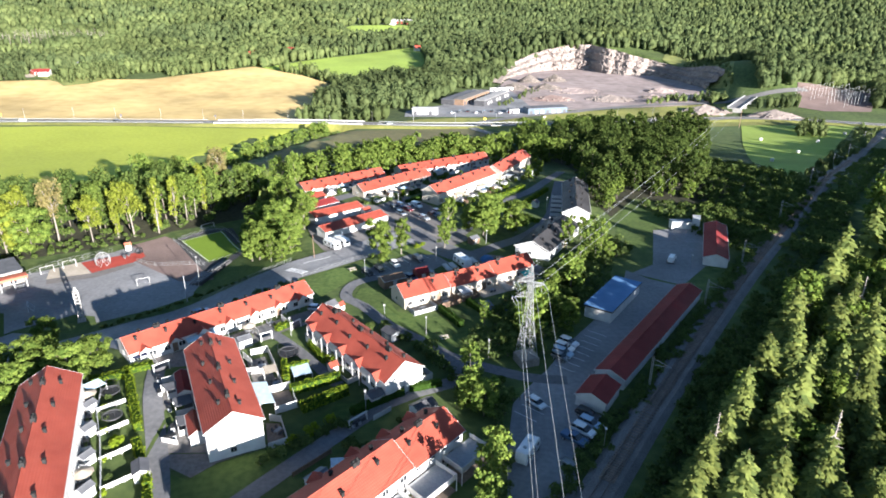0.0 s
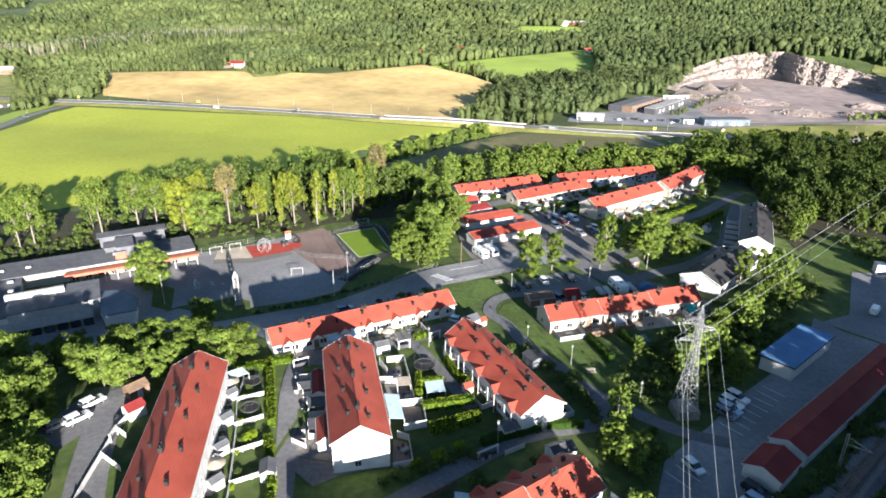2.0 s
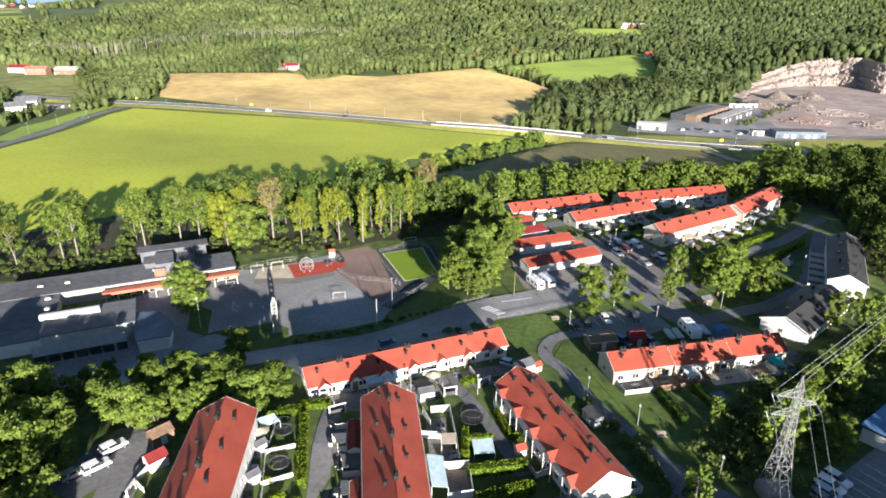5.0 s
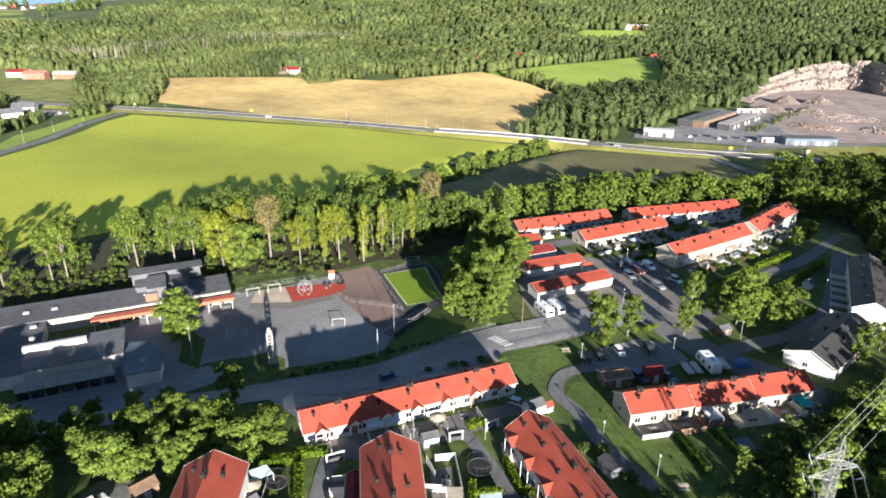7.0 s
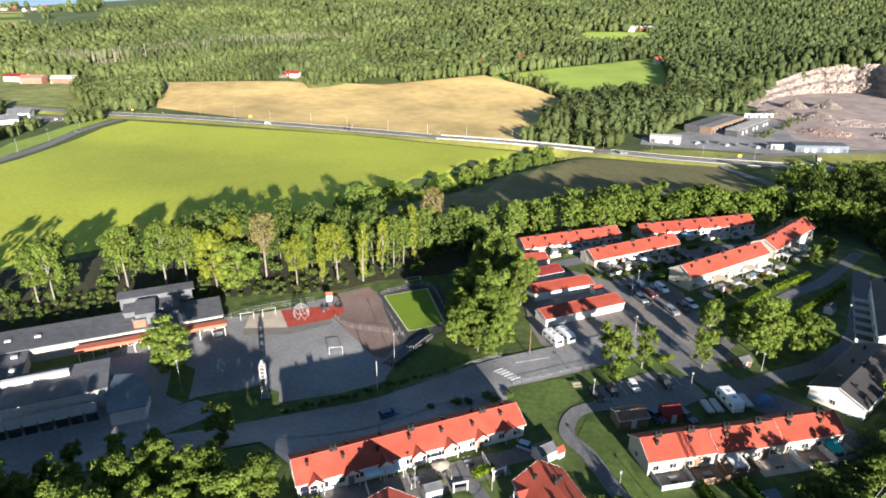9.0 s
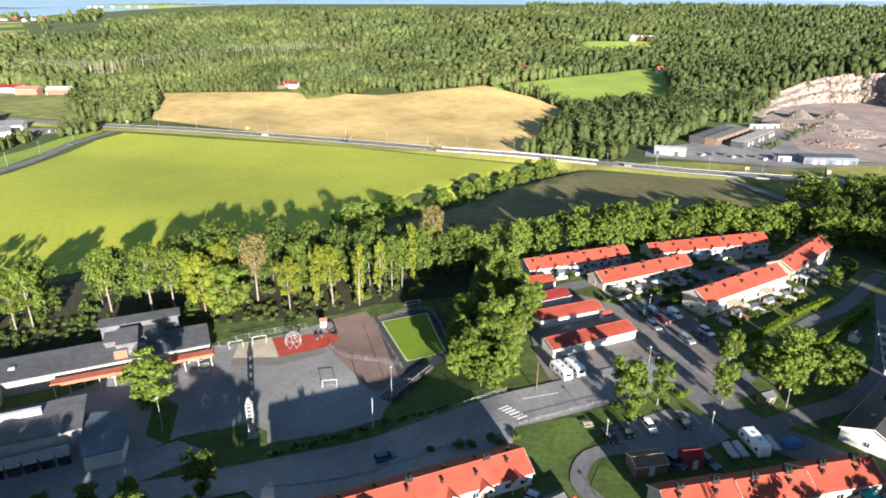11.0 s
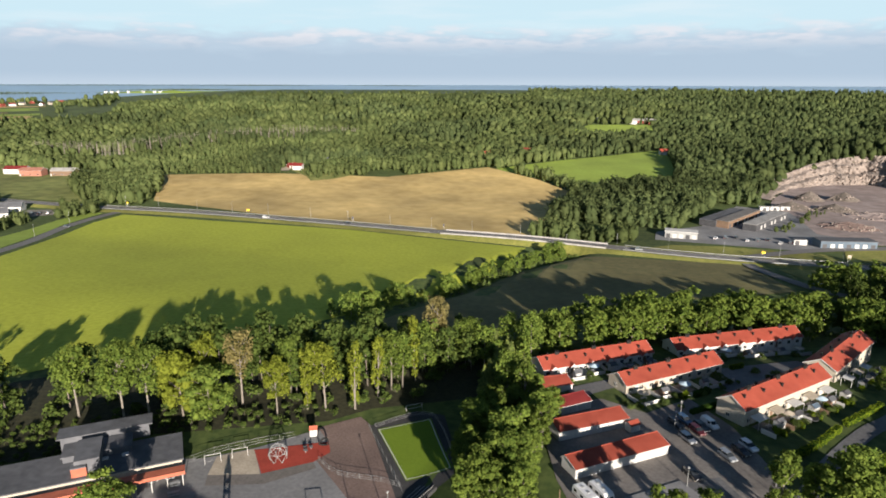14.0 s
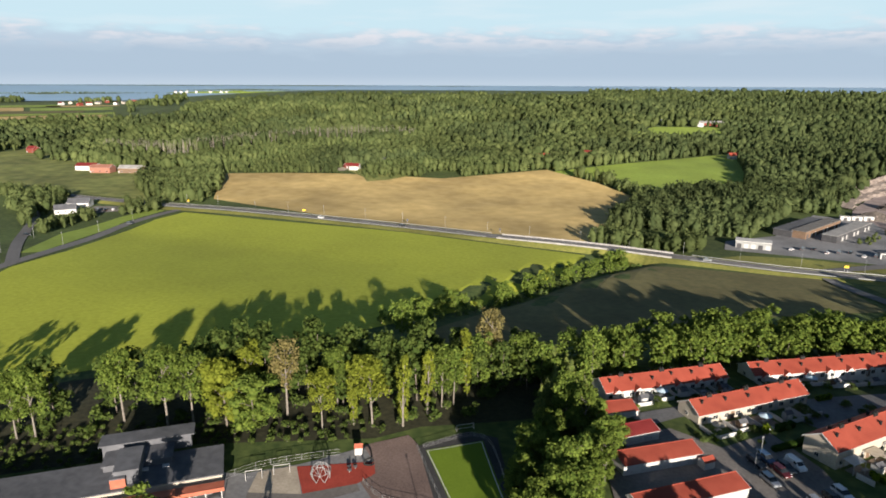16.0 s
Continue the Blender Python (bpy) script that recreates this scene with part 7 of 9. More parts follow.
for k in range(5):
    x, y = -0.4 + 4.7 * k, 227.4 + 5.7 * k
    awning([(x, y + 0.6), (x + 2.6, y + 3.7), (x + 4.6, y + 1.9), (x + 2.0, y - 1.2)], 2.5, "sand" if k % 2 else "wood_white", "pale patio roof of a far terrace", 0.3)
    hedge((x + 5.4, y + 0.6), (x + 8.0, y - 2.0), 0.9, 1.4, seed=30 + k)
    drape("patio", [(x + 0.6, y + 0.4), (x + 3.6, y + 4.0), (x + 7.0, y + 1.2), (x + 4.2, y - 2.4)], M[("paving", "decking", "lawn")[k % 3]], "garden patio of a cream terrace", "patio", 0.12, 3)
    table_set(x + 4.6, y + 1.4, 50, (None, "sand", None, "canvas", None)[k], 0)
    shed(x + 7.0, y + 2.6, 50, 2.2, 1.8, 1.8, 2.3, ("wood_white", "wood_grey", "wood_white", "wood_brown", "wood_white")[k], ("felt", "dark", "felt_blue", "felt", "dark")[k], "small garden shed by a hedge")
    fence([(x + 2.6, y - 1.8), (x + 5.6, y - 4.0)], 1.3, "wood_brown" if k % 2 else "wood_white", "board screen between two gardens")
    plant(("bush_bright", "bush")[k % 2], x + 6.4, y - 1.4, 0.8)
    plant("bush", x + 8.6, y + 0.8, 0.6)
for k in range(3):
    x, y = 26.4 + 3.6 * k, 262.4 + 6.6 * k
    awning([(x, y), (x + 1.7, y + 3.2), (x + 4.0, y + 2.0), (x + 2.3, y - 1.2)], 2.4, ("wood_white", "sand", "wood_white")[k], "pale patio roof of a far house", 0.3)
    shed(x + 5.6, y + 1.6, 60, 2.2, 1.8, 1.8, 2.3, "wood_white", "felt", "white garden shed by a hedge")
    plant("bush_bright", x + 5.0, y - 2.0, 0.9)
trampoline(14.6, 236.4, r=1.7)
hedge((8.5, 216.5), (13.5, 223.0), 1.4, 1.6, seed=40)
hedge((14.0, 223.6), (20.0, 233.0), 1.4, 1.6, seed=41)
hedge((22.0, 236.0), (33.0, 250.0), 1.4, 1.6, seed=42)
hedge((24.0, 217.0), (31.0, 228.0), 1.4, 1.6, seed=43)
hedge((31.6, 229.0), (42.0, 246.0), 1.4, 1.6, seed=44)
hedge((27.0, 212.6), (33.5, 208.0), 1.3, 1.5, seed=45)
shed(34.6, 226.0, 60, 2.6, 2.2, 1.8, 2.6, "wood_white", "felt", "white garden pavilion by a hedge")
shed(10.0, 189.0, 40, 3.0, 2.4, 1.8, 2.4, "wood_brown", "felt", "grey transformer hut by the lane")
for k in range(7):
    x, y = 42.6 + 0.95 * k, 203.5 + 5.2 * k
    fence([(x - 2.2, y + 0.6), (x - 6.0, y + 1.4), (x - 5.4, y + 4.6)], 1.2)

# ---- school ----
def flat_block(parent, pts, z0, z1, walls, roof, name="wing", over=0.35):
    """A flat-roofed block over a plan outline: wall, roof slab with an edge."""
    bm = bmesh.new()
    a = [bm.verts.new((*p, z0)) for p in pts]
    b = [bm.verts.new((*p, z1)) for p in pts]
    bm.faces.new(b)
    for i in range(len(pts)):
        j = (i + 1) % len(pts)
        bm.faces.new((a[i], a[j], b[j], b[i]))
    bmesh.ops.recalc_face_normals(bm, faces=bm.faces[:])
    part("wall", bm, M[walls], parent)
    cx, cy = sum(p[0] for p in pts) / len(pts), sum(p[1] for p in pts) / len(pts)
    bm = bmesh.new()
    out = []
    for x, y in pts:
        d = math.hypot(x - cx, y - cy)
        out.append((x + (x - cx) / d * over, y + (y - cy) / d * over))
    a = [bm.verts.new((*p, z1)) for p in out]
    b = [bm.verts.new((*p, z1 + 0.28)) for p in out]
    bm.faces.new(b), bm.faces.new(a[::-1])
    for i in range(len(pts)):
        j = (i + 1) % len(pts)
        bm.faces.new((a[i], a[j], b[j], b[i]))
    bmesh.ops.recalc_face_normals(bm, faces=bm.faces[:])
    part("roof", bm, M[roof], parent)


SCH = thing("school", pose(-148, 148, -6.0), "low grey flat-roofed school with orange fascia", "school")


def rect(A, d, L, w):
    """Corners of a plan rectangle from A along d, w to its right."""
    n = (d[1], -d[0])
    p = [(A[0], A[1]), (A[0] + d[0] * L, A[1] + d[1] * L), (A[0] + d[0] * L + n[0] * w, A[1] + d[1] * L + n[1] * w), (A[0] + n[0] * w, A[1] + n[1] * w)]
    return [(x + 148, y - 148) for x, y in p]


D = (0.735, 0.678)
flat_block(SCH, rect((-178.0, 138.4), D, 62.5, 12.4), -0.6, 3.7, "cream", "felt")
flat_block(SCH, rect((-170.0, 128.0), D, 17.0, 17.5), -0.6, 3.5, "cream", "felt")
flat_block(SCH, rect((-149.0, 128.2), D, 20.6, 13.2), -0.6, 4.9, "concrete", "felt")
flat_block(SCH, rect((-156.0, 118.8), D, 14.0, 9.0), -0.6, 3.4, "white", "felt")
flat_block(SCH, rect((-151.5, 165.2), D, 14.0, 6.0), 3.9, 5.2, "felt", "felt")
flat_block(SCH, rect((-156.0, 168.5), D, 19.0, 5.0), 3.4, 6.6, "felt", "felt", over=0.8)
flat_block(SCH, rect((-147.5, 165.5), D, 5.0, 9.5), 3.9, 7.0, "felt", "felt", over=0.1)
flat_block(SCH, rect((-142.0, 158.6), D, 3.0, 1.8), 3.7, 6.0, "orange", "felt", over=0.05)
m = pose(0, 0, 0, 0, 0, math.degrees(math.atan2(D[1], D[0])))
base = Vector((-148.6 + 148, 145.6 - 148, 0))
part("fascia", boxes((0, 36.5, -2.7, -2.5, 2.9, 3.75), (0, 36.5, -2.5, 0, 3.5, 3.7)), M["orange"], SCH, "sunlit orange wooden fascia", pose(*base) @ m)
for k in range(12):
    part("post", boxes((0.6 + 3.2 * k, 0.78 + 3.2 * k, -2.6, -2.42, -0.2, 2.9)), M["wood_white"], SCH, "", pose(*base) @ m)
for k in range(10):
    window(SCH, pose(*base) @ m @ pose(2.5 + 3.4 * k, -0.06, 1.6), 1.8, 1.3)
for x, y in ((-166, 141), (-161, 145.5), (-157.5, 136), (-152.5, 131.5), (-144, 161), (-140, 165.5), (-137, 168.5)):
    part("skylight", boxes((-0.7, 0.7, -0.5, 0.5, 3.9, 4.35)), M["wood_white"], SCH, "white roof skylight", pose(x + 148, y - 148, 0) @ m)
part("roof_light", boxes((0, 13.5, 0, 1.3, 5.1, 6.5)), M["white"], SCH, "long white roof light", pose(-146.5 + 148, 124.2 - 148, 0) @ m)
hall = pose(-138.4 + 148, 114.3 - 148, 0) @ m
for k in range(7):
    part("facade_panel", boxes((0.3 + 2.9 * k, 2.9 + 2.9 * k, -0.1, 0.0, 2.2, 4.7)), M["wood_grey"], SCH, "", hall @ pose(0, -0.02, 0))
    part("bay_door", boxes((0.45 + 2.9 * k, 2.75 + 2.9 * k, -0.06, 0.0, 0.0, 2.1)), M["glass"], SCH, "", hall @ pose(0, -0.02, 0))
can = thing("canopy_building", pose(-122, 134, -6.0), "pavilion with blue-grey faceted roof beside the school", "pavilion")
flat_block(can, [(-9.3, 3.0), (2.9, -6.8), (8.2, -2.2), (4.4, 3.0), (-2.4, 6.3)][::-1], -0.5, 3.5, "white", "felt_blue", over=0.6)
for k in range(2):
    part("roller_door", boxes((0, 3.4, -0.1, 0, 0.1, 2.6)), M["wood_white"], can, "", pose(0, 0, 0) @ pose((3.3, 5.9)[k], (-6.6, -4.3)[k], 0, 0, 0, 41) @ pose(-0.5, -0.15, 0))

# ---- yard ----
def pole(x, y, h, material="steel", head=True, label="tall steel lamp post", name="street_lamp", r=0.07):
    g = thing(name, pose(x, y, gz(x, y)), label, "lamp post", "lamp posts")
    bm = bmesh.new()
    tube(bm, ((0, 0, -0.2), (0, 0, h)), (r * 1.3, r * 0.8), 6)
    part("pole", bm, M[material], g)
    if head:
        bm = boxes((-0.18, 0.18, -0.32, 0.32, h, h + 0.14))
        part("lamp_head", bm, M["wood_white"], g, "white lamp head")
    return g


for x, y in ((-71.3, 170.4), (-113.6, 142.5)):
    pole(x, y, 8.5)
pole(-70.5, 158.4, 8.0, "wood_grey", False, "plain grey wooden pole on the bank", "utility_pole", 0.1)
pole(-38.2, 176.0, 7.5, "wood_brown", False, "brown wooden pole by the street", "utility_pole", 0.1)
for x, y in ((-21.6, 164.0), (-1.7, 173.8), (-14.9, 196.6), (-17.5, 220.4), (-16.2, 226.4), (38.3, 222.4), (-3.6, 130.6), (10.3, 120.5), (-13.8, 136.8), (71.8, 168.6), (-35.0, 130.0), (28.5, 90.5), (-48.0, 126.0), (27.0, 118.6), (14.0, 188.0), (-14.4, 101.4), (2.0, 200.0)):
    pole(x, y, 4.6)

TOW = thing("tower", pose(-94.1, 147.6, -6.0, 0, 0, 30), "slender pale concrete lattice tower", "tower")
for sx in (-0.55, 0.55):
    for sy in (-0.55, 0.55):
        part("column", boxes((sx - 0.14, sx + 0.14, sy - 0.14, sy + 0.14, -0.3, 8.6)), M["concrete"], TOW)
for k in range(9):
    part("panel", boxes((-0.62, 0.62, -0.62, 0.62, 0.5 + k * 0.95, 0.72 + k * 0.95)), M["concrete"], TOW)
for k in range(3):
    part("cap", boxes((-0.45 + 0.1 * k, 0.45 - 0.1 * k, -0.45 + 0.1 * k, 0.45 - 0.1 * k, 8.6 + 0.4 * k, 9.0 + 0.4 * k)), M["concrete"], TOW)
part("foot", boxes((-1.0, 1.0, -1.0, 1.0, -0.3, 0.35)), M["concrete"], TOW)
drape("lawn", [(-102, 142), (-92, 141), (-89.5, 146), (-92, 150), (-98, 151), (-102, 147)], M["lawn"], "grass island round the tower", "lawn", 0.09, 4)
drape("lawn", [(-116, 140), (-109, 139), (-117, 151.5), (-125, 153)], M["lawn"], "grass island with a tree", "lawn", 0.09, 4)
drape("verge", [(-88.6, 143.5), (-87, 141.6), (-76.8, 150.4), (-66.7, 159.6), (-56.2, 164.3), (-57.5, 168), (-68.4, 164), (-78.6, 154)], M["ground"], "grassy bank with low bushes along the street", "verge", 0.16, 4)
for k, (x, y) in enumerate(curve([(-87, 143), (-77.6, 152), (-67.4, 161.4), (-56.5, 165.8)], 1.25)):
    plant("bush", x + 0.5 * math.sin(k * 2.1), y + 0.5 * math.cos(k * 1.3), 0.38 + 0.10 * math.sin(k * 1.7))
for x, y, s in ((-48.9, 152.7, 0.7), (-46.5, 153.6, 0.6), (-41.5, 155.3, 0.9), (-43.4, 156.0, 0.7), (-54.4, 151.0, 0.5), (-38.5, 158.0, 0.6)):
    plant("bush", x, y, s)

# climbing net, goals, benches, hut
CL = thing("climbing_frame", pose(-106.3, 184.0, -5.9), "large pale climbing net frame on red rubber", "climbing frame")
top, ring = (0, 0, 4.4), [(2.5 * math.cos(k * 1.0472), 2.5 * math.sin(k * 1.0472), 2.2) for k in range(6)]
foot = [(1.9 * math.cos(k * 1.0472 + 0.52), 1.9 * math.sin(k * 1.0472 + 0.52), 0) for k in range(6)]
crown = [(1.4 * math.cos(k * 1.0472 + 0.52), 1.4 * math.sin(k * 1.0472 + 0.52), 3.7) for k in range(6)]
for k in range(6):
    j = (k + 1) % 6
    for a, b in ((ring[k], ring[j]), (ring[k], crown[k]), (ring[j], crown[k]), (crown[k], crown[j]), (crown[k], top), (foot[k], ring[k]), (foot[k], ring[j])):
        part("bar", rod((a, b), r=0.07), M["steel"], CL)


def goal(x, y, turn, w=3.0, h=2.0, d=1.2, label="white tubular football goal", s="wood_white"):
    g = thing("goal", pose(x, y, gz(x, y), 0, 0, turn), label, "goal", "goals")
    for a, b in (((-w / 2, 0, 0), (-w / 2, 0, h)), ((w / 2, 0, 0), (w / 2, 0, h)), ((-w / 2, 0, h), (w / 2, 0, h)), ((-w / 2, 0, h), (-w / 2, d, 0)), ((w / 2, 0, h), (w / 2, d, 0)), ((-w / 2, d, 0), (w / 2, d, 0))):
        part("bar", rod((a, b), r=0.07), M[s], g)


goal(-120.0, 177.4, 40, 3.6, 2.4)
goal(-115.6, 181.8, 40, 3.6, 2.4)
goal(-87.4, 169.5, 30, 3.4, 2.2)
goal(-84.8, 217.4, 40, 4.6, 1.8)
goal(-111.6, 153.6, -60, 3.2, 2.0)
for x, y in ((-122.4, 167.4), (-120.2, 164.6)):
    g = thing("picnic_table", pose(x, y, gz(x, y), 0, 0, 42), "grey wooden picnic table with benches", "table", "picnic tables")
    part("tabletop", boxes(*[(-1.2, 1.2, -0.4 + 0.2 * k, -0.22 + 0.2 * k, 0.72, 0.77) for k in range(4)]), M["wood_grey"], g)
    for sy in (-0.75, 0.75):
        part("bench", boxes((-1.2, 1.2, sy - 0.15, sy + 0.15, 0.42, 0.47)), M["wood_grey"], g)
    for sx in (-0.9, 0.9):
        part("leg", boxes((sx - 0.05, sx + 0.05, -0.8, 0.8, 0.36, 0.42), (sx - 0.05, sx + 0.05, -0.3, -0.2, 0, 0.72), (sx - 0.05, sx + 0.05, 0.2, 0.3, 0, 0.72)), M["wood_grey"], g)
for x, y, t in ((-25.7, 167.2, 30), (0.6, 129.0, 20), (-13.0, 200.0, 30)):
    g = thing("picnic_table", pose(x, y, gz(x, y), 0, 0, t), "pale wooden picnic table on grass", "table", "picnic tables")
    part("tabletop", boxes(*[(-1.0, 1.0, -0.4 + 0.2 * k, -0.22 + 0.2 * k, 0.72, 0.77) for k in range(4)]), M["sand"], g)
    for sy in (-0.75, 0.75):
        part("bench", boxes((-1.0, 1.0, sy - 0.15, sy + 0.15, 0.42, 0.47)), M["sand"], g)
    for sx in (-0.7, 0.7):
        part("leg", boxes((sx - 0.05, sx + 0.05, -0.8, 0.8, 0.36, 0.42), (sx - 0.05, sx + 0.05, -0.3, -0.2, 0, 0.72), (sx - 0.05, sx + 0.05, 0.2, 0.3, 0, 0.72)), M["wood_grey"], g)
shed(-104.2, 196.6, 30, 1.8, 1.6, 2.0, 2.5, "white", "orange", "small white hut with orange roof on the yard")
g = thing("play_ring", pose(-98.9, 192.6, -5.9, 0, 0, 30), "black tyre swing ring on rubber", "play equipment")
bm = bmesh.new()
tube(bm, [(1.1 * math.cos(k * 0.5236), 0.5 * math.sin(k * 0.9), 1.2 + 1.0 * math.sin(k * 0.5236)) for k in range(13)], [0.22] * 13, 6)
part("ring", bm, M["tyre"], g)
for k, (x, y) in enumerate(((-102.6, 190.0), (-101.4, 190.6), (-101.8, 188.8))):
    g = thing("spring_toy", pose(x, y, -5.9), "small dark spring toy on red rubber", "play equipment", "spring toys")
    part("body", boxes((-0.5, 0.5, -0.15, 0.15, 0.45, 0.9), (0.3, 0.5, -0.1, 0.1, 0.9, 1.25)), M["dark"], g)
    part("spring", rod(((0, 0, 0), (0, 0, 0.45)), r=0.1), M["steel"], g)


def mesh_fence(pts, h, label, gap=2.5, name="wire_fence"):
    x0, y0 = pts[0]
    g = thing(name, pose(x0, y0, 0), label, "fence", "wire fences")
    line = curve(pts, gap)
    for a, b in zip(line, line[1:]):
        za, zb = gz(*a), gz(*b)
        part("post", rod(((a[0] - x0, a[1] - y0, za - 0.1), (a[0] - x0, a[1] - y0, za + h)), r=0.05), M["steel"], g)
        for q in (0.1, 0.5, 1.0):
            part("rail", rod(((a[0] - x0, a[1] - y0, za + h * q), (b[0] - x0, b[1] - y0, zb + h * q)), r=0.03), M["steel"], g)


mesh_fence([(-126.5, 173.5), (-122.5, 181.0), (-115.0, 188.4), (-108.0, 194.0)], 1.6, "galvanised wire fence behind the goals", 3.0)
mesh_fence([(-97.0, 187.0), (-90.0, 183.5), (-79.5, 184.5), (-74.4, 184.0)], 1.2, "low steel rail round the ball court", 2.5)
mesh_fence([(-92.3, 204.6), (-73.5, 182.6)], 1.2, "dark fence along the pitch", 3.0)
mesh_fence([(-91.0, 205.5), (-79.0, 216.0), (-64.2, 193.5)], 1.1, "low fence round the pitch", 3.0)
mesh_fence([(-66.0, 157.5), (-50.0, 169.5), (-44.5, 174.0)], 1.0, "steel hand rail on the street bank", 3.0)
mesh_fence([(-39.0, 162.6), (-28.0, 172.4), (-20.0, 179.0)], 1.0, "wooden rail between lawn and street", 2.2)
for k in range(4):
    for q in range(2):
        x, y = -73.0 + 1.15 * k + 2.1 * q, 173.2 - 0.25 * k + 8.4 * q
        g = thing("seating_step", pose(x, y, gz(x, y), 0, 0, 76), "pale concrete seating step with dark board on the bank", "seat", "seating steps")
        part("step", boxes((-4.0, 4.0, -0.36, 0.36, -0.6, 0.2 + 0.3 * k)), M["asphalt_new"], g, "dark tread")
        part("edge", boxes((-4.0, 4.0, 0.36, 0.56, -0.6, 0.26 + 0.3 * k)), M["concrete"], g, "pale concrete edge")
bm = bmesh.new()
c = [(-89.4, 204.4), (-78.9, 213.9), (-66.0, 193.5), (-74.3, 187.0)]
for i in range(4):
    strip("", [c[i], c[(i + 1) % 4]], 0.18, None, "", "", 0.19, 4.0, None, 2, 0, 0, bm)
setting("pitch_marking", bm, M["paint"], "white lines of the small pitch", "marking")
bm = bmesh.new()
for k in range(6):
    x, y = -44.3 + 0.92 * k, 167.2 - 0.78 * k + 0.35 * k
    strip("", [(x - 0.2, y - 1.0 + 0.1), (x + 1.5, y + 1.0)], 0.55, None, "", "", 0.31, 1.0, None, 2, 0, 0, bm)
strip("", [(-40.5, 171.6), (-33.5, 176.6)], 0.25, None, "", "", 0.31, 2, None, 2, 0, 0, bm)
setting("zebra_crossing", bm, M["paint"], "white zebra crossing on the street", "marking")
bm = bmesh.new()
for k in range(8):
    x, y = 24.6 + 1.45 * k, 117.8 + 2.15 * k
    strip("", [(x, y), (x + 3.6, y - 2.9)], 0.12, None, "", "", 0.12, 2, None, 2, 0, 0, bm)
for k in range(7):
    x, y = -22.6 + 2.75 * k, 167.4 + 2.0 * k
    strip("", [(x, y), (x + 2.6, y - 4.0)], 0.12, None, "", "", 0.14, 2, None, 2, 0, 0, bm)
for k in range(3):
    x, y = 14.0 + 1.7 * k, 101.5 + 2.2 * k
    strip("", [(x, y), (x + 3.8, y - 3.3)], 0.12, None, "", "", 0.12, 2, None, 2, 0, 0, bm)
setting("parking_marking", bm, M["paint"], "white parking bay lines", "marking")
plant("oak", -122.6, 149.6, 0.98)
for x, y, s in ((-90.6, 127.4, 0.78), (-101.5, 121.5, 0.6), (-108.0, 118.0, 0.6), (-114.4, 113.5, 0.55)):
    plant("lime", x, y, s)
for kind, x, y, s in (("oak", 13.5, 195.0, 1.05), ("oak", 17.0, 203.0, 0.9), ("oak", 24.5, 199.0, 1.0), ("lime", 9.0, 200.0, 0.9), ("birch", 2.0, 193.5, 1.25), ("birch", 0.9, 184.6, 0.85), ("lime", -18.2, 174.6, 1.15), ("birch", -12.4, 179.6, 0.95),
                      ("lime", -62.8, 191.5, 0.75), ("bush_bright", -7.5, 184.0, 1.0), ("bush_bright", -6.0, 186.0, 0.8), ("oak", -50.0, 186.0, 0.95), ("lime", -46.0, 180.0, 0.85), ("oak", -52.5, 196.0, 0.95), ("birch", -50.0, 207.5, 1.05), ("lime", -47.6, 174.5, 0.6),
                      ("birch", -46.4, 202.0, 1.0), ("spruce", -64.0, 214.0, 0.8), ("birch", -55.0, 222.0, 1.1), ("lime", 36.0, 262.0, 0.7), ("lime", 41.0, 270.0, 0.8), ("birch", 45.0, 193.0, 0.7), ("cypress", -15.0, 236.0, 1.6), ("birch", 38.5, 183.5, 0.9)):
    plant(kind, x, y, s)
for x, y, s in ((30, 133, 0.7), (35, 158, 0.8), (29, 152, 0.75), (42, 172, 0.7), (8, 100, 0.75), (5, 104, 0.6), (26, 137, 0.6), (50, 176, 0.6)):
    plant("lime", x, y, s)
for x, y, s in ((-92.5, 74.5, 0.92), (-97.5, 80.5, 1.0), (-88.0, 65.0, 0.9), (-99.0, 66.5, 0.9), (-86.6, 72.6, 0.55)):
    plant("oak", x, y, s, "broad trees by the drive")

# ---- railway ----
RAIL = [(-30, -4), (-10, 27), (10, 57), (27.1, 82.5), (41.3, 103.3), (62.9, 133.5), (90.3, 170.6), (122, 211), (151, 248), (204, 316), (256, 382), (306, 440), (370, 510)]
strip("railway_bed", RAIL, 4.4, M["ballast"], "grey stone ballast bed of a single railway track", "railway", 0.55, 3.0, None, 5, 1.9)
TRK = thing("railway_track", pose(27, 82, 0), "single railway track with rusty rails on sleepers", "railway")
for off in (-0.75, 0.75):
    bm = bmesh.new()
    strip("", RAIL, 0.11, None, "", "", 0.86, 3.0, None, 2, 0, off, bm)
    for v in bm.verts:
        v.co -= Vector((27, 82, 0))
    got = bmesh.ops.extrude_face_region(bm, geom=bm.faces[:])
    for v in got["geom"]:
        if isinstance(v, bmesh.types.BMVert):
            v.co.z -= 0.18
    bmesh.ops.recalc_face_normals(bm, faces=bm.faces[:])
    part("rail", bm, M["rail"], TRK)
line = curve(RAIL[3:], 0.75)
far = bmesh.new()
for i, (a, b) in enumerate(zip(line, line[1:])):
    ang = math.degrees(math.atan2(b[1] - a[1], b[0] - a[0]))
    m = pose(a[0] - 27, a[1] - 82, gz(*a) + 0.55, 0, 0, ang)
    if i < 190:
        part("sleeper", shared("sleeper", lambda: boxes((-0.13, 0.13, -1.3, 1.3, 0.0, 0.14)), M["decking"]), None, TRK, "", m)
    elif i < 420:
        box(far, -0.13, 0.13, -1.3, 1.3, 0.0, 0.14, m)
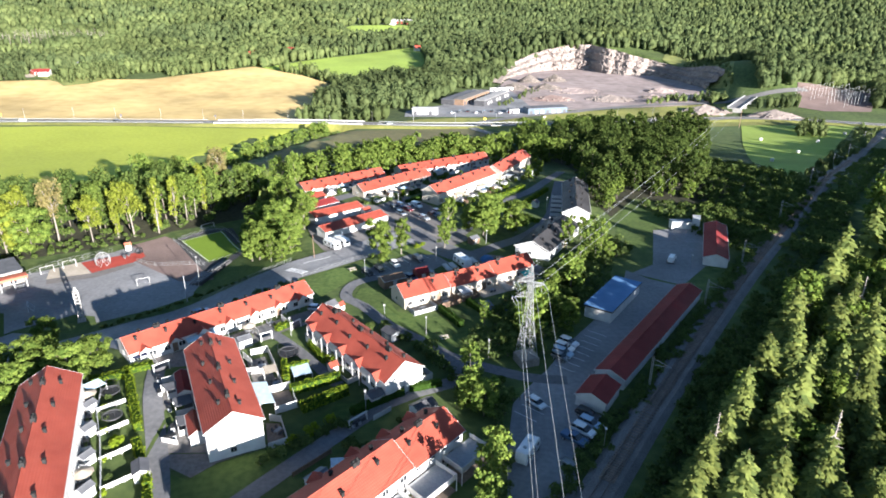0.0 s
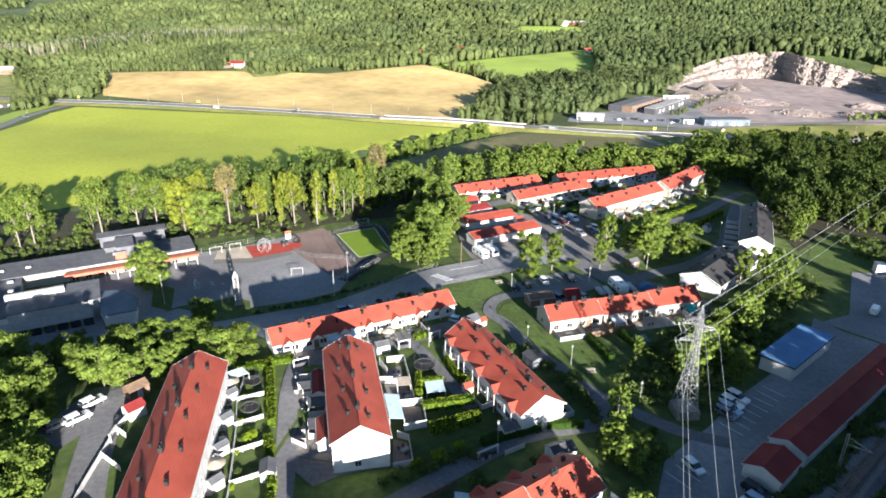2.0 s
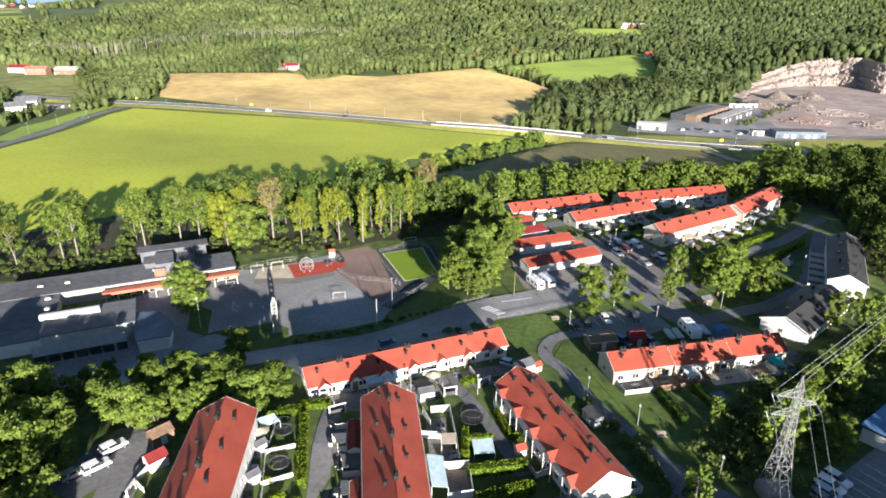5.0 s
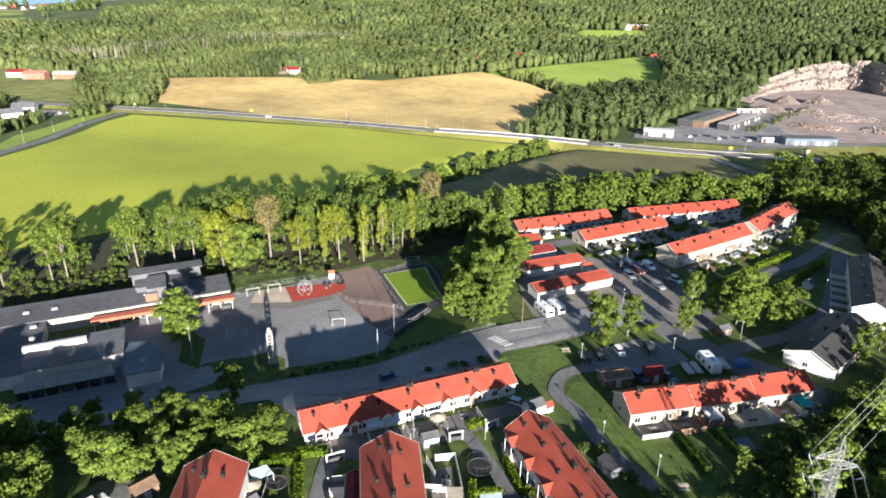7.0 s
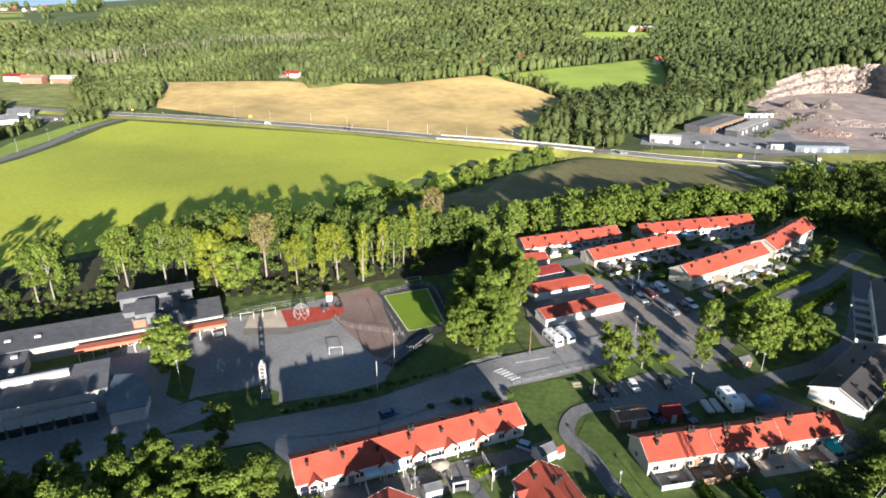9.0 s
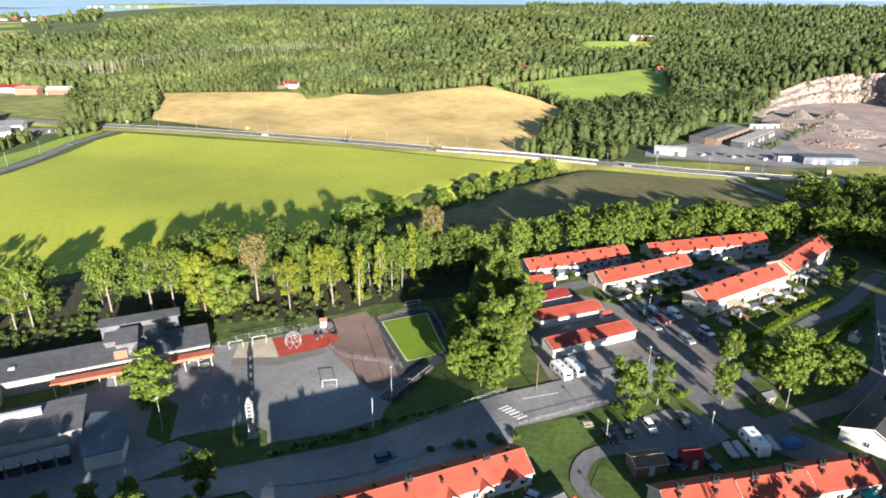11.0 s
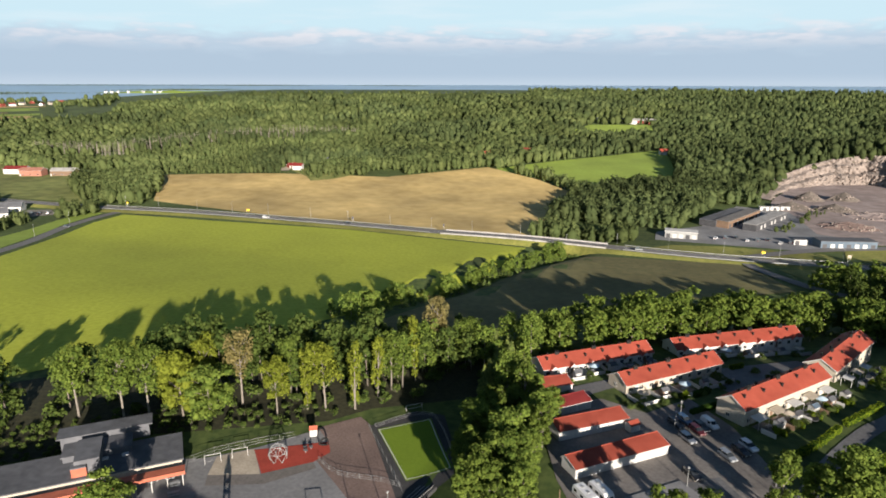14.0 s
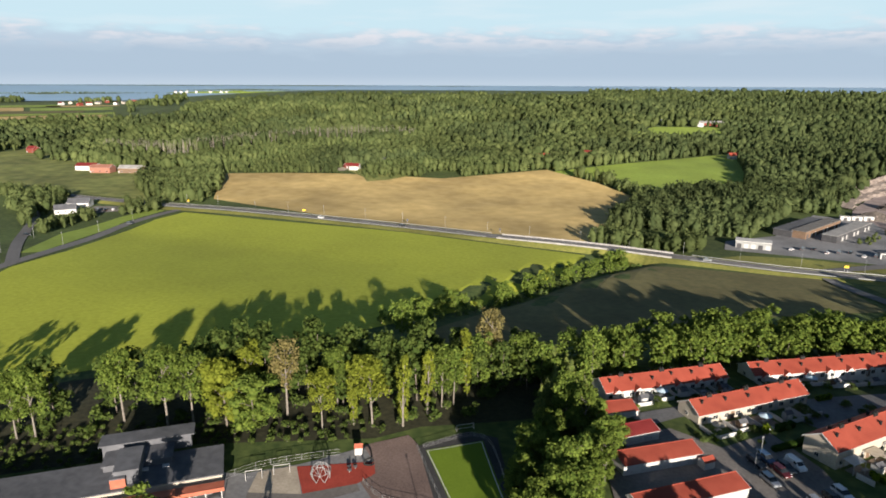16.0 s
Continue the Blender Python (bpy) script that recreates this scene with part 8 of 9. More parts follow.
tagged(part("sleeper_row", far, M["decking"], TRK), kind="stuff")


def mast(x, y, turn):
    g = thing("catenary_mast", pose(x, y, gz(x, y), 0, 0, turn), "steel catenary mast with a bracket arm", "mast", "catenary masts")
    for s in (-0.16, 0.16):
        part("leg", boxes((s - 0.05, s + 0.05, -0.08, 0.08, -0.2, 8.0)), M["steel"], g)
    part("lacing", rod(*[((-0.16, 0, 0.6 * k), (0.16, 0, 0.6 * k + 0.6)) for k in range(12)], r=0.025, seg=4), M["steel"], g)
    part("arm", rod(((0, 0, 7.4), (3.9, 0, 6.6)), ((0, 0, 6.0), (3.9, 0, 6.6)), r=0.05), M["steel"], g)


for x, y in ((42.5, 108.4), (67.4, 144.5), (88.5, 171.5), (118, 209.5), (152, 253.5), (188, 299), (228, 351), (268, 401)):
    mast(x - 0.6, y + 0.4, -37)

# ---- pylon and its lines ----
PY = thing("pylon", pose(18.3, 119.0, 0, 0, 0, 20), "grey steel lattice power pylon on a concrete base", "pylon")
part("base", boxes((-2.1, 2.1, -2.1, 2.1, -0.5, 1.9)), M["gravel"], PY, "weathered concrete base")
LEV = [(1.9, 1.75), (4.6, 1.45), (7.2, 1.15), (9.6, 0.9), (11.8, 0.72), (13.6, 0.6), (15.2, 0.55), (16.7, 0.5), (18.2, 0.46), (19.6, 0.42), (21.0, 0.38), (23.2, 0.05)]
QUAD = ((-1, -1), (1, -1), (1, 1), (-1, 1))
for (z0, w0), (z1, w1) in zip(LEV, LEV[1:]):
    for i in range(4):
        a, b = QUAD[i], QUAD[(i + 1) % 4]
        part("leg", rod(((a[0] * w0, a[1] * w0, z0), (a[0] * w1, a[1] * w1, z1)), r=0.07, seg=4), M["steel"], PY)
        part("brace", rod(((a[0] * w0, a[1] * w0, z0), (b[0] * w1, b[1] * w1, z1)), ((b[0] * w0, b[1] * w0, z0), (a[0] * w1, a[1] * w1, z1)), ((a[0] * w1, a[1] * w1, z1), (b[0] * w1, b[1] * w1, z1)), r=0.038, seg=4), M["steel"], PY)
ARMS = ((-3.2, 19.6), (-3.4, 16.2), (3.2, 18.0))
for x, z in ARMS:
    s = 1 if x > 0 else -1
    arm = part("cross_arm", rod(((0.45 * s, 0.4, z), (x, 0, z + 0.1)), ((0.45 * s, -0.4, z), (x, 0, z + 0.1)), ((0.42 * s, 0.38, z + 1.1), (x * 0.92, 0, z + 0.45)), ((0.42 * s, -0.38, z + 1.1), (x * 0.92, 0, z + 0.45)), ((x, 0, z + 0.1), (x * 0.92, 0, z + 0.45)), *[((x * (0.2 + 0.2 * q), 0.36 - 0.08 * q, z + 0.02), (x * (0.3 + 0.2 * q), -0.3 + 0.07 * q, z + 0.95 - 0.14 * q)) for q in range(4)], r=0.06, seg=4), M["steel"], PY)
    part("insulator", rod(((x, 0, z), (x, -1.5, z - 0.35)), ((x, 0, z), (x, 1.5, z - 0.35)), r=0.1, seg=6), M["steel"], arm, "pale insulator strings")
    part("jumper", rod(*[((x - s * 0.25 * math.sin(q * 0.4488), -1.5 + 3.0 * q / 7, z - 0.35 - 1.5 * math.sin(q * 0.4488)), (x - s * 0.25 * math.sin((q + 1) * 0.4488), -1.5 + 3.0 * (q + 1) / 7, z - 0.35 - 1.5 * math.sin((q + 1) * 0.4488))) for q in range(7)], r=0.05, seg=5), M["steel"], arm)
ANG = radians(20)


def wire(a, b, sag, r=0.035):
    pts = [tuple(a[i] + (b[i] - a[i]) * k / 24 - (sag * 4 * (k / 24) * (1 - k / 24) if i == 2 else 0) for i in range(3)) for k in range(25)]
    bm = bmesh.new()
    tube(bm, pts, [r] * 25, 4)
    tagged(part("power_line", bm, M["steel"]), "thin pale overhead power line", "cable", "power lines")


for k, (x, z) in enumerate(ARMS + ((0, 23.1),)):
    px, py = 18.3 + x * math.cos(ANG), 119.0 + x * math.sin(ANG)
    wire((px + (0.5 if k < 3 else 0), py - (1.4 if k < 3 else 0), z - (0.35 if k < 3 else 0)), (8.5 + x * 0.9, -30, z - 4), 1.2)
    wire((px - (0.5 if k < 3 else 0), py + (1.4 if k < 3 else 0), z - (0.35 if k < 3 else 0)), (215 + x * 1.2, 462, z - 14), 5.0)
pole(214.5, 461.0, 13, "wood_brown", False, "tall wooden power pole", "utility_pole", 0.2)

# ---- main road: bridge, rails, lamps, signs ----
BR = thing("road_bridge", pose(-105, 463, 0), "long low concrete road bridge with parapets", "bridge")
deck = [p for p in curve(MAIN, 6.0) if -166 < p[0] < -52]
for name, off, z0, z1, w, matl in (("deck", 0.0, -0.7, -0.05, 11.2, "concrete"), ("parapet", -5.45, -0.05, 0.85, 0.25, "concrete"), ("parapet", 5.45, -0.05, 0.85, 0.25, "concrete")):
    bm = bmesh.new()
    rows = []
    for i, p in enumerate(deck):
        a, b = deck[max(i - 1, 0)], deck[min(i + 1, len(deck) - 1)]
        d = math.dist(a, b)
        nx, ny = -(b[1] - a[1]) / d, (b[0] - a[0]) / d
        z = road_level(*p)
        rows.append([bm.verts.new((p[0] + 105 + nx * (off + s * w / 2), p[1] - 463 + ny * (off + s * w / 2), z + q)) for s, q in ((-1, z0), (1, z0), (1, z1), (-1, z1))])
    for a, b in zip(rows, rows[1:]):
        for k in range(4):
            bm.faces.new((a[k], a[(k + 1) % 4], b[(k + 1) % 4], b[k]))
    bm.faces.new(rows[0]), bm.faces.new(rows[-1][::-1])
    bmesh.ops.recalc_face_normals(bm, faces=bm.faces[:])
    part(name, bm, M[matl], BR)
for x in (-150, -128, -106, -84, -64):
    for s in (-3.2, 3.2):
        part("pier", boxes((-0.5, 0.5, -0.9, 0.9, -24, road_level(x, 463) - 0.65)), M["concrete"], BR, "", pose(x + 105, s, 0))
line = curve(MAIN, 4.0)
for side in (-5.6, 5.6):
    for lo, hi in ((-440, -170), (-48, 180)):
        g = thing("guard_rail", pose(0, 0, 0), "galvanised steel guard rail along the main road", "guard rail", "guard rails")
        bm = bmesh.new()
        seg = [p for p in line if lo < p[0] < hi]
        strip("", seg, 0.05, None, "", "", 0.75, 4.0, road_level, 2, 0, side, bm)
        got = bmesh.ops.extrude_face_region(bm, geom=bm.faces[:])
        for v in got["geom"]:
            if isinstance(v, bmesh.types.BMVert):
                v.co.z -= 0.32
        part("beam", bm, M["steel"], g)
        for p in seg[::6]:
            part("post", shared("rail_post", lambda: boxes((-0.06, 0.06, -0.06, 0.06, -0.6, 0.6)), M["steel"]), None, g, "", pose(p[0], p[1] + side, road_level(*p)))
for k in range(20):
    x = -425 + 31 * k
    q = min(line, key=lambda p: abs(p[0] - x))
    pole(q[0], q[1] + 7.6, 9.0, "steel", True, "slim steel street lamp beside the main road")
for x, y in ((-345, 254), (-372, 312), (-392, 350), (-409, 390), (-404, 316), (-376, 280)):
    pole(x - 4, y, 7.5, "steel", True, "slim steel street lamp beside the country road")


def sign(x, y, z, turn, w, h, material, label):
    g = thing("road_sign", pose(x, y, z, 0, 0, turn), label, "sign", "road signs")
    part("plate", boxes((-w / 2, w / 2, -0.04, 0.04, 2.0, 2.0 + h)), M[material], g)
    for s in (-w / 3, w / 3):
        part("post", boxes((s - 0.05, s + 0.05, 0.04, 0.14, -1.2, 2.0 + h)), M["steel"], g)


for x, dy, tu, ww, hh, mt in ((-318, 8, 25, 2.2, 1.3, "yellow"), (-236, 7, 25, 1.4, 1.8, "dark"), (-425, 9, 30, 1.2, 1.2, "yellow"), (30, 9, 10, 2.2, 1.3, "yellow"), (75, 11, 10, 2.0, 1.8, "sand"), (-168, 8, 20, 1.2, 1.6, "dark")):
    q = min(line, key=lambda p: abs(p[0] - x))
    sign(q[0], q[1] + dy, road_level(*q), tu, ww, hh, mt, {"yellow": "yellow road direction sign on posts", "dark": "dark back of a road sign", "sand": "pale road sign on posts"}[mt])

# ---- vehicles ----
CARS = {
    "hatch": (4.1, 1.74, [(-2.0, 0.3), (-2.05, 0.75), (-1.95, 0.95), (1.05, 0.95), (1.95, 0.78), (2.05, 0.55), (2.02, 0.3)], [(-1.95, 0.94), (-1.7, 1.42), (-1.4, 1.48), (0.25, 1.48), (1.1, 0.94)]),
    "wagon": (4.7, 1.82, [(-2.3, 0.3), (-2.35, 0.8), (-2.25, 1.0), (1.1, 0.98), (2.2, 0.82), (2.35, 0.55), (2.3, 0.3)], [(-2.25, 0.98), (-2.0, 1.46), (-1.7, 1.52), (0.2, 1.50), (1.15, 0.97)]),
    "suv": (4.6, 1.88, [(-2.25, 0.4), (-2.3, 0.9), (-2.2, 1.1), (1.0, 1.08), (2.1, 0.98), (2.3, 0.65), (2.25, 0.4)], [(-2.2, 1.08), (-2.0, 1.62), (-1.7, 1.70), (0.2, 1.68), (1.1, 1.07)]),
    "van": (4.9, 1.9, [(-2.4, 0.35), (-2.45, 1.0), (-2.4, 1.2), (1.5, 1.18), (2.3, 1.0), (2.45, 0.6), (2.4, 0.35)], [(-2.42, 1.18), (-2.38, 1.85), (-2.2, 1.93), (0.7, 1.92), (1.6, 1.17)]),
    "pickup": (5.1, 1.86, [(-2.5, 0.42), (-2.55, 0.9), (-2.5, 1.12), (1.1, 1.1), (2.4, 1.02), (2.55, 0.68), (2.5, 0.42)], [(-0.9, 1.10), (-0.7, 1.68), (-0.5, 1.74), (0.4, 1.72), (1.2, 1.09)]),
}
CAR_PROTO = {}


def car(kind, colour, A, B, label=""):
    """A parked car with its tail towards A and its nose towards B."""
    cx, cy = (A[0] + B[0]) / 2, (A[1] + B[1]) / 2
    m = pose(cx, cy, gz(cx, cy) + 0.13, 0, 0, math.degrees(math.atan2(B[1] - A[1], B[0] - A[0])))
    key = kind + colour
    lab = label or f"parked {colour.replace('_', ' ')} {dict(hatch='hatchback', wagon='estate', suv='sport utility', van='delivery van', pickup='pickup truck')[kind]} car on asphalt"
    if key in CAR_PROTO:
        return tagged(copy_thing(CAR_PROTO[key], m), lab)
    L, W, low, top = CARS[kind]
    g = thing("car", m, lab, "car", "parked cars")
    CAR_PROTO[key] = g
    bm = solid(bmesh.new(), low, -W / 2, W / 2)
    bmesh.ops.bevel(bm, geom=bm.edges[:], offset=0.07, segments=1, affect="EDGES")
    body = part("body", bm, PAINT[colour], g)
    bm = bmesh.new()
    n = len(top)
    a = [bm.verts.new((x, -W / 2 + 0.06 + (0.16 if z > 1.2 else 0), z)) for x, z in top]
    b = [bm.verts.new((x, W / 2 - 0.06 - (0.16 if z > 1.2 else 0), z)) for x, z in top]
    bm.faces.new(a), bm.faces.new(b[::-1])
    for i in range(n):
        j = (i + 1) % n
        bm.faces.new((a[j], a[i], b[i], b[j]))
    bmesh.ops.recalc_face_normals(bm, faces=bm.faces[:])
    part("cabin_glass", bm, M["glass"] if kind != "van" else PAINT[colour], g)
    z = max(q for _, q in top)
    x0, x1 = top[1][0] + 0.05, top[-2][0] + 0.08
    part("roof", boxes((x0, x1, -W / 2 + 0.2, W / 2 - 0.2, z - 0.06, z + 0.03)), PAINT[colour], g)
    for sy in (-1, 1):
        part("pillar", boxes(*[(x0 + (x1 - x0) * q - 0.05, x0 + (x1 - x0) * q + 0.05, sy * (W / 2 - 0.14) - 0.06, sy * (W / 2 - 0.14) + 0.06, low[2][1], z) for q in (0.38,)]), PAINT[colour], g)
    if kind == "van":
        part("windscreen", boxes((-0.04, 0.04, -W / 2 + 0.25, W / 2 - 0.25, -0.45, 0.4)), M["glass"], g, "", pose(1.17, 0, 1.55, 0, -50, 0))
        for sy in (-1, 1):
            part("side_window", boxes((0.15, 0.95, sy * (W / 2 - 0.1) - 0.03, sy * (W / 2 - 0.1) + 0.03, 1.25, 1.75)), M["glass"], g)
    for sx in (-L / 2 + 0.85, L / 2 - 0.85):
        for sy in (-1, 1):
            wm = pose(sx, sy * (W / 2 - 0.06), 0.2)
            w = part("wheel", shared("wheel", lambda: tube(bmesh.new(), ((0, -0.11, 0), (0, 0.11, 0)), (0.33, 0.33), 12), M["tyre"]), None, g, "", wm)
            part("rim", shared("rim", lambda: tube(bmesh.new(), ((0, -0.125, 0), (0, 0.125, 0)), (0.21, 0.21), 10), M["rim"]), None, w)
    for sy in (-1, 1):
        part("headlight", boxes((L / 2 - 0.16, L / 2 + 0.005, sy * (W / 2 - 0.3) - 0.18, sy * (W / 2 - 0.3) + 0.18, 0.58, 0.72)), M["lamp_clear"], g)
        part("tail_light", boxes((-L / 2 - 0.005, -L / 2 + 0.12, sy * (W / 2 - 0.2) - 0.12, sy * (W / 2 - 0.2) + 0.12, 0.7, 0.92)), M["lamp_red"], g)
    return g


def caravan(A, B, L=6.0, W=2.3, H=2.6, label="white touring caravan on the asphalt", motor=False):
    cx, cy = (A[0] + B[0]) / 2, (A[1] + B[1]) / 2
    g = thing("caravan", pose(cx, cy, gz(cx, cy) + 0.1, 0, 0, math.degrees(math.atan2(B[1] - A[1], B[0] - A[0]))), label, "caravan", "caravans")
    bm = solid(bmesh.new(), [(-L / 2, 0.4), (-L / 2 - 0.1, 1.4), (-L / 2 + 0.2, H - 0.15), (-L / 2 + 0.5, H), (L / 2 - 0.8, H), (L / 2 - 0.3, H - 0.5), (L / 2, 1.2), (L / 2 - 0.05, 0.4)], -W / 2, W / 2)
    bmesh.ops.bevel(bm, geom=bm.edges[:], offset=0.08, segments=1, affect="EDGES")
    part("body", bm, PAINT["white"], g)
    for sy in (-1, 1):
        for k, x in enumerate((-L / 2 + 1.1, 0.1, L / 2 - 1.3)):
            part("window", boxes((x - 0.45, x + 0.45, sy * W / 2 - 0.03, sy * W / 2 + 0.03, 1.3, 1.9)), M["glass"], g)
        part("stripe", boxes((-L / 2 + 0.3, L / 2 - 0.4, sy * W / 2 - 0.012, sy * W / 2 + 0.012, 0.75, 0.95)), M["dark"], g)
        for x in ((-L / 3, L / 3) if motor else (0.0,)):
            part("wheel", shared("wheel", lambda: bmesh.new(), M["tyre"]), None, g, "", pose(x, sy * (W / 2 - 0.1), 0.23))
    for x in (-1.4, 0.6):
        part("roof_hatch", boxes((x - 0.3, x + 0.3, -0.3, 0.3, H, H + 0.12)), M["wood_grey"], g)
    part("front_window", boxes((-0.04, 0.04, -0.8, 0.8, -0.3, 0.3)), M["glass"], g, "", pose(L / 2 - 0.16, 0, 1.65, 0, -22, 0))
    if not motor:
        part("drawbar", rod(((L / 2, 0.4, 0.35), (L / 2 + 1.1, 0, 0.35)), ((L / 2, -0.4, 0.35), (L / 2 + 1.1, 0, 0.35)), r=0.05), M["steel"], g)


def at(x, y, deg, L=4.4):
    a = radians(deg)
    d = (math.cos(a) * L / 2, math.sin(a) * L / 2)
    return (x - d[0], y - d[1]), (x + d[0], y + d[1])


car("hatch", "white", *at(18.5, 103.4, -52))
car("wagon", "black", *at(27.7, 100.0, -38))
car("wagon", "pale_blue", *at(27.6, 97.2, -40))
car("suv", "white", *at(25.9, 95.0, -42))
car("pickup", "blue", *at(23.8, 92.8, -44))
caravan(*at(15.0, 89.0, 60), 6.2, 2.2, 2.7, "white motorhome parked on asphalt", True)
car("suv", "white", *at(28.9, 126.2, -40))
car("suv", "white", *at(27.5, 124.0, -40))
car("wagon", "pale_blue", *at(26.9, 122.0, -40))
car("hatch", "grey", *at(26.0, 120.2, -42))
car("van", "white", *at(39.2, 139.2, -45), "white delivery van beside the blue-roofed garage")
car("van", "white", *at(68.4, 174.8, 62), "white van on the open lot")
car("suv", "white", *at(-89.7, 90.8, 70), "white estate car on the drive under trees")
car("suv", "white", *at(-88.6, 86.0, 66), "white car on the shaded drive")
car("hatch", "silver", *at(-90.8, 83.4, 66), "silver car on the shaded drive")
car("hatch", "pale_blue", *at(-31.4, 142.6, -10), "pale blue hatchback beside the low terrace")
car("wagon", "blue", *at(-63.0, 148.4, 42), "blue-grey estate car parked on the street")
car("wagon", "black", *at(-20.9, 164.6, -56))
car("hatch", "black", *at(-17.9, 167.2, -56))
car("hatch", "white", *at(-13.6, 170.4, -60))
car("wagon", "black", *at(-7.0, 174.4, -58))
for col, x, y, kind in (("black", -17.2, 222.0, "wagon"), ("blue", -15.2, 224.4, "suv"), ("red", -12.4, 220.4, "wagon"), ("silver", -14.6, 215.8, "wagon"), ("black", -11.4, 222.2, "suv"), ("white", -9.4, 224.4, "van"), ("silver", -6.2, 211.0, "wagon"), ("black", -3.2, 214.2, "wagon"), ("white", -1.4, 216.8, "suv"), ("black", -13.8, 201.0, "wagon")):
    car(kind, col, *at(x, y, -52))
car("suv", "blue", *at(-8.6, 160.8, -35), "blue car beside a red shed")
car("wagon", "grey", *at(-2.6, 163.0, -40), "grey car behind the cream terrace")
caravan(*at(-34.1, 184.4, -47), 6.4, 2.3, 2.6)
caravan(*at(-31.4, 186.8, -47), 6.0, 2.3, 2.6)
caravan(*at(6.0, 171.2, 118), 7.0, 2.5, 2.9, "long white box trailer behind the terrace")
for x, y in ((1.6, 167.6), (3.4, 168.6), (9.4, 172.6)):
    g = thing("boat_trailer", pose(x, y, gz(x, y), 0, 0, 115), "small white covered boat on a trailer", "trailer", "trailers")
    bm = solid(bmesh.new(), [(-2.0, 0.6), (-2.1, 1.1), (1.4, 1.2), (2.3, 1.3), (1.6, 0.6)], -0.8, 0.8)
    bmesh.ops.bevel(bm, geom=bm.edges[:], offset=0.15, segments=2, affect="EDGES")
    part("hull", bm, M["wood_white"], g)
    part("frame", boxes((-1.6, 3.0, -0.1, 0.1, 0.4, 0.5), (-0.4, -0.2, -0.9, 0.9, 0.3, 0.5)), M["steel"], g)
g = thing("tarpaulin", pose(13.4, 174.6, 0, 0, 0, 25), "blue tarpaulin over a stack", "tarpaulin")
bm = solid(bmesh.new(), [(-1.9, 0), (-1.7, 1.0), (0, 1.7), (1.6, 1.1), (1.9, 0)], -1.2, 1.2)
bmesh.ops.bevel(bm, geom=bm.edges[:], offset=0.2, segments=2, affect="EDGES")
part("cover", bm, M["roof_blue"], g)
g = thing("trailer", pose(21.6, 86.8, 0, 0, 0, -50), "small open steel trailer", "trailer", "trailers")
part("bed", boxes((-1.2, 1.2, -0.7, 0.7, 0.45, 0.52), (-1.2, 1.2, -0.7, -0.66, 0.52, 0.85), (-1.2, 1.2, 0.66, 0.7, 0.52, 0.85), (-1.2, -1.16, -0.66, 0.66, 0.52, 0.85)), M["steel"], g)
part("drawbar", boxes((1.2, 2.3, -0.05, 0.05, 0.42, 0.5)), M["steel"], g)
for sy in (-0.8, 0.8):
    part("wheel", shared("wheel", lambda: bmesh.new(), M["tyre"]), None, g, "", pose(-0.1, sy, 0.33))
g = thing("truck", pose(86.8, 205.6, 0, 0, 0, 68), "white box truck parked on the lot", "truck")
part("box", boxes((-3.6, 1.2, -1.25, 1.25, 0.9, 3.6)), M["wood_white"], g)
part("cab", boxes((1.35, 3.1, -1.15, 1.15, 0.6, 2.7)), PAINT["white"], g)
part("windscreen", boxes((3.08, 3.13, -1.0, 1.0, 1.6, 2.4)), M["glass"], g)
for sx in (-2.4, 2.2):
    for sy in (-1.1, 1.1):
        part("wheel", shared("wheel", lambda: bmesh.new(), M["tyre"]), None, g, "", pose(sx, sy, 0.33) @ Matrix.Scale(1.3, 4))
g = thing("container", pose(80.6, 203.2, 0, 0, 0, 2), "long pale blue-grey site container", "container")
part("body", boxes((-3.4, 3.4, -1.3, 1.3, 0.15, 2.8), *[(-3.3 + 0.5 * k, -3.15 + 0.5 * k, -1.34, -1.3, 0.2, 2.7) for k in range(14)]), M["wood_white"], g)
part("roof", boxes((-3.5, 3.5, -1.4, 1.4, 2.8, 2.95)), M["felt_blue"], g)
for x, y, col in ((-300, 454.2, "white"), (-236, 459.8, "black"), (-40, 460.6, "silver"), (48, 418, "pale_blue"), (-404, 378, "grey"), (-420, 318, "black")):
    q = (x + 4, y + 0.5)
    c = car("wagon", col, (x, y), q, f"{col.replace('_', ' ')} estate car on the country road")
    if y > 450:
        c.location.z = road_level(x, y) + 0.16
    else:
        c.location.z += 0.35

# ---- works, quarry, farms ----
def barn(x, y, turn, L, W, eave, ridge, walls, roof, label, name="barn", z=None, windows=3):
    g = thing(name, pose(x, y, gz(x, y) if z is None else z, 0, 0, turn), label, name.replace("_", " "))
    gable_walls(g, L, W / 2, W / 2, -2, eave, ridge, M[walls])
    gable_roof(g, L, W / 2, W / 2, eave, ridge, M[roof], 0.4, 0.4, 0.2)
    for k in range(windows):
        px = -L / 2 + (k + 0.5) * L / windows
        window(g, pose(px, -W / 2 - 0.02, min(1.7, eave * 0.6)), 1.4, 1.2)
    door(g, pose(-L / 2 + 0.9, -W / 2 - 0.02, 0), "wood_white", 1.0, 2.0)
    return g


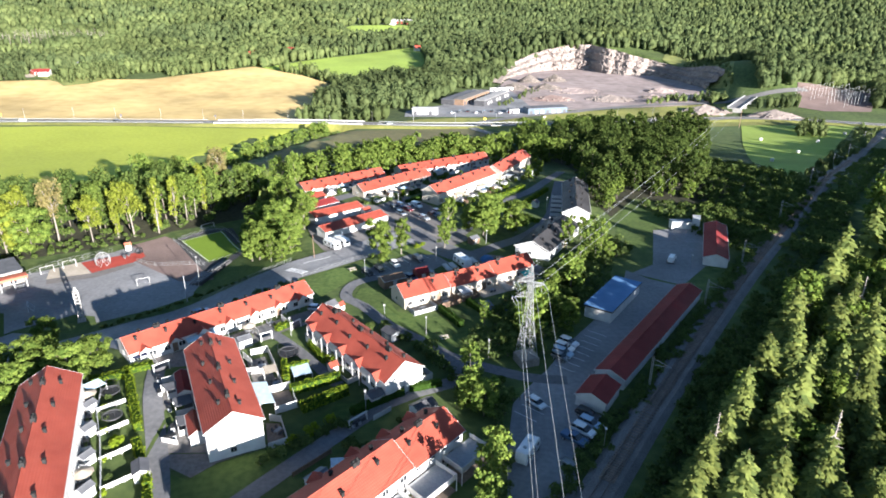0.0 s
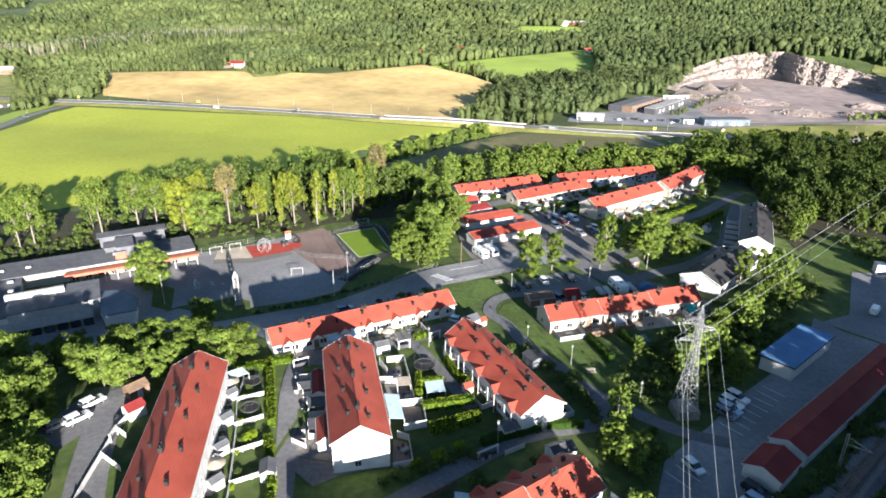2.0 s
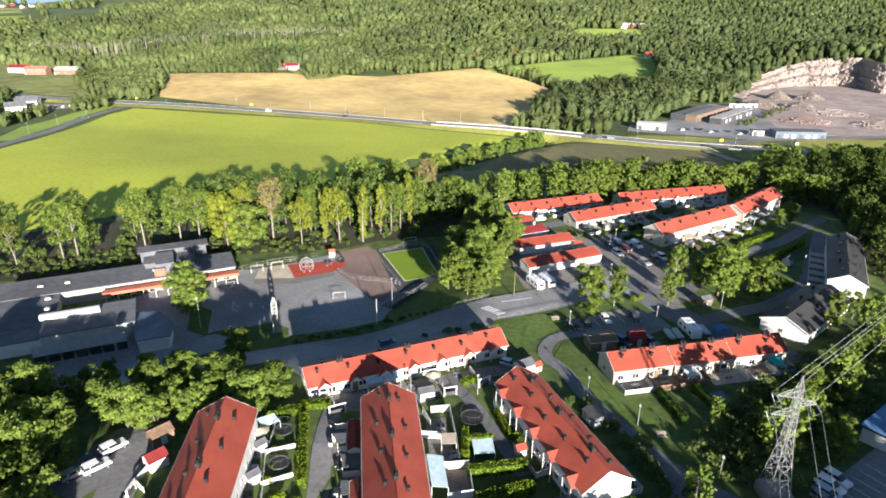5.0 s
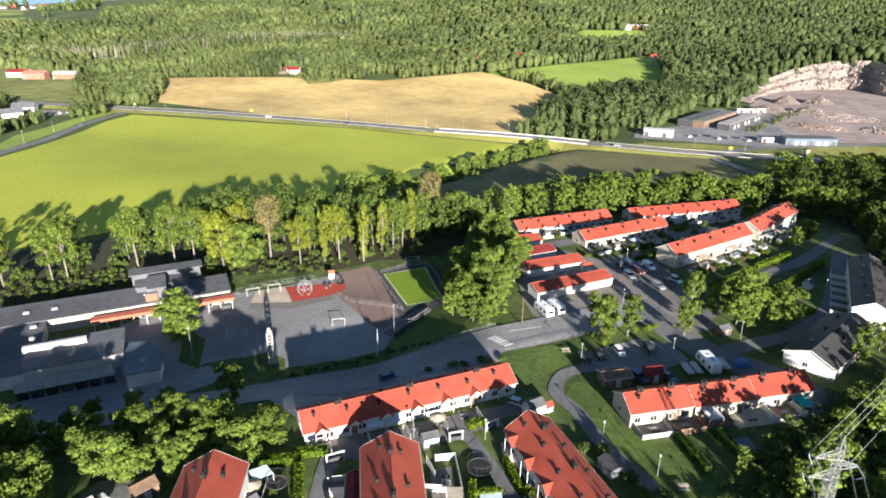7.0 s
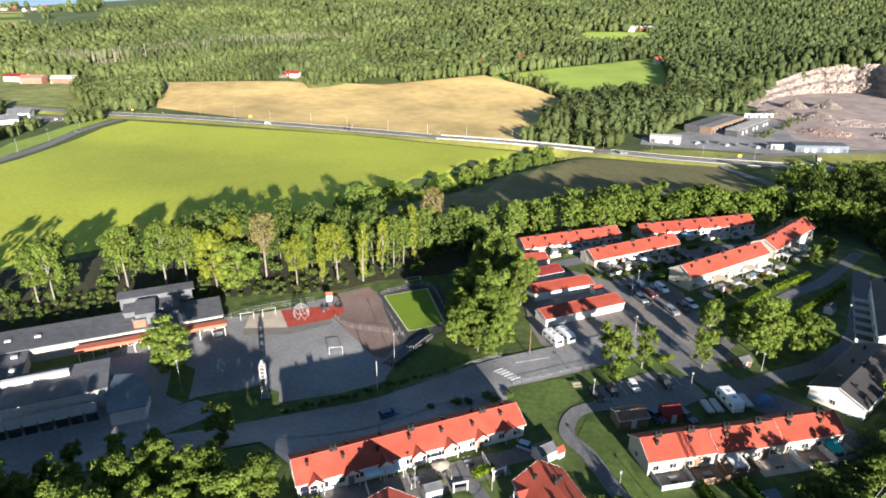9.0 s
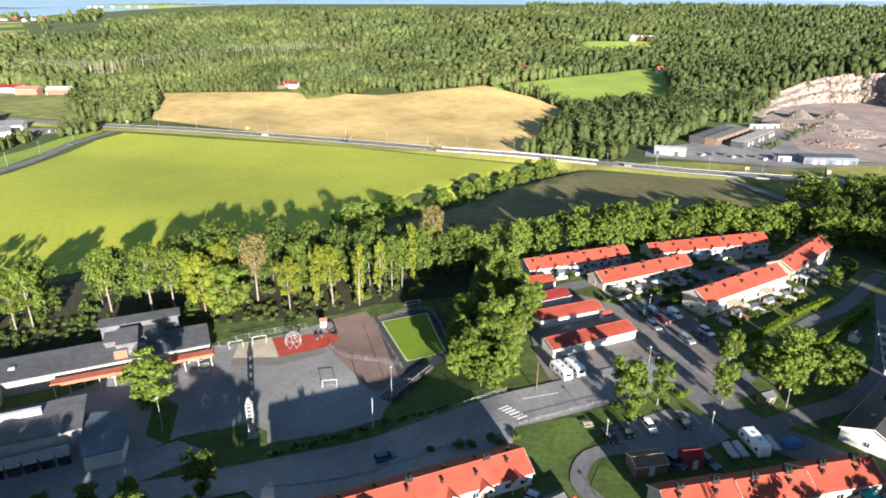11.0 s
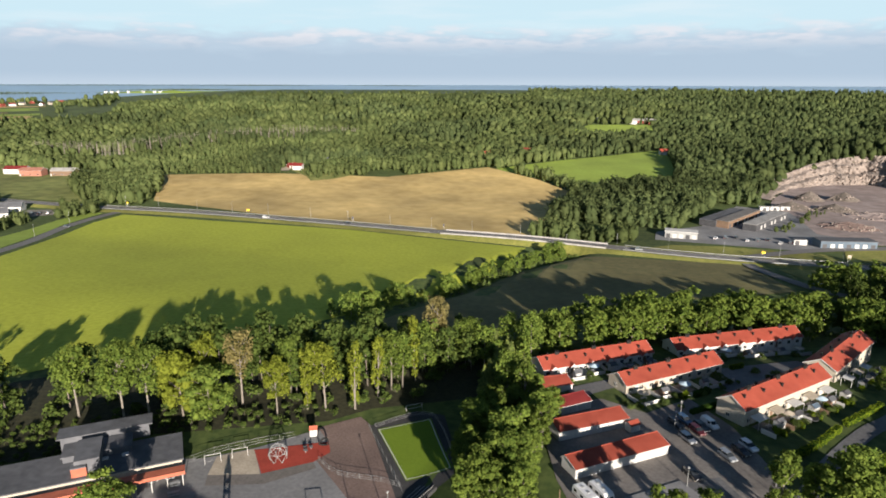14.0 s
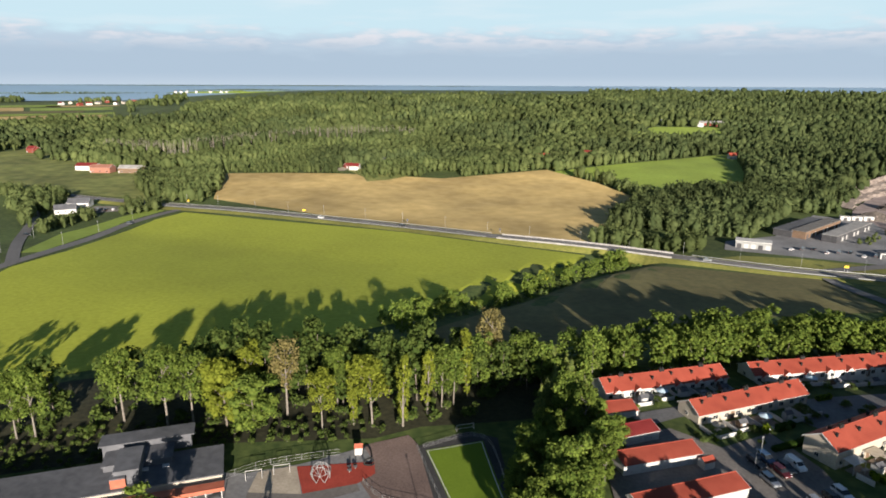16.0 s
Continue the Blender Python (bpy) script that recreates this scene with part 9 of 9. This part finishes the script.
def works(x, y, turn, L, W, h, walls, roof, label, bays=6):
    g = thing("workshop", pose(x, y, gz(x, y), 0, 0, turn), label, "workshop", "works buildings")
    part("wall", boxes((-L / 2, L / 2, -W / 2, W / 2, -1.5, h)), M[walls], g)
    part("roof", boxes((-L / 2 - 0.3, L / 2 + 0.3, -W / 2 - 0.3, W / 2 + 0.3, h, h + 0.3)), M[roof], g)
    for k in range(bays):
        px = -L / 2 + (k + 0.5) * L / bays
        part("bay_door", boxes((px - 1.3, px + 1.3, -W / 2 - 0.06, -W / 2, 0.1, min(3.0, h - 0.5))), M["wood_white"] if k % 3 else M["dark"], g)
    return g


works(-13.8, 519, 0, 20.5, 9, 4.6, "steel", "white", "pale steel warehouse with white roof", 5)
works(17, 590, 65, 60, 12, 4.5, "dark", "felt", "long dark works building with grey roof", 9)
works(27, 588, 65, 62, 9, 5.2, "wood_brown", "paving", "long brown works building with pale roof", 9)
works(45, 585, 65, 64, 9, 4.8, "dark", "concrete", "long dark works building with pale roof edge", 9)
works(84, 527, 15, 34, 11, 4.8, "felt_blue", "felt", "dark blue-grey works hall with flat roof", 7)
works(58, 524, 15, 8, 4, 3.6, "wood_white", "felt", "small white site office cabin", 2)
for k, (x, y) in enumerate(((50, 640), (58, 643), (66, 646))):
    works(x, y, 12, 7, 3, 3.0, "wood_white", "white", "white container by the quarry", 1)
for k in range(9):
    car(("wagon", "van", "suv")[k % 3], ("white", "black", "grey")[(k * 2) % 3], *at(8 + 6.5 * k, 522 + 3.2 * (k % 3), 70), "car parked in the works yard")


def rubble(x, y, w, h, seed, label, material="quarry"):
    r = np.random.default_rng(seed)
    g = thing("gravel_mound", pose(x, y, gz(x, y) - 0.3), label, "gravel pile", "gravel piles")
    bm = bmesh.new()
    rings, seg = 6, 22
    vs = []
    for i in range(rings):
        q = 1 - i / (rings - 1)
        vs.append([bm.verts.new((w * q * math.cos(k * 6.283 / seg) * (1 + 0.2 * math.sin(k * 1.7 + seed)), w * 0.7 * q * math.sin(k * 6.283 / seg), h * (1 - q) ** 0.85 + r.uniform(-0.3, 0.3) * (0 < i))) for k in range(seg)])
    for a, b in zip(vs, vs[1:]):
        for k in range(seg):
            bm.faces.new((a[k], a[(k + 1) % seg], b[(k + 1) % seg], b[k]))
    bm.faces.new(vs[-1])
    bmesh.ops.recalc_face_normals(bm, faces=bm.faces[:])
    part("mound", bm, M[material], g)
    bm = bmesh.new()
    for _ in range(60):
        a, q = r.uniform(0, 6.28), r.uniform(0.5, 1.15)
        s = r.uniform(0.25, 0.8)
        box(bm, -s, s, -s * 0.8, s * 0.8, -s, s * 0.7, pose(w * q * math.cos(a), w * 0.7 * q * math.sin(a), 0.2 + h * max(0.0, 1 - q) ** 0.85, *r.uniform(0, 90, 3)))
    tagged(part("boulder_scatter", bm, M["rock"], g), kind="stuff")


rubble(72, 655, 16, 7, 1, "brown heap of crushed stone", "spoil")
rubble(104, 660, 15, 6, 2, "heap of broken stone", "spoil")
rubble(152, 590, 22, 5, 3, "long heap of stone blocks", "rock")
rubble(100, 590, 20, 4.5, 4, "pinkish heap of gravel", "red_gravel")
rubble(195, 600, 12, 4, 5, "low heap of stone", "quarry")
rubble(130, 640, 26, 4, 6, "flat heap of pinkish gravel", "quarry")
rubble(216, 530, 20, 7, 8, "rocky bank beside the overpass", "rock")
rubble(262, 507, 22, 7, 9, "rocky bank below the overpass", "rock")
rubble(93, 705, 12, 9, 10, "dark brown heap of crushed stone", "spoil")
rubble(122, 716, 13, 8, 13, "grey heap of gravel", "spoil")
rubble(215, 640, 16, 5, 7, "gravel heap below the cliff", "quarry")

# the broken cliff behind the quarry floor
r = np.random.default_rng(11)
bm = bmesh.new()
prev = None
for i in range(240):
    a = radians(176 - 184 * i / 239)
    col = []
    q = 1.0 + 0.04 * noise.noise((i * 0.13, 0, 0)) + 0.06 * noise.noise((i * 0.04, 5, 0)) - 0.17 * sm(126, 138, i) * sm(186, 158, i)
    bench = 7 + 4 * noise.noise((i * 0.03, 3, 1))
    for k in range(19):
        f = k / 18
        rr = q - 0.06 + 0.07 * f + 0.018 * noise.noise((i * 0.3, k * 0.5, 2)) + 0.012 * noise.noise((i * 0.9, k * 0.9, 7)) + 0.045 * (k > bench) + 0.03 * (k > bench + 6) + 0.006 * r.uniform(-1, 1)
        x, y = 165 + 105 * rr * math.cos(a), 680 + 150 * rr * math.sin(a)
        top = max(land(165 + 105 * 1.16 * math.cos(a), 680 + 150 * 1.16 * math.sin(a)) + 0.5, -16)
        col.append(bm.verts.new((x, y, -18.8 + (top + 18.8) * f + (0.35 * r.uniform(-1, 1) if 0 < k else 0))))
    if prev:
        for k in range(18):
            bm.faces.new((prev[k], prev[k + 1], col[k + 1], col[k]))
    prev = col
bmesh.ops.triangulate(bm, faces=bm.faces[:])
setting("quarry_cliff", bm, M["rock"], "broken pinkish granite cliff of the quarry", "cliff")
OV = thing("road_bridge", pose(254, 547, 0, 0, 0, 56), "concrete overpass above the main road", "bridge")
part("deck", boxes((-36, 36, -5, 5, -13.6, -12.8)), M["concrete"], OV)
for sy in (-5, 5):
    part("parapet", boxes((-36, 36, sy - 0.15, sy + 0.15, -12.8, -11.8)), M["steel"], OV)
part("carriageway", boxes((-36, 36, -4.6, 4.6, -12.8, -12.74)), M["highway"], OV)
for sx in (-20, 0, 20):
    part("pier", boxes((sx - 0.6, sx + 0.6, -3.5, 3.5, -22, -13.6)), M["concrete"], OV)

SUB = thing("substation", pose(350, 575, gz(350, 575), 0, 0, 35), "steel gantries of an electrical substation", "substation")
for i in range(6):
    for j in range(4):
        part("gantry", rod(((12 * i - 30, 14 * j - 20, -2), (12 * i - 30, 14 * j - 20, 9)), ((12 * i - 30, 14 * j - 20, 9), (12 * i - 24, 14 * j - 20, 9)), ((12 * i - 24, 14 * j - 20, -2), (12 * i - 24, 14 * j - 20, 9)), r=0.10, seg=4), M["steel"], SUB)
drape("quarry_bank", [(268, 610), (300, 680), (326, 770), (276, 826), (262, 790), (276, 720), (268, 660)], M["scrub"], "scrubby grass bank beside the quarry", "ground", 0.4, 10)
drape("gravel_lot", SUBST, M["red_gravel"], "reddish gravel of the substation", "yard", 0.3, 14)
for x, y in ((205.9, 409.4), (208.0, 367.2), (238.8, 402.0), (274.8, 433.6), (175.8, 333.2)):
    g = thing("hay_bale", pose(x, y, gz(x, y) + 0.85, 0, 0, x * 7 % 180), "white plastic-wrapped round hay bale", "bale", "hay bales")
    bm = bmesh.new()
    tube(bm, ((-0.9, 0, 0), (-0.75, 0, 0), (0.75, 0, 0), (0.9, 0, 0)), (0.75, 0.95, 0.95, 0.75), 16)
    part("wrap", bm, M["wood_white"], g)

barn(-392, 648, 15, 10, 7, 4.4, 6.8, "white", "roof_wine", "white farmhouse with red roof at the forest edge", "farmhouse")
barn(-404, 655, 60, 9, 6, 3.0, 5.0, "wood_red", "roof_wine", "small red wooden farm outbuilding", "barn")
drape("sand_slope", [(-424, 630), (-426, 648), (-414, 656), (-400, 650), (-398, 638), (-410, 632)], M["sand"], "bare sandy slope beside a farmhouse", "ground", 0.5, 6)
drape("garden", [(-396, 640), (-384, 664), (-352, 668), (-328, 646), (-338, 620), (-352, 606), (-366, 622)], M["scrub"], "rough farm garden at the grain field", "ground", 0.45, 8)
barn(-377, 690, 20, 14, 8, 4.5, 7.5, "wood_red", "felt", "red wooden farmhouse at the forest edge", "farmhouse")
barn(-358, 694, 100, 12, 8, 4.5, 7.5, "wood_white", "roof_black", "white house with black roof", "farmhouse")
barn(-235, 806, 10, 13, 8, 4.5, 7.5, "wood_red", "roof_red", "red farmhouse with red roof", "farmhouse")
barn(-193, 850, 15, 12, 8, 5.0, 8.5, "wood_red", "roof_wine", "red wooden house by the wood", "farmhouse")
barn(-206, 843, 15, 16, 6, 3.0, 5.0, "wood_red", "roof_wine", "long red wooden barn by the field", "barn")
barn(-33, 945, 20, 15, 8, 4.5, 7.5, "wood_white", "roof_red", "white house with red roof in the wood", "farmhouse")
barn(-150, 1255, 20, 14, 9, 5, 8, "white", "felt", "white house in the clearing", "farmhouse")
barn(-110, 1290, 0, 40, 14, 5, 8, "white", "concrete", "long pale farm building in a clearing", "barn")
barn(-76, 1325, 10, 34, 14, 5, 8, "wood_red", "concrete", "long farm building with pale roof", "barn")
barn(-652, 536, 20, 22, 11, 5, 7.5, "white", "roof_wine", "white farm building with dull red roof", "barn")
barn(-626, 533, 20, 22, 11, 5.5, 8, "brick", "brick", "brick-red barn on a meadow", "barn")
barn(-598, 545, 20, 24, 10, 5, 7.5, "wood_brown", "concrete", "brown barn with pale grey roof", "barn")
barn(-835, 598, 0, 14, 9, 5, 8, "wood_red", "roof_wine", "red house on the meadow", "farmhouse")
barn(-492, 408, 30, 16, 9, 3.5, 6.5, "white", "felt", "white house by the road", "farmhouse")
barn(-478, 386, 50, 14, 9, 3.5, 6.5, "white", "felt", "pale bungalow behind trees", "farmhouse")
for k, (x, y) in enumerate((plot(49.4 + 0.62 * q, 60, 2300 + 45 * ((q * 5) % 7), 2600)[0] for q in range(10))):
    barn(x, y, k * 40, 18, 11, 6, 10, ("white", "wood_red", "cream")[k % 3], ("roof_wine", "roof_red", "felt")[k % 3], "distant village house among fields", "farmhouse", None, 1)
sp = []
for poly, gap, hh in (([(276, 620), (300, 700), (318, 770), (292, 806), (270, 740), (266, 660)], 8, 4.5), ([(236, 566), (262, 590), (262, 610), (240, 604)], 5, 7), ([(-386, 634), (-376, 660), (-350, 666), (-332, 644), (-340, 622), (-352, 610), (-366, 622)], 9, 6), ([(-418, 322), (-436, 338), (-458, 392), (-444, 386), (-426, 350), (-410, 322)], 5, 8), ([(-560, 389), (-552, 428), (-505, 412), (-488, 380), (-448, 330), (-436, 334)], 8, 11), ([(-470, 430), (-432, 438), (-422, 412), (-436, 396), (-446, 412)], 6, 9),
                      ([(-550, 506), (-524, 549), (-496, 566), (-445, 508), (-418, 456), (-477, 456)], 6, 14), ([(-640, 380), (-520, 420), (-540, 432), (-650, 412)], 9, 10), ([(-780, 560), (-680, 600), (-560, 640), (-520, 590), (-600, 570)], 8, 12),
                      ([(237, 427), (254, 421), (284, 472), (266, 474)], 6, 7), ([(262, 410), (304, 462), (312, 452), (258, 384), (205, 322), (150, 250), (146, 256), (198, 326)], 6, 5), ([(-110, 481), (-48, 483), (-40, 492), (-48, 508), (-112, 508)], 5.5, 12), ([(43, 547), (50, 548), (96, 645), (90, 650)], 5, 4), ([(170, 560), (200, 575), (240, 582), (262, 592), (255, 605), (200, 590)], 6, 6)):
    xs, ys = [p[0] for p in poly], [p[1] for p in poly]
    for x in np.arange(min(xs), max(xs), gap):
        for y in np.arange(min(ys), max(ys), gap):
            px, py = x + r.uniform(-3, 3), y + r.uniform(-3, 3)
            if inside(px, py, poly):
                sp.append((px, py, gz(px, py) - 0.3, hh * r.uniform(0.75, 1.2)))
forest("copses", sp, "groups of trees beside the roads and farms", M["forest"], 0.2, 9)
for k in range(5):
    car(("wagon", "van", "suv")[k % 3], ("white", "grey", "black")[k % 3], *at(-470 + 4.2 * k, 400 + 3.2 * k, 130), "car parked by a white house")

# ---- sea, islands and far shore ----
def sector(name, a0, a1, rings, material, label, category, n=48):
    """A sheet between two bearings, left of +y; rings of (distance, height)."""
    vs, fs = [], []
    for rr, z in rings:
        for k in range(n + 1):
            a = radians(a0 + (a1 - a0) * k / n)
            vs.append((-26 - math.sin(a) * rr, 74 + math.cos(a) * rr, z))
    for j in range(len(rings) - 1):
        for k in range(n):
            p = j * (n + 1) + k
            fs.append((p, p + 1, p + n + 2, p + n + 1))
    me = bpy.data.meshes.new(name)
    me.from_pydata(vs, [], fs)
    return setting(name, me, material, label, category)


sector("water", -20, 75, [(2900, 12), (3300, 26), (4000, 45), (4880, 66)], M["water"], "blue sea along the horizon", "sea")
for a0, a1, r0, high, lift in ((34.5, 48.0, 3500, 15, 33), (47.0, 62, 3430, 7, 30), (14, 70, 4700, 9, 62)):
    bm = bmesh.new()
    rows = []
    for k in range(41):
        u = k / 40
        fat = math.sin(math.pi * u) ** 0.5 * (0.75 + 0.35 * noise.noise((u * 9, a0, 0)))
        aa = radians(a0 + (a1 - a0) * u)
        rows.append([bm.verts.new((-26 - math.sin(aa) * (r0 + q), 74 + math.cos(aa) * (r0 + q), lift - 4 + g * fat * high)) for q, g in ((-60 * fat, 0.0), (-30 * fat, 0.55), (30, 1.0), (110, 0.2))])
    for a, b in zip(rows, rows[1:]):
        for q in range(3):
            bm.faces.new((a[q], a[q + 1], b[q + 1], b[q]))
    bmesh.ops.recalc_face_normals(bm, faces=bm.faces[:])
    setting("island", bm, M["crop2"] if high > 10 else M["ground"], "low green island in the sea", "island")
r = np.random.default_rng(31)
sp = []
for a0, a1, d0, d1, z in ((35.5, 47, 3530, 3600, 42), (48, 61, 3450, 3490, 31)):
    for a in np.arange(a0, a1, 0.16):
        for d in np.arange(d0, d1, 22):
            aa = radians(a + r.uniform(-0.1, 0.1))
            edge = min(a - a0, a1 - a) / (a1 - a0) * 2
            sp.append((-26 - math.sin(aa) * d, 74 + math.cos(aa) * d, z, 6 * (0.4 + edge) * r.uniform(0.7, 1.2)))
forest("island", sp, "low wooded islands and far shore", M["forest"], 0.2, 12, 1.6)
for k in range(7):
    a, d = radians(43 + 0.7 * k + 0.3 * math.sin(k * 5)), 3478
    barn(-26 - math.sin(a) * d, 74 + math.cos(a) * d, 40 * k, 13, 9, 5, 8, "white", "felt", "white house on the island shore", "farmhouse", 34, 1)

# ---- the patterns that were copied are no longer needed ----
for kinds in (PROTO, MID, LITE):
    for roots in kinds.values():
        for root in roots:
            for ob in (*root.children_recursive, root):
                bpy.data.objects.remove(ob)
